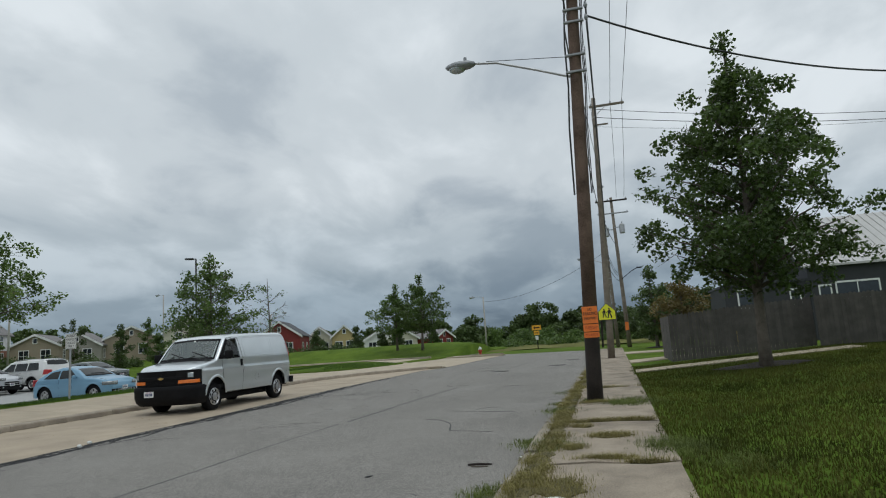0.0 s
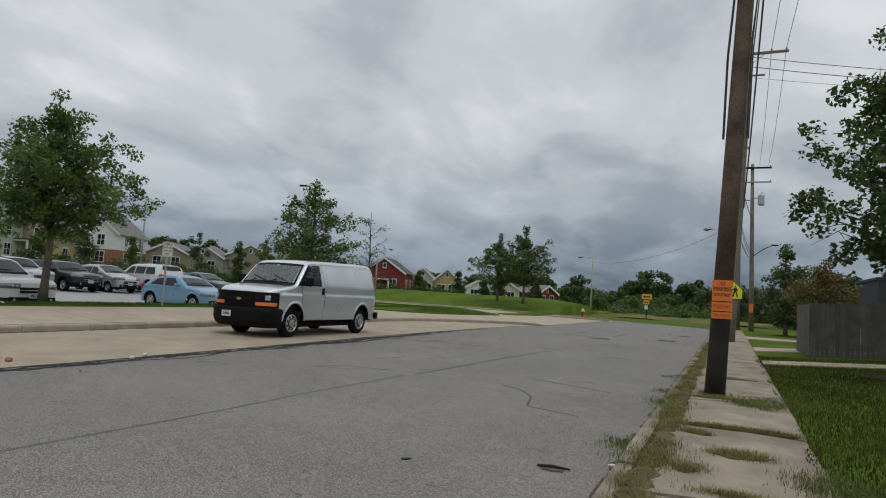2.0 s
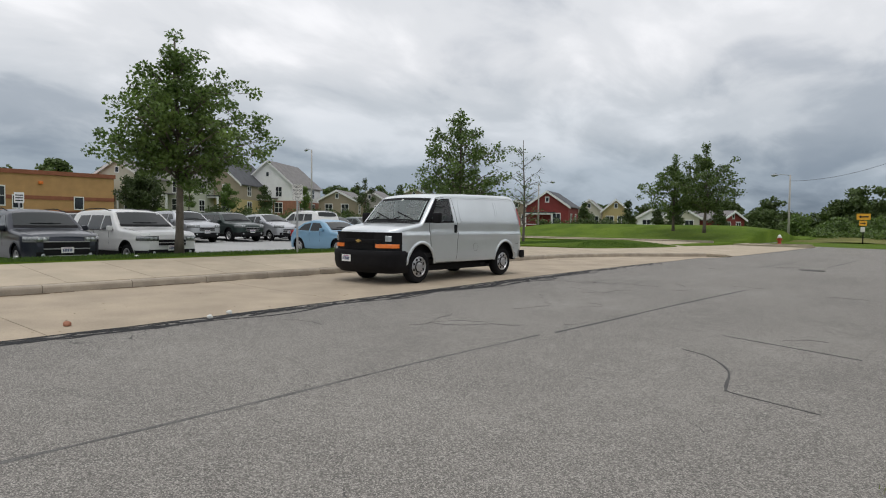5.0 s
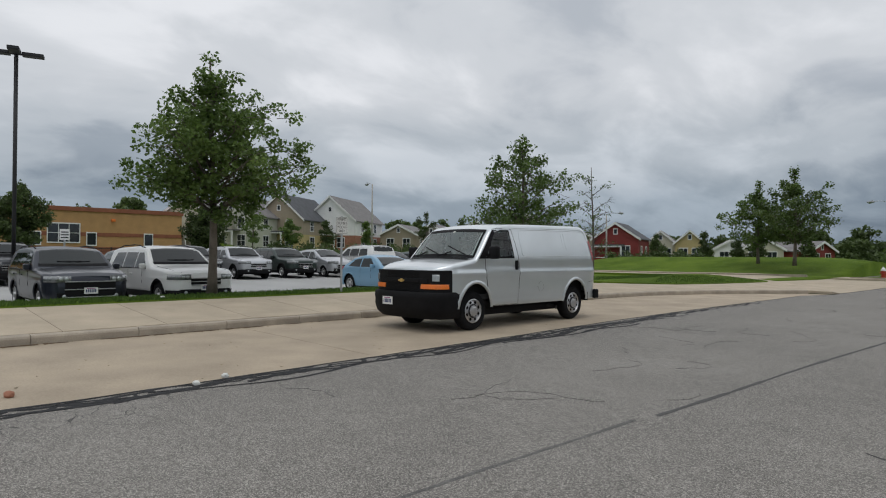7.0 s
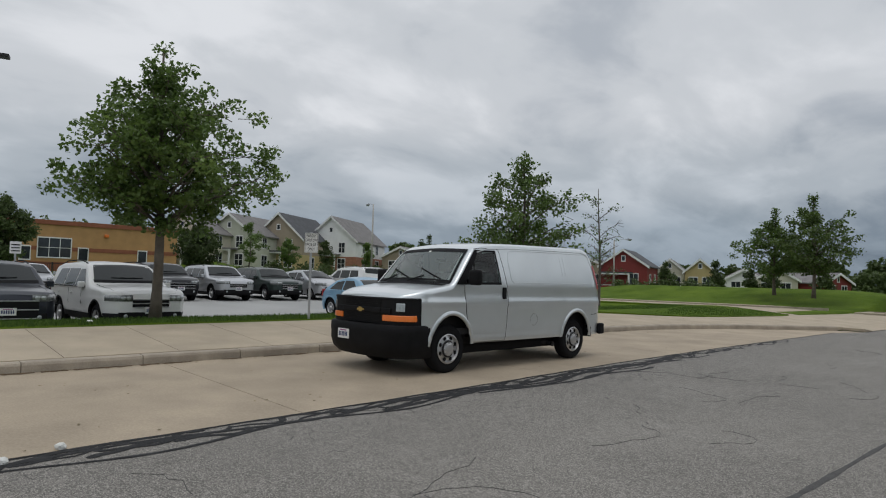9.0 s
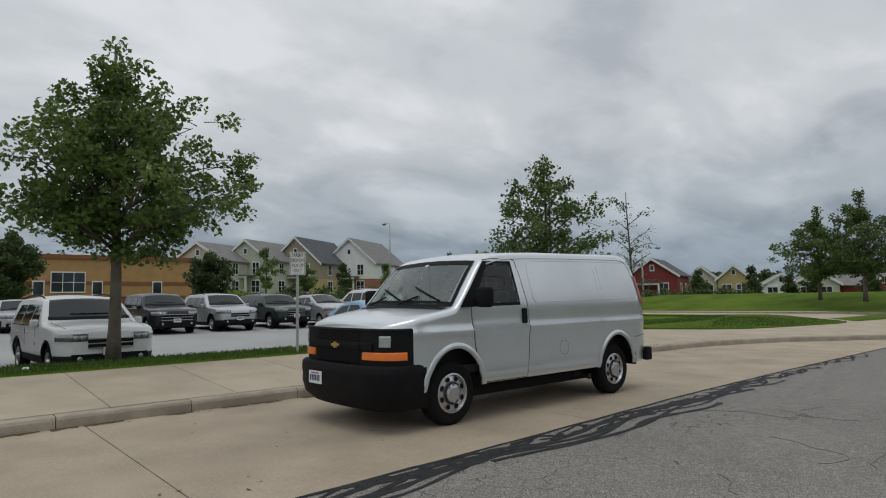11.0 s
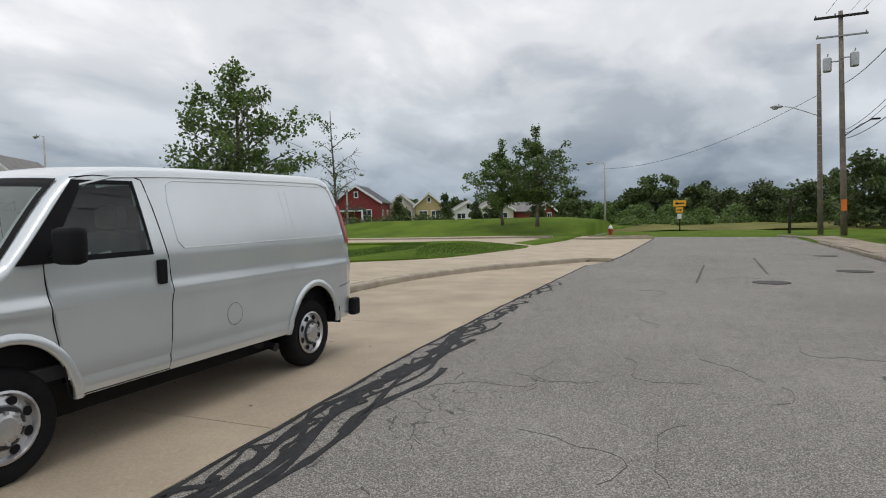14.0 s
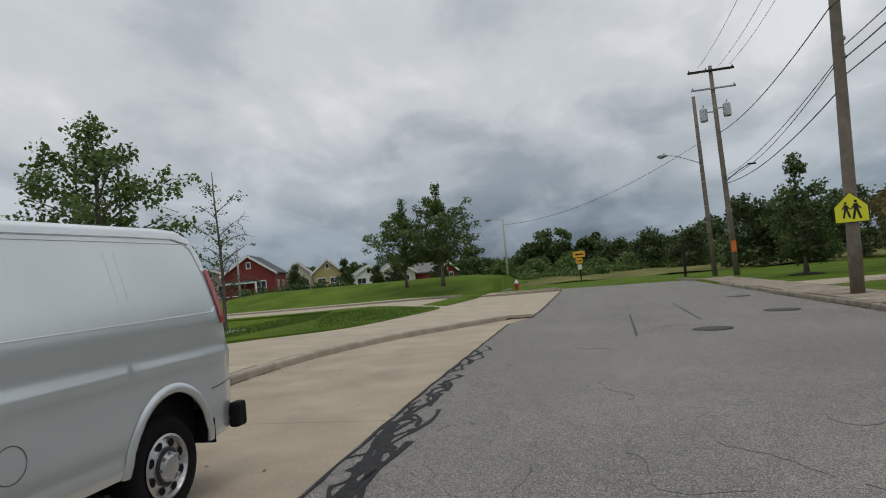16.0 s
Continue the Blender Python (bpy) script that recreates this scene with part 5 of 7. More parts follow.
for k, (yy, hh) in enumerate(((1.1, 6.3), (-9.0, 6.6), (16.0, 5.2), (-19.0, 6.4))):
    tree(-50, yy, 0.72, hh, 2.1, 1.3, "round dense clipped tree by the school fence", 60 + k, mat=FOLIAGE_DARK if k else FOLIAGE_DARK, clumps=190, count=55, leaf=0.2, trunk=0.1, spread=0.5, shape=ROUND, group="trees along the school")
for k, (xx, yy, hh, rr) in enumerate(((-62, 27, 5.5, 1.6), (-60, 31, 4.0, 1.4), (-61, 37, 4.0, 1.1), (-61, 43.5, 4.2, 1.0), (-58, 66, 6.5, 1.6), (-45, 46, 5.5, 1.1), (-38, 44, 4.2, 1.2), (-40, 53, 4.0, 1.5), (-60, 54, 6.0, 2.0))):
    tree(xx, yy, ground_z(xx, yy), hh, rr, 0.9, "young street tree before the houses", 80 + k, clumps=60, count=34, leaf=0.2, trunk=0.08, spread=0.42, shape=ROUND, group="street trees before the houses", mat=FOLIAGE_DARK if k % 3 == 2 else FOLIAGE)
for k, (xx, yy, hh, rr) in enumerate(((-27.5, 62, 3.4, 1.1), (-22.5, 64, 3.6, 1.2), (-19.5, 66, 2.6, 0.9), (-17.2, 66, 3.2, 1.1), (-12.2, 66, 2.8, 1.1))):
    tree(xx, yy, 0.8, hh, rr, 0.5, "small dark conical tree behind the mound", 100 + k, clumps=50, count=34, leaf=0.2, trunk=0.07, spread=0.42, shape=SPIRE, group="small trees behind the mound", mat=FOLIAGE_DARK)


def woods(name, label, spots, seed, mat, leaf=0.5, count=60):
    """Far wood: crowns of many clumps along a belt."""
    rng = np.random.default_rng(seed)
    cs = []
    for x, y, z, r, h in spots:
        m = int(10 + 9 * r)
        for _ in range(m):
            a, e = rng.random() * 6.283, rng.random()
            q = math.sqrt(rng.random()) * r * (1 - 0.55 * e ** 2)
            cs.append((x + q * math.cos(a), y + q * math.sin(a), z + h * (0.08 + 0.86 * e) * (1 - 0.3 * (q / r) ** 2)))
    ob = leaves(name, cs, 1.0, count, leaf, mat, None, rng)
    tagged(ob, label, "trees", kind="stuff")


rw = random.Random(9)
belt = []
for k in range(46):
    x = -70 + k * 3.6
    belt.append((x + rw.uniform(-1.5, 1.5), 112 + rw.uniform(-6, 8), -0.3, rw.uniform(2.5, 4.0), rw.uniform(4.0, 7.2) + (3 if x > 20 else 0)))
woods("far_woods", "far belt of dark green trees along the field", belt, 3, FOLIAGE_DARK, 0.55, 46)
woods("round_grove", "large rounded dark trees at the field's edge", [(-1.3, 104, 0, 5.2, 8.2), (-5.5, 106, 0, 3.5, 5.8), (4.5, 108, 0, 3.8, 6.0), (-20, 92, 0, 4.6, 6.0), (-27, 98, 0, 4.5, 5.0), (-14, 94, 0, 3.2, 4.0)], 4, FOLIAGE_DARK, 0.5, 60)
woods("shrubs", "low green shrubs in the rough field", [(k * 4.2 - 8 + rw.uniform(-1, 1), 92 + rw.uniform(-5, 4), 0, rw.uniform(1.6, 2.8), rw.uniform(1.6, 3.4)) for k in range(14)], 6, FOLIAGE, 0.4, 44)
woods("east_woods", "dense dark trees beyond the verge", [(17 + k * 2.6 + rw.uniform(-1, 1), 60 - k * 1.2 + rw.uniform(-3, 3), 0, rw.uniform(2.2, 3.6), rw.uniform(4.2, 6.6)) for k in range(14)] + [(12, 84, 0, 3, 5.5), (16, 78, 0, 3, 5.6), (21, 72, 0, 3.4, 6.5), (8, 96, 0, 3.0, 5.0)], 7, FOLIAGE_DARK, 0.36, 60)
woods("school_woods", "tall trees behind the school roof", [(-86 + rw.uniform(-3, 3), -50 + k * 4.6, 1.0, rw.uniform(3.2, 5.0), rw.uniform(9.0, 12.0) if k < 12 else 7.4) for k in range(16)], 8, FOLIAGE_DARK, 0.45, 50)
woods("house_woods", "trees behind the row of houses", [(-98 + rw.uniform(-3, 3), 24 + k * 9, 2, rw.uniform(3, 4.5), rw.uniform(6.5, 9.0)) for k in range(9)], 12, FOLIAGE_DARK, 0.6, 40)
woods("hedges", "low clipped shrubs before the houses", [(-50.5, 17 + k * 1.5, 1.0, 0.9, 1.0) for k in range(26)] + [(-59.5, y, 1.8, 0.9, 1.1) for y in (29, 33, 36, 40.5, 44, 47, 50, 56)] + [(-33 + k * 2.2, 61, 0.9, 0.7, 0.9) for k in range(6)], 13, FOLIAGE_DARK, 0.25, 30)
mx_, my_ = np.meshgrid(np.linspace(-3, 70, 60), np.linspace(55, 112, 46))
mz_ = 0.09 + 0.10 * np.sin(mx_ * 0.7) * np.sin(my_ * 0.5) + 0.004 * (my_ - 55)
tagged(sheet("meadow", np.stack([mx_, my_, mz_], -1).reshape(-1, 3).tolist(), [(j * 60 + i, j * 60 + i + 1, j * 60 + i + 61, j * 60 + i + 60) for j in range(45) for i in range(59)], MEADOW, smooth=True), "rough yellow-green meadow beyond the bend", "meadow", kind="structure")
woods("field_weeds", "tall rough weeds at the edge of the field", [(-4 + k * 2.3, 80 + rw.uniform(-4, 4), 0, 1.4, 0.8) for k in range(22)], 14, FOLIAGE, 0.28, 26)

# ---- grass ----


def blades(name, label, spots, height, mat, seed, wide=0.012, lean=0.5, parent=None):
    rng = np.random.default_rng(seed)
    p = np.array(spots)
    n = len(p)
    a = rng.random(n) * 6.283
    h = height * (0.45 + 0.9 * rng.random(n))
    d = np.stack([np.cos(a), np.sin(a), np.zeros(n)], 1)
    w = np.stack([-np.sin(a), np.cos(a), np.zeros(n)], 1) * wide
    l = (lean * rng.random(n) * h)[:, None] * d
    up = np.stack([np.zeros(n), np.zeros(n), h], 1)
    v = np.stack([p - w, p + w, p + l * 0.35 + up * 0.6 + w * 0.7, p + l * 0.35 + up * 0.6 - w * 0.7, p + l + up], 1).reshape(-1, 3)
    i = np.arange(n)[:, None] * 5
    f = np.concatenate([i + [0, 1, 2], i + [0, 2, 3], i + [3, 2, 4]], 1).reshape(-1, 3)
    ob = sheet(name, v.tolist(), f.tolist(), mat, parent)
    if parent is None:
        tagged(ob, label, "grass", kind="stuff")
    else:
        ob["kind"] = "stuff"
    return ob


rg = random.Random(21)
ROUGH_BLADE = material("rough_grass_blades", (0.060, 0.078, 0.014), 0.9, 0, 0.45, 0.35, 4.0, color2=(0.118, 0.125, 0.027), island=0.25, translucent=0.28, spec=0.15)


def scatter(n, x0, x1, y0, y1, test=None):
    out = []
    while len(out) < n:
        x, y = rg.uniform(x0, x1), y0 + (y1 - y0) * rg.random() ** 1.6
        if test is None or test(x, y):
            out.append((x, y, ground_z(x, y) - 0.004))
    return out


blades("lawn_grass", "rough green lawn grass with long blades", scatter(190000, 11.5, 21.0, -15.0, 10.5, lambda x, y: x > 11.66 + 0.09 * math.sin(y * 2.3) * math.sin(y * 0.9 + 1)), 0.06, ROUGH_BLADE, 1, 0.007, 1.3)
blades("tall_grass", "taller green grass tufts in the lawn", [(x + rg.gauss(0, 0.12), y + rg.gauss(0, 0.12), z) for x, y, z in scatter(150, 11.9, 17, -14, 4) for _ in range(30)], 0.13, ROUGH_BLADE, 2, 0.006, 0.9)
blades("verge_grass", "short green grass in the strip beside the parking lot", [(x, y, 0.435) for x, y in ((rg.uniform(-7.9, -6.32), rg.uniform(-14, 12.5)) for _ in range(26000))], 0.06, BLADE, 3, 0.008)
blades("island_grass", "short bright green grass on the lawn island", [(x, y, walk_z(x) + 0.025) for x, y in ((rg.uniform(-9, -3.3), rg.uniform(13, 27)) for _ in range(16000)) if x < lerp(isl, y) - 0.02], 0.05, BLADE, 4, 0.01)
dry, mats = [], []
WEED = material("weed_blades", (0.12, 0.15, 0.035), 0.85, 0, 0.35, 2.0, 4.0, island=0.4, translucent=0.25)
for _ in range(230):
    cy = -14 + 30 * rg.random() ** 1.8
    cx = 10.03 + abs(rg.gauss(0, 0.10)) + (0.10 if cy < -5 and rg.random() < 0.4 else 0)
    dry += [(cx + rg.gauss(0, 0.06), cy + rg.gauss(0, 0.13), 0.03) for _ in range(150)]
for cx, cy, n, sx, sy in ((10.95, -6.57, 420, 0.2, 0.11), (10.9, -8.2, 420, 0.2, 0.07), (11.35, -8.4, 200, 0.2, 0.03), (10.5, -7.5, 260, 0.1, 0.12), (10.85, -5.03, 420, 0.4, 0.045), (10.5, -5.6, 160, 0.12, 0.05), (11.35, -5.0, 200, 0.2, 0.04), (10.67, -2.2, 260, 0.22, 0.12), (10.9, 1.3, 160, 0.4, 0.06), (10.5, -9.6, 400, 0.16, 0.3), (10.9, -11.9, 300, 0.4, 0.05)):
    dry += [(cx + rg.gauss(0, sx * 0.8), cy + rg.gauss(0, sy * 0.8), 0.03) for _ in range(n * 3)]
    mats.append((cx, cy, sx * 1.5, sy * 1.5))
blades("kerb_weeds", "dry yellowish grass and weeds along the old kerb", dry, 0.06, DRY, 5, 0.0026, 1.7)
bm = bmesh.new()
for cx, cy, rx, ry in mats + [(10.16, -16 + 0.37 * k, 0.13, 0.24) for k in range(80)]:
    rim = [(cx + rx * rg.uniform(0.6, 1.15) * math.cos(a), cy + ry * rg.uniform(0.6, 1.15) * math.sin(a)) for a in [k * math.pi / 9 for k in range(18)]]
    mid_ = bm.verts.new((cx, cy, 0.066))
    vs = [bm.verts.new((px, py, 0.040)) for px, py in rim]
    lo = [bm.verts.new((px, py, 0.0)) for px, py in rim]
    for k in range(18):
        bm.faces.new((mid_, vs[k], vs[(k + 1) % 18])), bm.faces.new((vs[k], lo[k], lo[(k + 1) % 18], vs[(k + 1) % 18]))
tagged(part("matted_grass", bm, THATCH), "matted brown grass grown over joints and kerb", "grass", kind="stuff")
green = []
for cx, cy, n, s in ((9.8, -6.3, 260, 0.14), (9.85, -1.2, 120, 0.12), (10.6, -1.8, 200, 0.16), (9.7, -9.3, 260, 0.12), (11.8, -7.6, 400, 0.2), (11.55, -2.1, 300, 0.25), (9.85, 1.5, 100, 0.2), (12.3, -8.5, 400, 0.25), (10.0, -3.5, 260, 0.18), (10.15, -7.3, 300, 0.2), (11.35, -2.5, 500, 0.22), (11.1, -2.45, 300, 0.16), (11.7, -7.3, 500, 0.2)):
    green += [(cx + rg.gauss(0, s), cy + rg.gauss(0, s * 1.3), (-0.09 if cx < 9.9 else 0.03)) for _ in range(n)]
blades("green_weeds", "green weeds growing from the gutter and joints", [(x + rg.gauss(0, 0.03), y + rg.gauss(0, 0.03), z) for x, y, z in green for _ in range(3)], 0.052, WEED, 6, 0.003, 1.6)

# ---- poles, lamps, wires, signs ----
SIGN_ORANGE = material("orange_card", (0.80, 0.20, 0.03), 0.6, 0, 0.1, 3.0, 40.0)
SIGN_YELLOW = material("yellow_green_sign", (0.80, 0.78, 0.03), 0.45, 0, 0.04, 3.0, 60.0)
SIGN_WHITE = material("sign_white", (0.75, 0.75, 0.73), 0.5, 0, 0.05)
AMBER = material("amber_sign", (0.85, 0.42, 0.03), 0.5, 0, 0.05)
INK = material("sign_black", (0.015, 0.015, 0.015), 0.6, 0, 0.1)
RED_INK = material("sign_red_brown", (0.35, 0.04, 0.02), 0.6, 0, 0.15)
GREY_METAL = material("grey_painted_metal", (0.30, 0.31, 0.32), 0.5, 0.4, 0.12, 5.0, 60.0)
WIRE = material("black_wire", (0.02, 0.02, 0.02), 0.6, 0, 0.1)
BRONZE = material("dark_bronze_paint", (0.02, 0.02, 0.022), 0.5, 0.2, 0.1)
YELLOW = material("yellow_plastic", (0.75, 0.50, 0.03), 0.5, 0, 0.12, 4.0, 40.0)
CONC_POLE = material("pale_concrete_pole", (0.42, 0.40, 0.37), 0.8, 0, 0.12, 4.0, 60.0)
face_south = pose(0, 0, 0, 90, 0, 0)


def wire(a, b, sag, r=0.012, name="cable", label="black overhead cable between poles", parent=None):
    a, b = Vector(a), Vector(b)
    pts = [a.lerp(b, k / 16) - Vector((0, 0, sag * 4 * (k / 16) * (1 - k / 16))) for k in range(17)]
    ob = part(name, tubed(pts, r, 5), WIRE, parent)
    if parent is None:
        tagged(ob, label, "cable", "overhead cables")
    return ob


def arm_lamp(parent, at, tip, r=0.03, mat=None):
    """A street lamp on a bracket arm."""
    a, b = Vector(at), Vector(tip)
    d = Vector((b.x - a.x, b.y - a.y, 0)).normalized()
    part("arm", tubed([a, a.lerp(b, 0.35) + Vector((0, 0, 0.06)), a.lerp(b, 0.75) + Vector((0, 0, 0.10)), b], r, 8), mat or STEEL, parent, "grey steel bracket arm")
    bm = bmesh.new()
    m = Matrix.Translation(b + d * 0.32) @ Matrix.Rotation(math.atan2(d.y, d.x), 4, "Z")
    bmesh.ops.create_uvsphere(bm, u_segments=14, v_segments=8, radius=1.0, matrix=m @ Matrix.Diagonal((0.38, 0.16, 0.11, 1)))
    head = part("lamp_head", bm, GREY_METAL, parent, "grey cobra-head lamp", smooth=True)
    bm = bmesh.new()
    bmesh.ops.create_uvsphere(bm, u_segments=12, v_segments=8, radius=1.0, matrix=m @ Matrix.Translation((0.08, 0, -0.05)) @ Matrix.Diagonal((0.22, 0.13, 0.13, 1)))
    part("lens", bm, LAMP, head, smooth=True)
    part("photocell", tubed([b + d * 0.2 + Vector((0, 0, 0.09)), b + d * 0.2 + Vector((0, 0, 0.19))], 0.04, 8), GREY_METAL, head)


def insulators(parent, pts):
    for p in pts:
        part("insulator", tubed([p, Vector(p) + Vector((0, 0, 0.06)), Vector(p) + Vector((0, 0, 0.14))], [0.03, 0.05, 0.025], 8), GREY_METAL, parent)


def transformer(parent, x, y, z):
    t = part("transformer", tubed([(x, y, z), (x, y, z + 0.05), (x, y, z + 0.78), (x, y, z + 0.86)], [0.2, 0.24, 0.24, 0.16], 14), STEEL, parent, "grey drum transformer", smooth=False)
    part("bushing", tubed([(x, y, z + 0.86), (x + 0.05, y, z + 1.08)], 0.035, 6), GREY_METAL, t)
    part("bracket", boxed(min(x, 12.3), max(x, 12.3), y - 0.03, y + 0.03, z + 0.55, z + 0.62), GREY_METAL, t)


# brown pole beside the old sidewalk
pa = thing("utility_pole", "dark brown leaning wooden utility pole with street lamp", "utility pole", "utility poles")
ax = lambda z: 10.63 + 0.042 * z
part("lower_shaft", tubed([(ax(z), -1.9, z) for z in (0, 0.5, 1.2, 1.9)], [0.172, 0.163, 0.158, 0.155], 16), POLE_DARK, pa, "black creosoted foot", smooth=True)
part("shaft", tubed([(ax(z), -1.9, z) for z in (1.9, 4, 6, 8, 10, 12.4)], [0.155, 0.148, 0.14, 0.132, 0.125, 0.115], 16), material("brown_pole_wood", (0.09, 0.055, 0.038), 0.9, 0, 0.4, 2.0, 40.0, 0.6, 25.0, color2=(0.20, 0.135, 0.10)), pa, "weathered brown shaft", smooth=True)
arm_lamp(pa, (ax(7.25) - 0.12, -1.95, 7.25), (8.6, -1.95, 7.98))
part("stay_wire", tubed([(ax(7.75), -1.95, 7.72), (8.9, -1.95, 7.98)], 0.008, 5), WIRE, pa)
for z in (7.3, 7.7, 8.5, 8.8, 9.1, 9.5):
    part("clamp", boxed(ax(z) - 0.22, ax(z) + 0.24, -2.06, -1.98, z, z + 0.05, None, 0.01), GREY_METAL, pa)
for x, w in ((-0.2, 0.02), (0.17, 0.012), (0.2, 0.01)):
    part("riser_cable", tubed([(ax(z) + x + 0.02 * math.sin(z * 3), -1.98, z) for z in (4.5, 6, 7, 8, 9, 10, 11.5)], w, 6), WIRE, pa)
insulators(pa, [(ax(z) + 0.3, -1.95, z) for z in (8.55, 8.85, 9.15)])
card = thing("parking_notice", "orange paper parking notices stapled to the pole", "sign")
for z0, z1, mat in ((1.66, 2.02, SIGN_ORANGE), (1.49, 1.645, SIGN_ORANGE), (1.36, 1.475, SIGN_ORANGE)):
    part("card", boxed(ax(1.7) - 0.16, ax(1.7) + 0.16, -2.092, -2.085, z0, z1), mat, card)
for body, z, size, w in (("NO", 1.955, 0.09, 0.09), ("PARKING", 1.865, 0.10, 0.28), ("THIS STREET", 1.765, 0.07, 0.27), ("TUESDAY", 1.565, 0.09, 0.27), ("TO 4 P.M.", 1.415, 0.08, 0.27)):
    text("lettering", body, size, RED_INK if z < 1.7 else INK, Matrix.Translation((ax(1.7), -2.096, z)) @ face_south, card, w)
guy = thing("guy_wire_guard", "yellow plastic guard on a guy wire by the pole", "guy wire")
part("guard", tubed([(10.45, -0.6, 0.03), (10.62, -1.1, 2.1)], 0.03, 8), YELLOW, guy)
part("stay", tubed([(10.62, -1.1, 2.1), (11.2, -1.8, 8.0)], 0.008, 5), WIRE, guy)

# grey pole with the school crossing sign
pb = thing("utility_pole", "tall grey wooden utility pole with crossarm", "utility pole", "utility poles")
bx = lambda z: 10.98 + 0.034 * z
part("shaft", tubed([(bx(z), 19.95, z) for z in (0, 2, 5, 8, 11, 14.9)], [0.19, 0.18, 0.168, 0.155, 0.14, 0.12], 16), POLE_GREY, pb, smooth=True)
part("crossarm", boxed(11.2, 13.15, 19.78, 19.88, 14.3, 14.42, None, 0.01), POLE_GREY, pb)
part("lower_arm", boxed(11.3, 12.15, 19.78, 19.86, 13.2, 13.28, None, 0.01), POLE_GREY, pb)
part("brace", tubed([(11.25, 19.83, 13.6), (12.1, 19.83, 14.3)], 0.02, 6), STEEL, pb)
insulators(pb, [(x, 19.83, 14.42) for x in (11.3, 12.4, 13.05)] + [(bx(9.6) + 0.18, 19.9, 9.55), (bx(7.6) + 0.16, 19.9, 7.55), (bx(7) + 0.16, 19.9, 7.0)])
cs = thing("crossing_sign", "yellow-green five-sided school crossing sign on the pole", "sign")
H = 0.47
pent = [(-H, -0.40), (H, -0.40), (H, 0.08), (0, 0.52), (-H, 0.08)]
for k, mat, off in ((1.0, INK, 0.0), (0.94, SIGN_YELLOW, 0.004)):
    bm = bmesh.new()
    a = [bm.verts.new((10.98 + x * k, 19.73 - off, 2.50 + z * k)) for x, z in pent]
    b = [bm.verts.new((10.98 + x * k, 19.742 - off, 2.50 + z * k)) for x, z in pent]
    bm.faces.new(a), bm.faces.new(b[::-1])
    for i in range(5):
        bm.faces.new((a[i], a[(i + 1) % 5], b[(i + 1) % 5], b[i]))
    part("border" if mat is INK else "panel", bm, mat, cs)
for cx, k in ((-0.14, 0.85), (0.13, 1.0)):
    bm = bmesh.new()
    for q in ([(-0.04, 0.22), (0.04, 0.22), (0.04, 0.30), (-0.04, 0.30)], [(-0.07, 0.0), (0.07, 0.0), (0.06, 0.20), (-0.06, 0.20)], [(-0.07, 0.0), (0.0, 0.0), (-0.06, -0.26), (-0.13, -0.26)], [(0.0, 0.0), (0.07, 0.0), (0.14, -0.24), (0.07, -0.26)], [(0.05, 0.17), (0.16, 0.04), (0.13, 0.02), (0.05, 0.1)], [(-0.05, 0.17), (-0.15, 0.05), (-0.12, 0.03), (-0.05, 0.1)]):
        bm.faces.new([bm.verts.new((10.98 + cx + x * k, 19.7255, 2.46 + z * k)) for x, z in q])
    part("symbol", bm, INK, cs)

# far poles with transformers
pc = thing("utility_pole", "tall grey wooden utility pole with two crossarms and transformer", "utility pole", "utility poles")
part("shaft", tubed([(12.55 - 0.018 * z, 41.7, z) for z in (0, 4, 8, 13.5)], [0.19, 0.17, 0.15, 0.12], 14), POLE_GREY, pc, smooth=True)
part("crossarm", boxed(10.9, 13.7, 41.5, 41.62, 13.1, 13.24, None, 0.01), POLE_DARK, pc)
part("crossarm", boxed(11.0, 13.7, 41.5, 41.60, 11.95, 12.05, None, 0.01), GREY_METAL, pc)
insulators(pc, [(x, 41.55, 13.24) for x in (10.98, 12.0, 13.6)] + [(x, 41.55, 12.05) for x in (11.1, 13.6)])
transformer(pc, 13.0, 41.5, 10.1)
transformer(pc, 11.62, 41.7, 9.95)
part("lamp_arm", tubed([(12.5, 41.6, 6.0), (13.3, 41.5, 6.6), (13.9, 41.4, 6.9)], 0.03, 6), BLACK, pc)
part("lamp_head", boxed(13.8, 14.3, 41.3, 41.5, 6.85, 6.95, None, 0.03), BLACK, pc)
part("notice", boxed(12.35, 12.65, 41.46, 41.47, 1.5, 2.2), SIGN_ORANGE, pc, "orange paper notice")
pd = thing("utility_pole", "shorter brown wooden pole with street lamp arm", "utility pole", "utility poles")
part("shaft", tubed([(11.6 - 0.012 * z, 43.5, z) for z in (0, 4, 8, 12.1)], [0.17, 0.15, 0.13, 0.11], 12), POLE_GREY, pd, smooth=True)
arm_lamp(pd, (11.4, 43.4, 7.6), (9.4, 43.4, 8.35))
for k in range(14):
    part("rung", boxed(11.38, 11.62, 43.36, 43.39, 3 + k * 0.55, 3.03 + k * 0.55), STEEL, pd)
po = thing("wooden_post", "short dark wooden post in the field", "post")
part("shaft", tubed([(10.2, 46.5, 0), (10.3, 46.5, 2.6)], 0.1, 8), POLE_DARK, po)

for x in (11.3, 12.4, 13.05):
    wire((x, 19.83, 14.55), (x * 0.4 + 7.0 if x < 11.5 else x + 0.4, 41.55, 13.4), 0.7)
    wire((x, 19.83, 14.55), (x - 0.3, -28, 14.2), 0.9)
for za, zb, sag, r in ((8.6, 9.1, 0.45, 0.02), (6.9, 6.3, 0.45, 0.014), (6.8, 6.15, 0.6, 0.014), (6.0, 5.85, 0.5, 0.02)):
    wire((bx(za) - 0.16, 19.9, za), (12.4, 41.55, zb), sag, r)
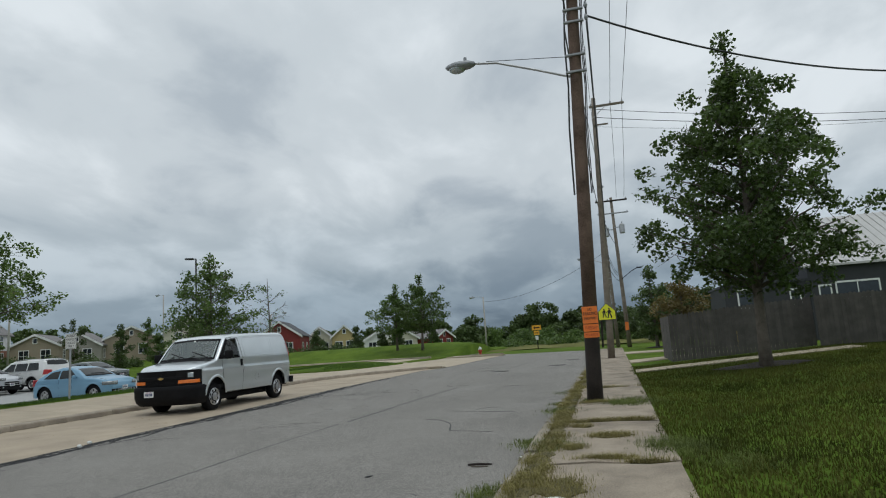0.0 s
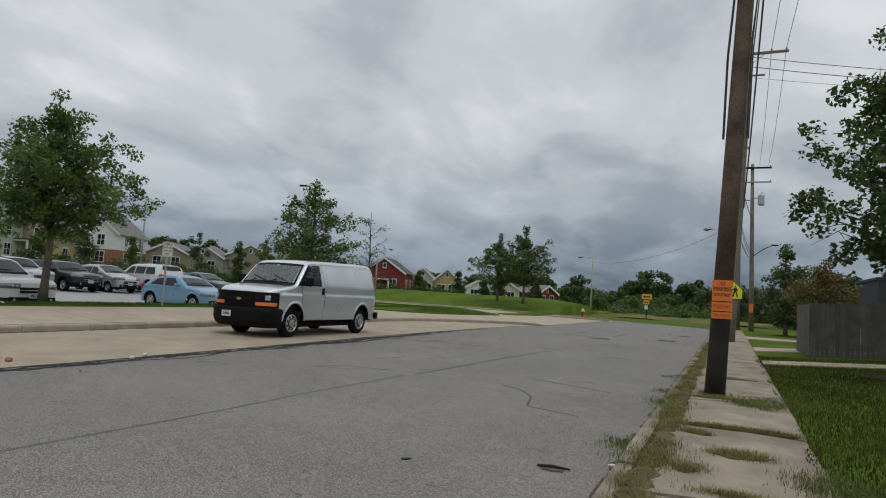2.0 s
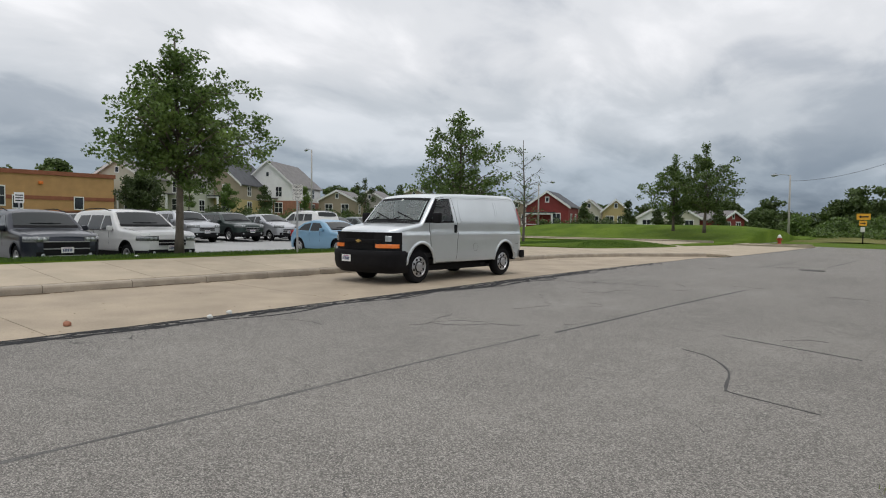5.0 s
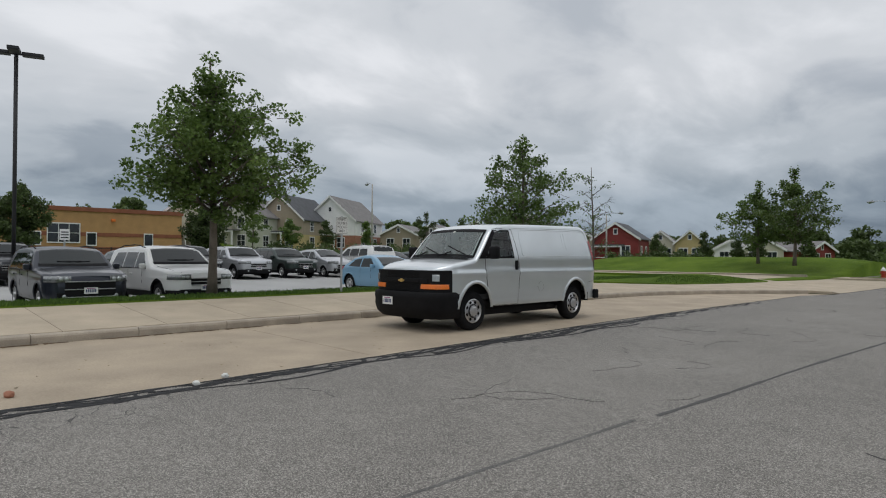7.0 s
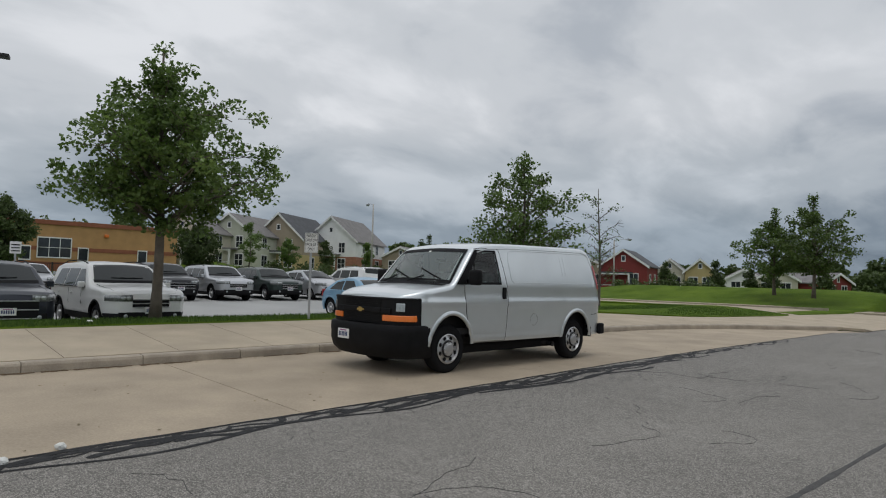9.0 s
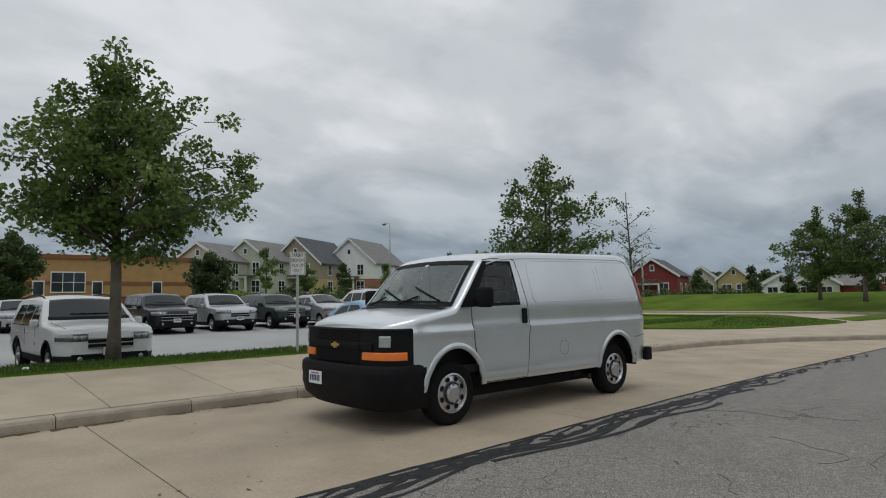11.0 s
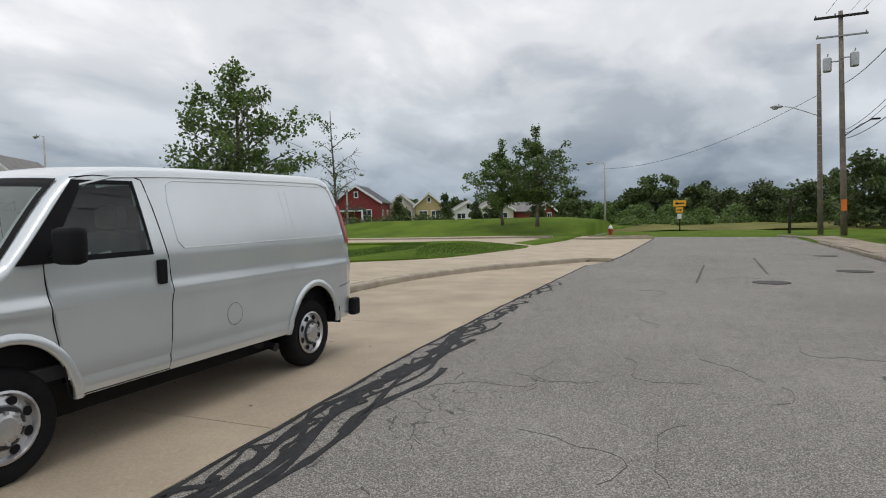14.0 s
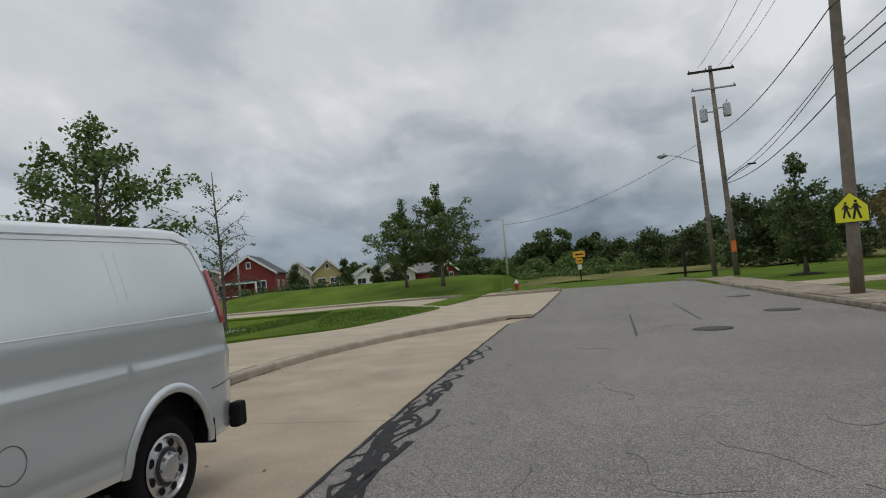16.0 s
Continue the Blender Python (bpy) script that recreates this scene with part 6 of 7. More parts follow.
for za, zb, r in ((7.4, 9.15, 0.016), (7.03, 8.85, 0.02), (6.55, 8.5, 0.018)):
    wire((bx(za) + 0.16, 19.9, za), (ax(zb) + 0.3, -1.95, zb), 0.35, r)
for za, zb, r in ((14.2, 11.7, 0.016), (13.7, 11.3, 0.018), (13.15, 11.2, 0.008)):
    wire((bx(za) + 0.1, 19.83, za), (27, 20.2, zb), 0.25, r)
wire((ax(8.6) + 0.3, -1.95, 8.65), (21, 3.5, 7.9), 0.5, 0.025)
wire((ax(9) - 0.2, -1.9, 9.4), (bx(11), 19.9, 11), 0.6)
wire((ax(8.4) - 0.2, -1.9, 8.4), (bx(8.6) - 0.16, 19.9, 8.6), 0.6, 0.018)
wire((11.45, 43.4, 8.9), (-4.6, 63.9, 6.4), 1.1, 0.015)


def lamp_post(x, y, z, h, label, mat, arm=1.4, group="street lamps", name="street_lamp"):
    t = thing(name, label, "street lamp", group)
    part("pole", tubed([(x, y, z), (x, y, z + h * 0.5), (x, y, z + h)], [0.12, 0.1, 0.075], 10), mat, t, smooth=True)
    arm_lamp(t, (x, y, z + h - 0.08), (x - arm + 0.5, y, z + h + 0.02), 0.025)
    return t


lamp_post(-4.58, 64, 0, 7.05, "pale street lamp post with short arm", CONC_POLE, 1.7)
lamp_post(-33.2, 60, 0.9, 6.0, "grey street lamp post before the red house", CONC_POLE, -1.2)
lamp_post(-52, 62, 2.0, 9.2, "grey street lamp post by the houses", CONC_POLE, 1.2)
lamp_post(-50, 36, 2.0, 8.0, "grey street lamp post by the houses", CONC_POLE, 1.2)


def lot_lamp(x, y, z, h, heads):
    t = thing("lot_lamp", "tall black parking lot lamp with box heads", "lamp post", "parking lot lamps")
    part("pole", tubed([(x, y, z), (x, y, z + h)], 0.075, 10), BRONZE, t, smooth=True)
    part("base", tubed([(x, y, z), (x, y, z + 0.7)], 0.26, 14), CONC_POLE, t, "round concrete footing")
    for d in heads:
        d = Vector(d).normalized()
        m = Matrix.Translation((x, y, z + h)) @ Matrix.Rotation(math.atan2(d.y, d.x), 4, "Z")
        part("lamp_head", boxed(0.2, 0.95, -0.2, 0.2, -0.06, 0.08, m, 0.03), BRONZE, t, "black flat box lamp")
        part("bracket", boxed(0, 0.25, -0.04, 0.04, -0.03, 0.05, m), BRONZE, t)


lot_lamp(-21.4, -4.0, lot_z(-21.4, -4), 9.3, [(0.3, 1, 0), (-0.3, -1, 0), (1, -0.3, 0)])
lot_lamp(-25.4, 33.6, 0.3, 10.4, [(-1, -0.5, 0)])

# signs on posts
st = thing("parking_sign", "white parent drop-off sign on a thin steel post", "sign")
m = pose(-6.5, 1.42, 0, 0, 0, 62)
part("post", boxed(-0.03, 0.03, -0.02, 0.02, 0.40, 2.62, m, 0.006), STEEL, st)
part("panel", boxed(-0.165, 0.165, -0.045, -0.035, 2.10, 2.60, m, 0.002), SIGN_WHITE, st)
for z0, z1, x0, x1 in ((2.115, 2.121, -0.15, 0.15), (2.579, 2.585, -0.15, 0.15)):
    part("border", boxed(x0, x1, -0.048, -0.044, z0, z1, m), INK, st)
for x0 in (-0.15, 0.144):
    part("border", boxed(x0, x0 + 0.006, -0.048, -0.044, 2.115, 2.585, m), INK, st)
for k, body in enumerate(("PARENT", "DROP-OFF", "PICK-UP", "ONLY")):
    text("lettering", body, 0.105, INK, m @ Matrix.Translation((0, -0.049, 2.525 - k * 0.112)) @ face_south, st, (0.24, 0.27, 0.24, 0.17)[k])
for x, y in ((-17.5, -3.1), (-17.5, -9.0)):
    st = thing("lot_sign", "small white sign on a post with yellow base", "sign", "lot signs")
    m = pose(x, y, lot_z(x, y), 0, 0, 80)
    part("post", boxed(-0.03, 0.03, -0.02, 0.02, 0, 2.2, m), STEEL, st)
    part("sleeve", tubed([m @ Vector((0, 0, 0)), m @ Vector((0, 0, 1.0))], 0.08, 10), YELLOW, st, "yellow bollard sleeve")
    part("panel", boxed(-0.16, 0.16, -0.045, -0.035, 1.85, 2.25, m), SIGN_WHITE, st)
    for k in range(3):
        part("writing_bar", boxed(-0.12, 0.12, -0.05, -0.044, 1.92 + k * 0.1, 1.96 + k * 0.1, m), INK, st)
ar = thing("arrow_sign", "amber one-way arrow signs on a dark post", "sign")
part("post", tubed([(2.87, 56.4, 0), (2.87, 56.4, 2.8)], 0.05, 8), BLACK, ar)
part("panel", boxed(2.35, 3.4, 56.3, 56.32, 2.2, 2.75), AMBER, ar)
part("panel", boxed(2.55, 3.15, 56.3, 56.32, 1.65, 2.12), AMBER, ar)
part("plate", boxed(2.68, 3.02, 56.3, 56.32, 1.1, 1.55), SIGN_WHITE, ar)
for x0, x1, z, k in ((2.5, 3.25, 2.47, 0.16), (2.62, 3.08, 1.88, 0.11)):
    bm = bmesh.new()
    s_ = 1 if k > 0.12 else -1
    a, b = (x0, x1) if s_ > 0 else (x1, x0)
    for q in ([(a, z), (a + s_ * k * 1.2, z + k), (a + s_ * k * 1.2, z - k)], [(a + s_ * k, z + k * 0.35), (b, z + k * 0.35), (b, z - k * 0.35), (a + s_ * k, z - k * 0.35)]):
        bm.faces.new([bm.verts.new((x, 56.29, zz)) for x, zz in q])
    part("arrow", bm, INK, ar)

hy = thing("fire_hydrant", "red fire hydrant with white cap", "hydrant")
HYD_RED, HYD_WHITE = material("hydrant_red", (0.45, 0.05, 0.03), 0.5, 0, 0.15), WHITE
part("barrel", tubed([(-1.95, 47.0, 0.0), (-1.95, 47.0, 0.06), (-1.95, 47.0, 0.07), (-1.95, 47.0, 0.55)], [0.2, 0.2, 0.14, 0.14], 14), HYD_RED, hy)
part("bonnet", tubed([(-1.95, 47.0, 0.55), (-1.95, 47.0, 0.60), (-1.95, 47.0, 0.70), (-1.95, 47.0, 0.78), (-1.95, 47.0, 0.86)], [0.17, 0.17, 0.14, 0.06, 0.04], 14), HYD_WHITE, hy, "white rounded cap")
for d in ((-0.22, 0), (0.22, 0), (0, -0.22)):
    part("outlet", tubed([(-1.95, 47.0, 0.42), (-1.95 + d[0], 47.0 + d[1], 0.42)], 0.07, 10), HYD_RED, hy)

# ---- tar, cracks, covers and litter on the street ----
rt = random.Random(77)
tar = tagged(new("tar_seam"), "black crack-sealing tar scribbled along the seam", "tar", kind="structure")


def ribbon(points, width, z=0.004):
    """A thin flat band of poured tar following points in plan."""
    bm = bmesh.new()
    rows = []
    for i, (x, y) in enumerate(points):
        x2, y2 = points[min(i + 1, len(points) - 1)]
        x1, y1 = points[max(i - 1, 0)]
        d = Vector((x2 - x1, y2 - y1)).normalized()
        w = width * rt.uniform(0.6, 1.25)
        n = Vector((-d.y, d.x)) * w
        rows.append([bm.verts.new((x + s * n.x, y + s * n.y, road_z(x + s * n.x) + z + e)) for s, e in ((-1, -0.004), (-0.6, 0.0), (0.6, 0.0), (1, -0.004))])
    for a, b in zip(rows, rows[1:]):
        for j in range(3):
            bm.faces.new((a[j], b[j], b[j + 1], a[j + 1]))
    return bm


ys = [-24 + 0.25 * i for i in range(170)]
part("seam_line", ribbon([(lerp(SEAM, y) + 0.03 + 0.012 * math.sin(y * 5), y) for y in ys if y < 18.2], 0.026, 0.0085), TAR, tar)
part("seam_line", ribbon([(lerp(SEAM, y) + 0.02 * math.sin(y * 2), y) for y in [20 + 0.5 * i for i in range(42)]], 0.05, 0.0085), TAR, tar)
y = -22.0
while y < 11.0:
    n = rt.randint(6, 12)
    amp = 0.30 if -1 < y < 8 else 0.2
    px, pts = rt.uniform(0.05, amp), []
    for k in range(n * 4):
        yy = y + k * 0.06
        pts.append((lerp(SEAM, yy) + 0.08 + px + 0.10 * math.sin(k * 0.33 + y) * rt.uniform(0.85, 1.15) + 0.02 * math.sin(k * 1.3), yy + 0.10 * math.sin(k * 0.55 + y * 3)))
    part("tar_loop", ribbon(pts, rt.uniform(0.022, 0.046), 0.0065 + 0.0008 * (int(y * 7) % 4)), TAR, tar)
    y += rt.uniform(0.55, 1.15)
part("tar_loop", ribbon([(lerp(SEAM, yy) + 0.42 + 0.12 * math.sin(yy * 2.2), yy) for yy in [-7 + 0.2 * i for i in range(70)]], 0.034, 0.0065), TAR, tar)
part("tar_loop", ribbon([(lerp(SEAM, yy) + 0.22 + 0.10 * math.sin(yy * 1.7 + 1), yy) for yy in [-12 + 0.2 * i for i in range(100)]], 0.042, 0.0075), TAR, tar)
for off, amp, wave, ya, n, wide in ((0.50, 0.13, 1.3, -0.8, 32, 0.04), (0.34, 0.10, 1.9, -2.5, 44, 0.046), (0.62, 0.10, 2.3, 1.6, 12, 0.05)):
    part("tar_loop", ribbon([(lerp(SEAM, yy) + off * min(1.0, max(0.15, (10.5 - yy) / 6)) + amp * math.sin(yy * wave), yy) for yy in [ya + 0.2 * i for i in range(n)]], wide, 0.0072), TAR, tar)
OLD_TAR = material("old_tar", (0.072, 0.070, 0.067), 0.85, 0, 0.4, 8.0, 90.0, grain=0.6)
FADED = material("faded_tar", (0.125, 0.12, 0.114), 0.9, 0, 0.5, 3.0, 75.0, 0.3, grain=0.6)
seams = tagged(new("street_cracks"), "dark sealed cracks and patches across the asphalt", "cracks", kind="structure")
part("long_seam", ribbon([(5.30 + 0.012 * (v + 16) + 0.02 * math.sin(v * 1.3), v) for v in [-16 + 0.4 * i for i in range(32)]], 0.026, 0.0045), FADED, seams)
part("long_seam", ribbon(bend([(5.54, -3.3), (5.62, -1.4), (5.68, 0.6), (5.78, 2.6), (5.92, 4.9)], 8), 0.034, 0.005), OLD_TAR, seams)
part("sealed_crack", ribbon(bend([(7.2, -3.1), (7.6, -3.35), (7.95, -3.9), (8.12, -4.6), (8.2, -4.76), (8.5, -4.85), (8.95, -4.96)], 6), 0.016, 0.005), OLD_TAR, seams)
part("sealed_crack", ribbon([(7.3 + 0.15 * i, -1.76 - 0.043 * i) for i in range(12)], 0.02, 0.005), OLD_TAR, seams)
part("sealed_crack", ribbon([(4.15 + 0.03 * k, 13.3 + 0.7 * k) for k in range(9)], 0.03, 0.005), OLD_TAR, seams)
part("sealed_crack", ribbon([(5.94 + 0.02 * k, 16.1 + 0.8 * k) for k in range(9)], 0.04, 0.005), OLD_TAR, seams)
for k in range(24):
    x, yv = rt.uniform(1.6, 5.2) if k % 3 else rt.uniform(2, 9), rt.uniform(-7, 15)
    a, pts = rt.uniform(0, 6.28), []
    for j in range(rt.randint(6, 14)):
        pts.append((x, yv))
        a += rt.uniform(-0.8, 0.8)
        x, yv = min(9.6, max(1.6, x + 0.11 * math.cos(a))), yv + 0.14 * math.sin(a)
    part("hairline_crack", ribbon(pts, 0.0022, 0.004), OLD_TAR, seams)
for x, yv, r in ((5.8, 13.95, 0.42), (8.2, 17.5, 0.45), (8.6, 24, 0.4)):
    mh = tagged(new("manhole_cover"), "dark round iron manhole cover flush with the street", "manhole cover", "manhole covers", kind="structure")
    part("frame", tubed([(x, yv, road_z(x) - 0.05), (x, yv, road_z(x) + 0.006)], r, 24), TAR, mh)
    part("lid", tubed([(x, yv, road_z(x) - 0.05), (x, yv, road_z(x) + 0.010)], r * 0.86, 24), material("cast_iron", (0.07, 0.065, 0.06), 0.7, 0.5, 0.3, 20.0, 90.0, 0.4), mh)


def litter(name, label, x, y, z, sx, sy, sz, mat, turn, cat="litter"):
    bm = bmesh.new()
    bmesh.ops.create_icosphere(bm, subdivisions=2, radius=1.0)
    for v in bm.verts:
        v.co *= 1 + 0.25 * noise.noise(v.co * 1.7 + Vector((x, y, 0)))
    bmesh.ops.transform(bm, matrix=pose(x, y, z + sz * 0.8, 0, 0, turn) @ Matrix.Diagonal((sx, sy, sz, 1)), verts=bm.verts)
    tagged(part(name, bm, mat), label, cat)


litter("crumpled_paper", "crumpled white paper cup on the tar seam", 1.42, -6.05, road_z(1.4), 0.045, 0.042, 0.034, PAPER, 20)
litter("crumpled_paper", "crumpled white paper on the parking lane", 1.22, -5.62, road_z(1.2), 0.046, 0.04, 0.034, PAPER, 50)
litter("brick_piece", "small reddish stone on the parking lane", 0.75, -7.7, road_z(0.7), 0.06, 0.05, 0.04, material("red_stone", (0.35, 0.16, 0.10), 0.9, 0, 0.2), 10)
litter("paper_scrap", "white paper scrap on the grass strip", -7.0, -3.4, 0.44, 0.09, 0.06, 0.03, PAPER, 10)
litter("paper_scrap", "flat grey-white paper scrap on the sidewalk", 10.45, -10.0, 0.03, 0.13, 0.09, 0.012, PAPER, 30)
litter("paper_scrap", "white paper scrap in the gutter", 9.83, -7.3, road_z(9.8), 0.07, 0.03, 0.015, PAPER, 10)
litter("oil_patch", "dark dried lump of tar on the street", 8.09, -8.42, road_z(8.1), 0.06, 0.035, 0.006, TAR, 60)
sk = thing("broken_stick", "short broken brown stick on the asphalt", "stick")
part("stick", tubed([(9.19, -7.83, road_z(9.2) + 0.018), (9.33, -7.78, road_z(9.3) + 0.02), (9.49, -7.77, road_z(9.5) + 0.016)], [0.014, 0.017, 0.010], 6), POLE_DARK, sk)
part("twig", tubed([(9.24, -7.87, road_z(9.2) + 0.010), (9.34, -7.90, road_z(9.3) + 0.012), (9.45, -7.86, road_z(9.4) + 0.010)], 0.009, 6), BARK, sk)
dead = []
for _ in range(160):
    dead.append((rt.uniform(-3.05, 1.2) if rt.random() < 0.4 else -3.06 + abs(rt.gauss(0, 0.06)), rt.uniform(-9, 11)))
bm = bmesh.new()
for x, y in dead:
    a, s_ = rt.uniform(0, 6.28), rt.uniform(0.012, 0.035)
    c, d = math.cos(a) * s_, math.sin(a) * s_
    bm.faces.new([bm.verts.new((x + p, y + q, road_z(x) + 0.01 + e)) for p, q, e in ((c, d, 0.004), (-d * 0.5, c * 0.5, 0.0), (-c, -d, 0.006), (d * 0.5, -c * 0.5, 0.0))])
tagged(part("fallen_leaves", bm, FOLIAGE_RUST), "scattered dry brown leaves along the kerb", "leaves", kind="stuff")
bm = bmesh.new()
for k in range(60):
    y = -14 + k * 0.42
    if rt.random() < 0.75:
        x = -3.06
        pts = [(x + rt.uniform(0, 0.09), y + rt.uniform(-0.25, 0.25)) for _ in range(7)]
        pts.sort(key=lambda p: p[1])
        bm.faces.new([bm.verts.new((p[0] + 0.04, p[1], road_z(p[0]) + 0.008)) for p in pts] + [bm.verts.new((-3.09, p[1], road_z(-3.1) + 0.008)) for p in reversed(pts)])
tagged(part("gutter_dirt", bm, material("brown_dirt", (0.11, 0.07, 0.035), 0.95, 0, 0.35, 6.0, 50.0)), "brown leaf dirt along the gutter", "dirt", kind="stuff")
for cx, cy, rx, ry in ((15.2, 4.1, 1.3, 1.0), (14.4, 35, 0.9, 0.9)):
    bm = bmesh.new()
    c = bm.verts.new((cx, cy, ground_z(cx, cy) + 0.14))
    rim = [bm.verts.new((cx + rx * rt.uniform(0.85, 1.1) * math.cos(a), cy + ry * rt.uniform(0.85, 1.1) * math.sin(a), ground_z(cx + rx * math.cos(a), cy) + 0.03)) for a in [k * math.pi / 12 for k in range(24)]]
    for k in range(24):
        bm.faces.new((c, rim[k], rim[(k + 1) % 24]))
    tagged(part("mulch_ring", bm, material("dark_mulch", (0.03, 0.022, 0.016), 0.98, 0, 0.5, 8.0, 60.0, 1.0)), "dark mulch ring round the tree foot", "mulch", kind="structure")

# ---- fence and buildings ----
BOARD = material("grey_fence_wood", (0.085, 0.078, 0.07), 0.92, 0, 0.3, 3.0, 40.0, 0.3, 25.0, island=0.25)
fence = thing("wooden_fence", "weathered grey wooden stockade fence", "fence")
for y, x0, x1 in ((11.0, 13.4, 18.66), (10.2, 18.5, 26.5)):
    n = int((x1 - x0) / 0.145)
    for k in range(n):
        x = x0 + k * 0.145
        z0, h = ground_z(x, y) + 0.02, 1.86 + rt.uniform(-0.02, 0.02)
        bm = bmesh.new()
        pr = [(0, 0), (0.137, 0), (0.137, h - 0.05), (0.095, h), (0.042, h), (0, h - 0.05)]
        a = [bm.verts.new((x + p, y + rt.uniform(0, 0.006), z0 + q)) for p, q in pr]
        b = [bm.verts.new((x + p, y + 0.022, z0 + q)) for p, q in pr]
        bm.faces.new(a), bm.faces.new(b[::-1])
        for i in range(6):
            bm.faces.new((a[i], a[(i + 1) % 6], b[(i + 1) % 6], b[i]))
        part("board", bm, BOARD, fence)
    for z in (0.5, 1.6):
        part("rail", boxed(x0, x1, y + 0.024, y + 0.07, ground_z(x0, y) + z, ground_z(x0, y) + z + 0.09), BOARD, fence)
for k in range(30):
    yv = 11.1 + k * 0.145
    part("board", boxed(13.38, 13.40, yv, yv + 0.137, 0.03, 1.92), BOARD, fence)

PANE = material("window_glass", (0.03, 0.035, 0.04), 0.06, 0, 0.2, 3.0, 20.0, spec=0.8)


def window(parent, m, w, h, mat_frame, cols=2, rows=2, name="window"):
    """A framed window with glazing bars, on the wall plane y = 0 of m, looking to -y."""
    f = part(name, box(box(box(boxed(-w / 2 - 0.09, w / 2 + 0.09, -0.05, 0.0, -h / 2 - 0.12, -h / 2, m), -w / 2 - 0.09, w / 2 + 0.09, -0.05, 0.0, h / 2, h / 2 + 0.12, m), -w / 2 - 0.09, -w / 2, -0.05, 0.0, -h / 2, h / 2, m), w / 2, w / 2 + 0.09, -0.05, 0.0, -h / 2, h / 2, m), mat_frame, parent)
    part("pane", boxed(-w / 2, w / 2, -0.02, -0.004, -h / 2, h / 2, m), PANE, f)
    bm = bmesh.new()
    for k in range(1, cols):
        x = -w / 2 + w * k / cols
        box(bm, x - 0.03, x + 0.03, -0.035, -0.02, -h / 2, h / 2, m)
    for k in range(1, rows):
        z = -h / 2 + h * k / rows
        box(bm, -w / 2, w / 2, -0.033, -0.021, z - 0.025, z + 0.025, m)
    if len(bm.verts):
        part("glazing_bar", bm, mat_frame, f)
    else:
        bm.free()


def gable_solid(w, l, z0, eave, ridge, y0=0.0):
    bm = bmesh.new()
    pr = [(-w / 2, z0), (w / 2, z0), (w / 2, eave), (0, ridge), (-w / 2, eave)]
    a = [bm.verts.new((x, y0, z)) for x, z in pr]
    b = [bm.verts.new((x, y0 + l, z)) for x, z in pr]
    bm.faces.new(a[::-1]), bm.faces.new(b)
    for i in range(5):
        bm.faces.new((a[i], a[(i + 1) % 5], b[(i + 1) % 5], b[i]))
    return bm


def roof_planes(parent, w, l, eave, ridge, mat, y0=0.0, over=0.35, fascia=None):
    sl = (ridge - eave) / (w / 2)
    for s_ in (1, -1):
        bm = bmesh.new()
        q = [(0.0, ridge + 0.02), (s_ * (w / 2 + over), eave - over * sl + 0.02)]
        a = [bm.verts.new((x, y, z + t)) for t in (0.0, 0.14) for y in (y0 - over, y0 + l + over) for x, z in q]
        for f in ((0, 1, 3, 2), (4, 6, 7, 5), (0, 4, 5, 1), (2, 3, 7, 6), (1, 5, 7, 3), (0, 2, 6, 4)):
            bm.faces.new([a[i] for i in f])
        r = part("roof", bm, mat, parent, "shingled pitched roof")
        if fascia:
            n = Vector((s_ * (w / 2 + over), 0, -over * sl - (ridge - eave))).normalized()
            p0, p1 = Vector((0, y0 - over - 0.02, ridge)), Vector((s_ * (w / 2 + over), y0 - over - 0.02, eave - over * sl))
            bm = bmesh.new()
            vs = [bm.verts.new(p + Vector((0, d, z))) for d in (0, 0.03) for p in (p0, p1) for z in (-0.16, 0.16)]
            for f in ((0, 1, 3, 2), (4, 6, 7, 5), (0, 4, 5, 1), (2, 3, 7, 6), (1, 5, 7, 3), (0, 2, 6, 4)):
                bm.faces.new([vs[i] for i in f])
            part("barge_board", bm, fascia, r)


ROOF_DARK = material("dark_shingle", (0.085, 0.088, 0.095), 0.9, 0, 0.2, 1.5, 18.0, 0.3, 20.0)
ROOF_GREY = material("grey_shingle", (0.20, 0.19, 0.185), 0.9, 0, 0.2, 1.5, 18.0, 0.3, 20.0)
SIDINGS = {k: material(k + "_siding", c, 0.75, 0, 0.08, 1.0, 30.0) for k, c in dict(tan=(0.36, 0.30, 0.22), yellow=(0.50, 0.40, 0.19), white=(0.82, 0.82, 0.80), green=(0.52, 0.53, 0.43), red=(0.22, 0.035, 0.03), cream=(0.58, 0.55, 0.44), grey=(0.34, 0.32, 0.28)).items()}
BRICK = material("red_brick", (0.34, 0.16, 0.10), 0.9, 0, 0.25, 3.0, 30.0)


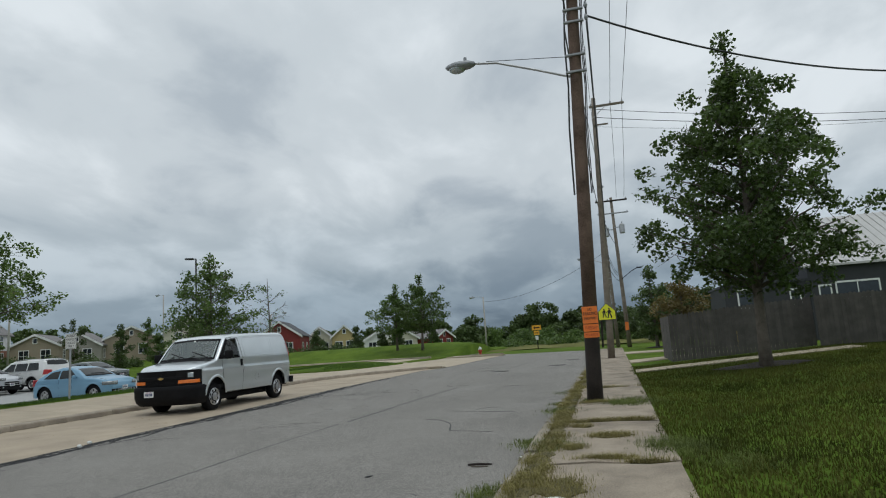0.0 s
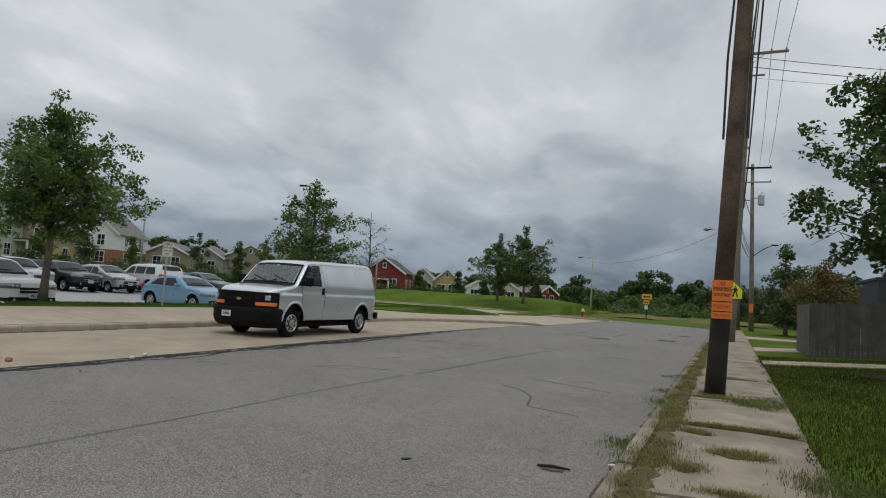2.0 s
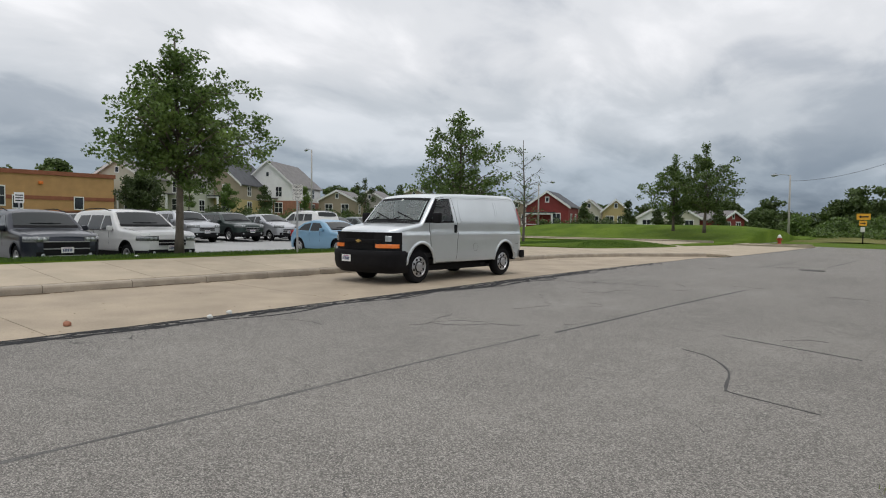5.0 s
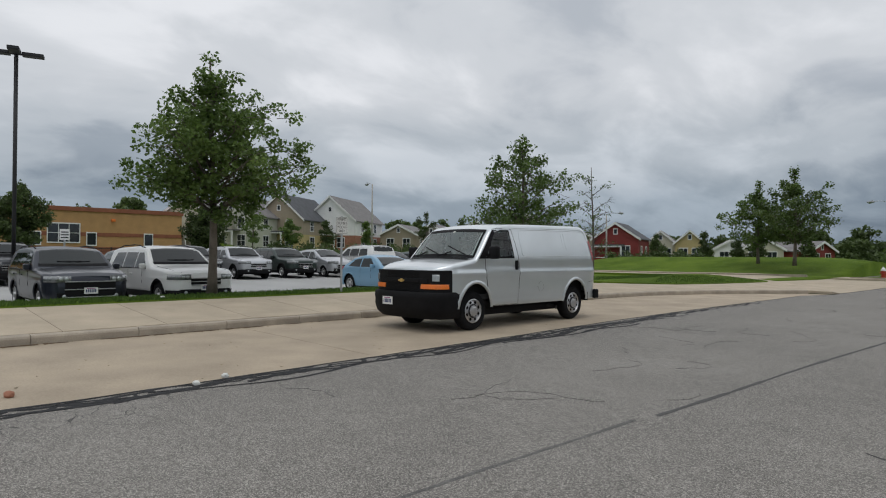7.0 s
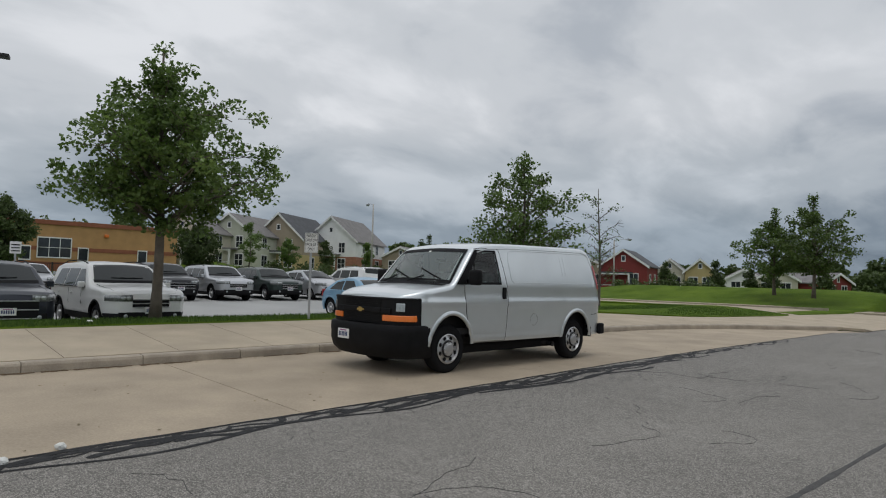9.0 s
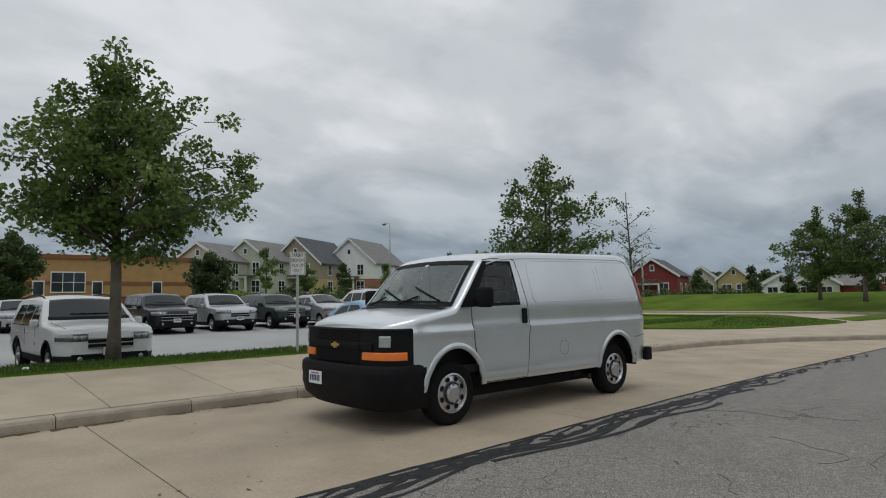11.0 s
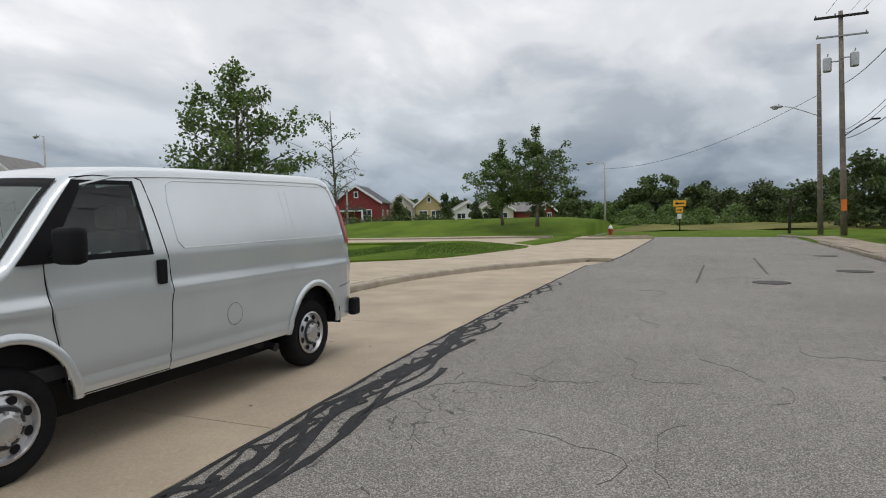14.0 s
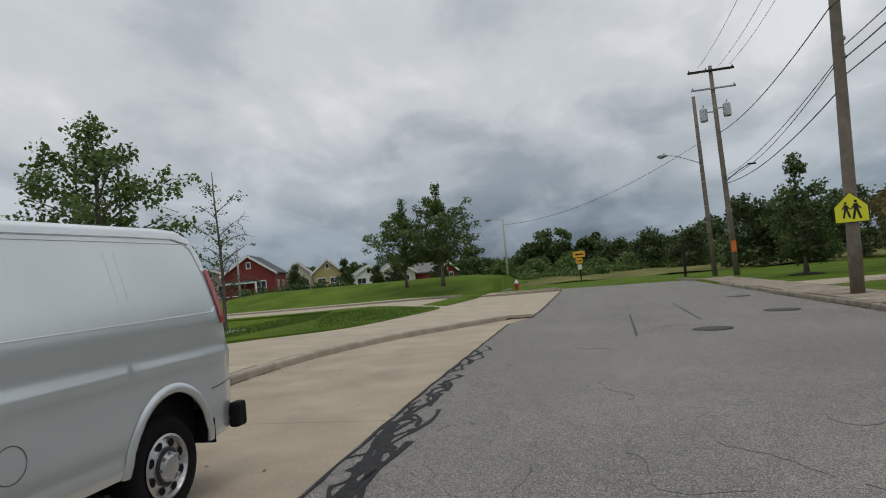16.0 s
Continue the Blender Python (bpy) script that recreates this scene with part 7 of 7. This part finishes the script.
def house(x, y, z, turn, w, l, eave, ridge, wall, roof, label, lower=None, porch=True, name="house"):
    """A gabled house: its gable end looks along its own -y."""
    t = thing(name, label, "house", "row of houses")
    part("wall", gable_solid(w, l, -0.6, eave, ridge), SIDINGS[wall], t)
    bm = bmesh.new()
    for k in range(int(eave / 0.3)):
        zz = 0.2 + k * 0.3
        box(bm, -w / 2 - 0.012, w / 2 + 0.012, -0.012, l + 0.012, zz, zz + 0.02)
    part("siding_line", bm, SIDINGS[wall], t)
    if lower:
        part("lower_wall", boxed(-w / 2 - 0.03, w / 2 + 0.03, -0.03, l + 0.03, -0.5, eave * 0.5), lower if not isinstance(lower, str) else SIDINGS[lower], t)
    roof_planes(t, w, l, eave, ridge, roof, fascia=WHITE)
    two = eave > 4.0
    off = -0.05 if lower else -0.014
    for xx in (-w * 0.22, w * 0.22):
        if two:
            window(t, pose(xx, -0.014, eave * 0.78), 0.9, 1.4, WHITE)
        if not porch or xx > 0:
            window(t, pose(xx, off, eave * 0.28 if two else eave * 0.5), 1.1, 1.4, WHITE)
    window(t, pose(0, -0.014, eave + (ridge - eave) * 0.45), 0.4, 0.6, WHITE, 1, 1, "vent")
    for yy in (l * 0.25, l * 0.7):
        side = pose(w / 2 + 0.014, yy, eave * (0.78 if two else 0.5), 0, 0, 90)
        window(t, side, 1.0, 1.3, WHITE)
        if two:
            window(t, pose(w / 2 - off, yy, eave * 0.27, 0, 0, 90), 1.3, 1.4, WHITE)
    if porch:
        p = part("porch_roof", boxed(-w / 2 + 0.2, w * 0.2, -1.9, 0, 2.55, 2.72, pose(0, 0, 0)), roof, t)
        part("porch_beam", boxed(-w / 2 + 0.25, w * 0.2 - 0.05, -1.85, -1.7, 2.35, 2.55), WHITE, p)
        for xx in (-w / 2 + 0.35, w * 0.2 - 0.15):
            part("porch_post", boxed(xx - 0.1, xx + 0.1, -1.87, -1.67, 0.2, 2.35), WHITE, p)
        part("porch_floor", boxed(-w / 2 + 0.2, w * 0.2, -1.9, -0.05, -0.4, 0.2), SIDINGS["grey"], p)
        part("railing", boxed(-w / 2 + 0.3, w * 0.2 - 0.1, -1.8, -1.76, 0.9, 0.98), WHITE, p)
        part("front_door", boxed(-w * 0.32, -w * 0.32 + 0.95, off - 0.03, off, 0.2, 2.25), SIDINGS["red"], t)
    t.matrix_basis = pose(x, y, z, 0, 0, turn)


HZ = 2.15
house(-70, 22.0, HZ, 32, 7.0, 10, 4.4, 6.6, "cream", ROOF_GREY, "cream two-storey house with grey roof and porch")
house(-70, 28.0, HZ, 32, 7.0, 11, 4.6, 7.2, "green", ROOF_GREY, "pale green two-storey house with grey roof")
house(-70, 35.0, HZ, 32, 7.4, 11, 4.5, 7.9, "tan", ROOF_DARK, "tan and yellow house with dark roof and porch", "yellow")
house(-70, 43.5, HZ, 32, 8.0, 12, 4.7, 8.2, "white", ROOF_GREY, "white gabled house with brick side and porch", BRICK)
house(-66, 53.5, HZ, 32, 6.0, 9, 2.7, 4.2, "tan", ROOF_GREY, "low tan outbuilding with grey roof", None, False)
house(-66, 60.5, HZ, 32, 6.5, 9, 2.6, 4.6, "grey", ROOF_GREY, "low grey-tan house with white trim", None, False)
house(-62, 67.0, HZ, 40, 7.5, 9, 3.4, 5.2, "tan", ROOF_GREY, "tan two-storey house with grey roof", None, False)
house(-52, 68.0, 1.8, 30, 7.5, 10, 4.2, 6.4, "cream", ROOF_DARK, "cream house with dark grey roof", None, False)
house(-43.5, 70.5, 0.6, 18, 6.5, 9, 3.2, 4.5, "tan", ROOF_DARK, "tan house with dark roof beside the red house", None, False)
house(-36.6, 68.0, 0.5, 18, 6.2, 8, 3.6, 5.7, "red", ROOF_DARK, "dark red gabled house with white trim and porch")
house(-35.5, 79, 0.5, 22, 4.0, 9, 3.2, 4.9, "cream", ROOF_GREY, "cream row house with small gable", None)
house(-31.5, 80, 0.5, 22, 4.0, 9, 3.2, 4.9, "yellow", ROOF_GREY, "pale yellow row house with small gable", None, False)
house(-25.5, 80, 0.5, 25, 4.6, 9, 2.2, 3.5, "white", ROOF_GREY, "low white garage with grey roof", None, False)
house(-21.5, 80, 0.4, 25, 5.0, 9, 2.3, 3.8, "cream", ROOF_GREY, "low cream house with white gable", None, False)
house(-15.5, 84, 0.3, 75, 6.0, 14, 2.1, 3.3, "red", ROOF_GREY, "long low brick-red house with grey roof", None, False)

# school
TAN_BRICK = material("tan_brick", (0.46, 0.27, 0.115), 0.9, 0, 0.12, 1.2, 40.0, 0.15, 40.0)
BAND_BRICK = material("red_brown_brick", (0.27, 0.10, 0.055), 0.9, 0, 0.15, 2.0, 40.0)
school = thing("school_building", "long tan brick school with red-brown bands", "school")
part("wall", boxed(-84, -66, -60, 20, -0.2, 6.1), TAN_BRICK, school)
part("parapet", boxed(-84.1, -65.86, -60, 20.14, 6.1, 6.55), BAND_BRICK, school, "red-brown parapet band")
part("brick_band", boxed(-66, -65.95, -60, 20.04, 3.45, 3.85), BAND_BRICK, school)
part("brick_band", boxed(-66, -65.94, -60, 20.05, 0.2, 2.3), BAND_BRICK, school)
part("brick_band", boxed(-84, -65.95, 20, 20.05, 3.45, 3.85), BAND_BRICK, school)
for y0, y1 in ((-36, -32.5), (-26, -22.6), (-16, -12.6), (-4.1, -0.8), (6.3, 9.2)):
    window(school, pose(-65.93, (y0 + y1) / 2, 3.75, 0, 0, 90), y1 - y0, 1.9, WHITE, 3, 2)
for y0 in (-20, -10, 0.0, 4.8, 9.95, 15.8):
    window(school, pose(-65.93, y0 + 0.42, 3.15, 0, 0, 90), 0.84, 1.25, WHITE, 1, 1)
part("green_door", boxed(-65.95, -65.85, -6.6, -5.0, 0.7, 3.3), material("green_paint", (0.02, 0.16, 0.09), 0.6, 0, 0.1), school, "green entrance panel")
part("yellow_panel", boxed(-65.92, -65.84, -4.6, 1.0, 0.8, 2.1), YELLOW, school)
for yv in (12.5, -8):
    part("wall_lamp", boxed(-65.98, -65.7, yv - 0.2, yv + 0.2, 5.1, 5.4, None, 0.05), SIGN_ORANGE, school)
rail = thing("railing_fence", "black metal railing in front of the school", "fence")
for k in range(30):
    part("post", boxed(-58.05, -57.95, -40 + k * 2, -39.9 + k * 2, 0.6, 2.2), BRONZE, rail)
for z in (0.85, 2.05):
    part("rail", boxed(-58.02, -57.98, -40, 18, z, z + 0.06), BRONZE, rail)
for k in range(300):
    yv = -32 + k * 50 / 300
    part("bar", boxed(-58.015, -57.985, yv, yv + 0.03, 0.9, 2.05), BRONZE, rail)

# dark building beyond the fence
METAL_ROOF = material("pale_metal_roof", (0.50, 0.49, 0.47), 0.5, 0.4, 0.08, 1.0, 30.0)
DARK_WALL = material("charcoal_siding", (0.035, 0.037, 0.042), 0.7, 0, 0.12, 2.0, 40.0)
db = thing("dark_building", "charcoal building with pale standing-seam metal roof", "building")
m = pose(24.0, 37, 0, 0, 0, -90)
part("wall", gable_solid(14.0, 26, -0.3, 4.9, 8.8), DARK_WALL, db)
roof_planes(db, 14.0, 26, 4.9, 8.8, METAL_ROOF)
for k in range(52):
    for s_ in (1, -1):
        p0, p1 = Vector((s_ * 0.05, -0.3 + k * 0.52, 8.98)), Vector((s_ * 7.33, -0.3 + k * 0.52, 4.88))
        part("roof_seam", tubed([p0, p1], 0.03, 4), METAL_ROOF, db)
for k in range(60):
    part("siding_line", boxed(-7.02, 7.02, -0.02, -0.008, 0.1 + k * 0.14, 0.115 + k * 0.14), DARK_WALL, db) if k < 30 else None
window(db, pose(7.015, 2.8, 3.1, 0, 0, 90), 2.4, 1.0, WHITE, 2, 1)
window(db, pose(7.015, 0.9, 3.0, 0, 0, 90), 0.6, 0.9, WHITE, 1, 1)
part("annex", boxed(0.6, 7.0, -5.2, -0.02, -0.3, 3.9), DARK_WALL, db, "low charcoal annex")
part("annex_roof", boxed(0.5, 7.1, -5.3, -0.03, 3.9, 4.05), DARK_WALL, db)
window(db, pose(7.02, -3.9, 3.0, 0, 0, 90), 0.9, 1.1, WHITE, 1, 1)
window(db, pose(7.02, -0.9, 2.9, 0, 0, 90), 0.5, 0.9, WHITE, 1, 1)
db.matrix_basis = m
for x, y in ((17.5, 27.5), (18.0, 22.6)):
    b = thing("bollard", "yellow steel bollard by the dark building", "bollard", "bollards")
    part("post", tubed([(x, y, 0), (x, y, 1.0), (x, y, 1.06)], [0.08, 0.08, 0.03], 12), YELLOW, b)
yl = thing("yard_lamp", "black dome lamp on a thin post", "lamp post")
part("pole", tubed([(21.0, 8.0, 0.4), (21.0, 8.0, 5.3)], 0.05, 8), BRONZE, yl)
part("shade", tubed([(21.0, 8, 5.3), (21.0, 8, 5.4), (21.0, 8, 5.65), (21.0, 8, 5.72)], [0.36, 0.36, 0.2, 0.05], 14), BRONZE, yl, "black dome shade")
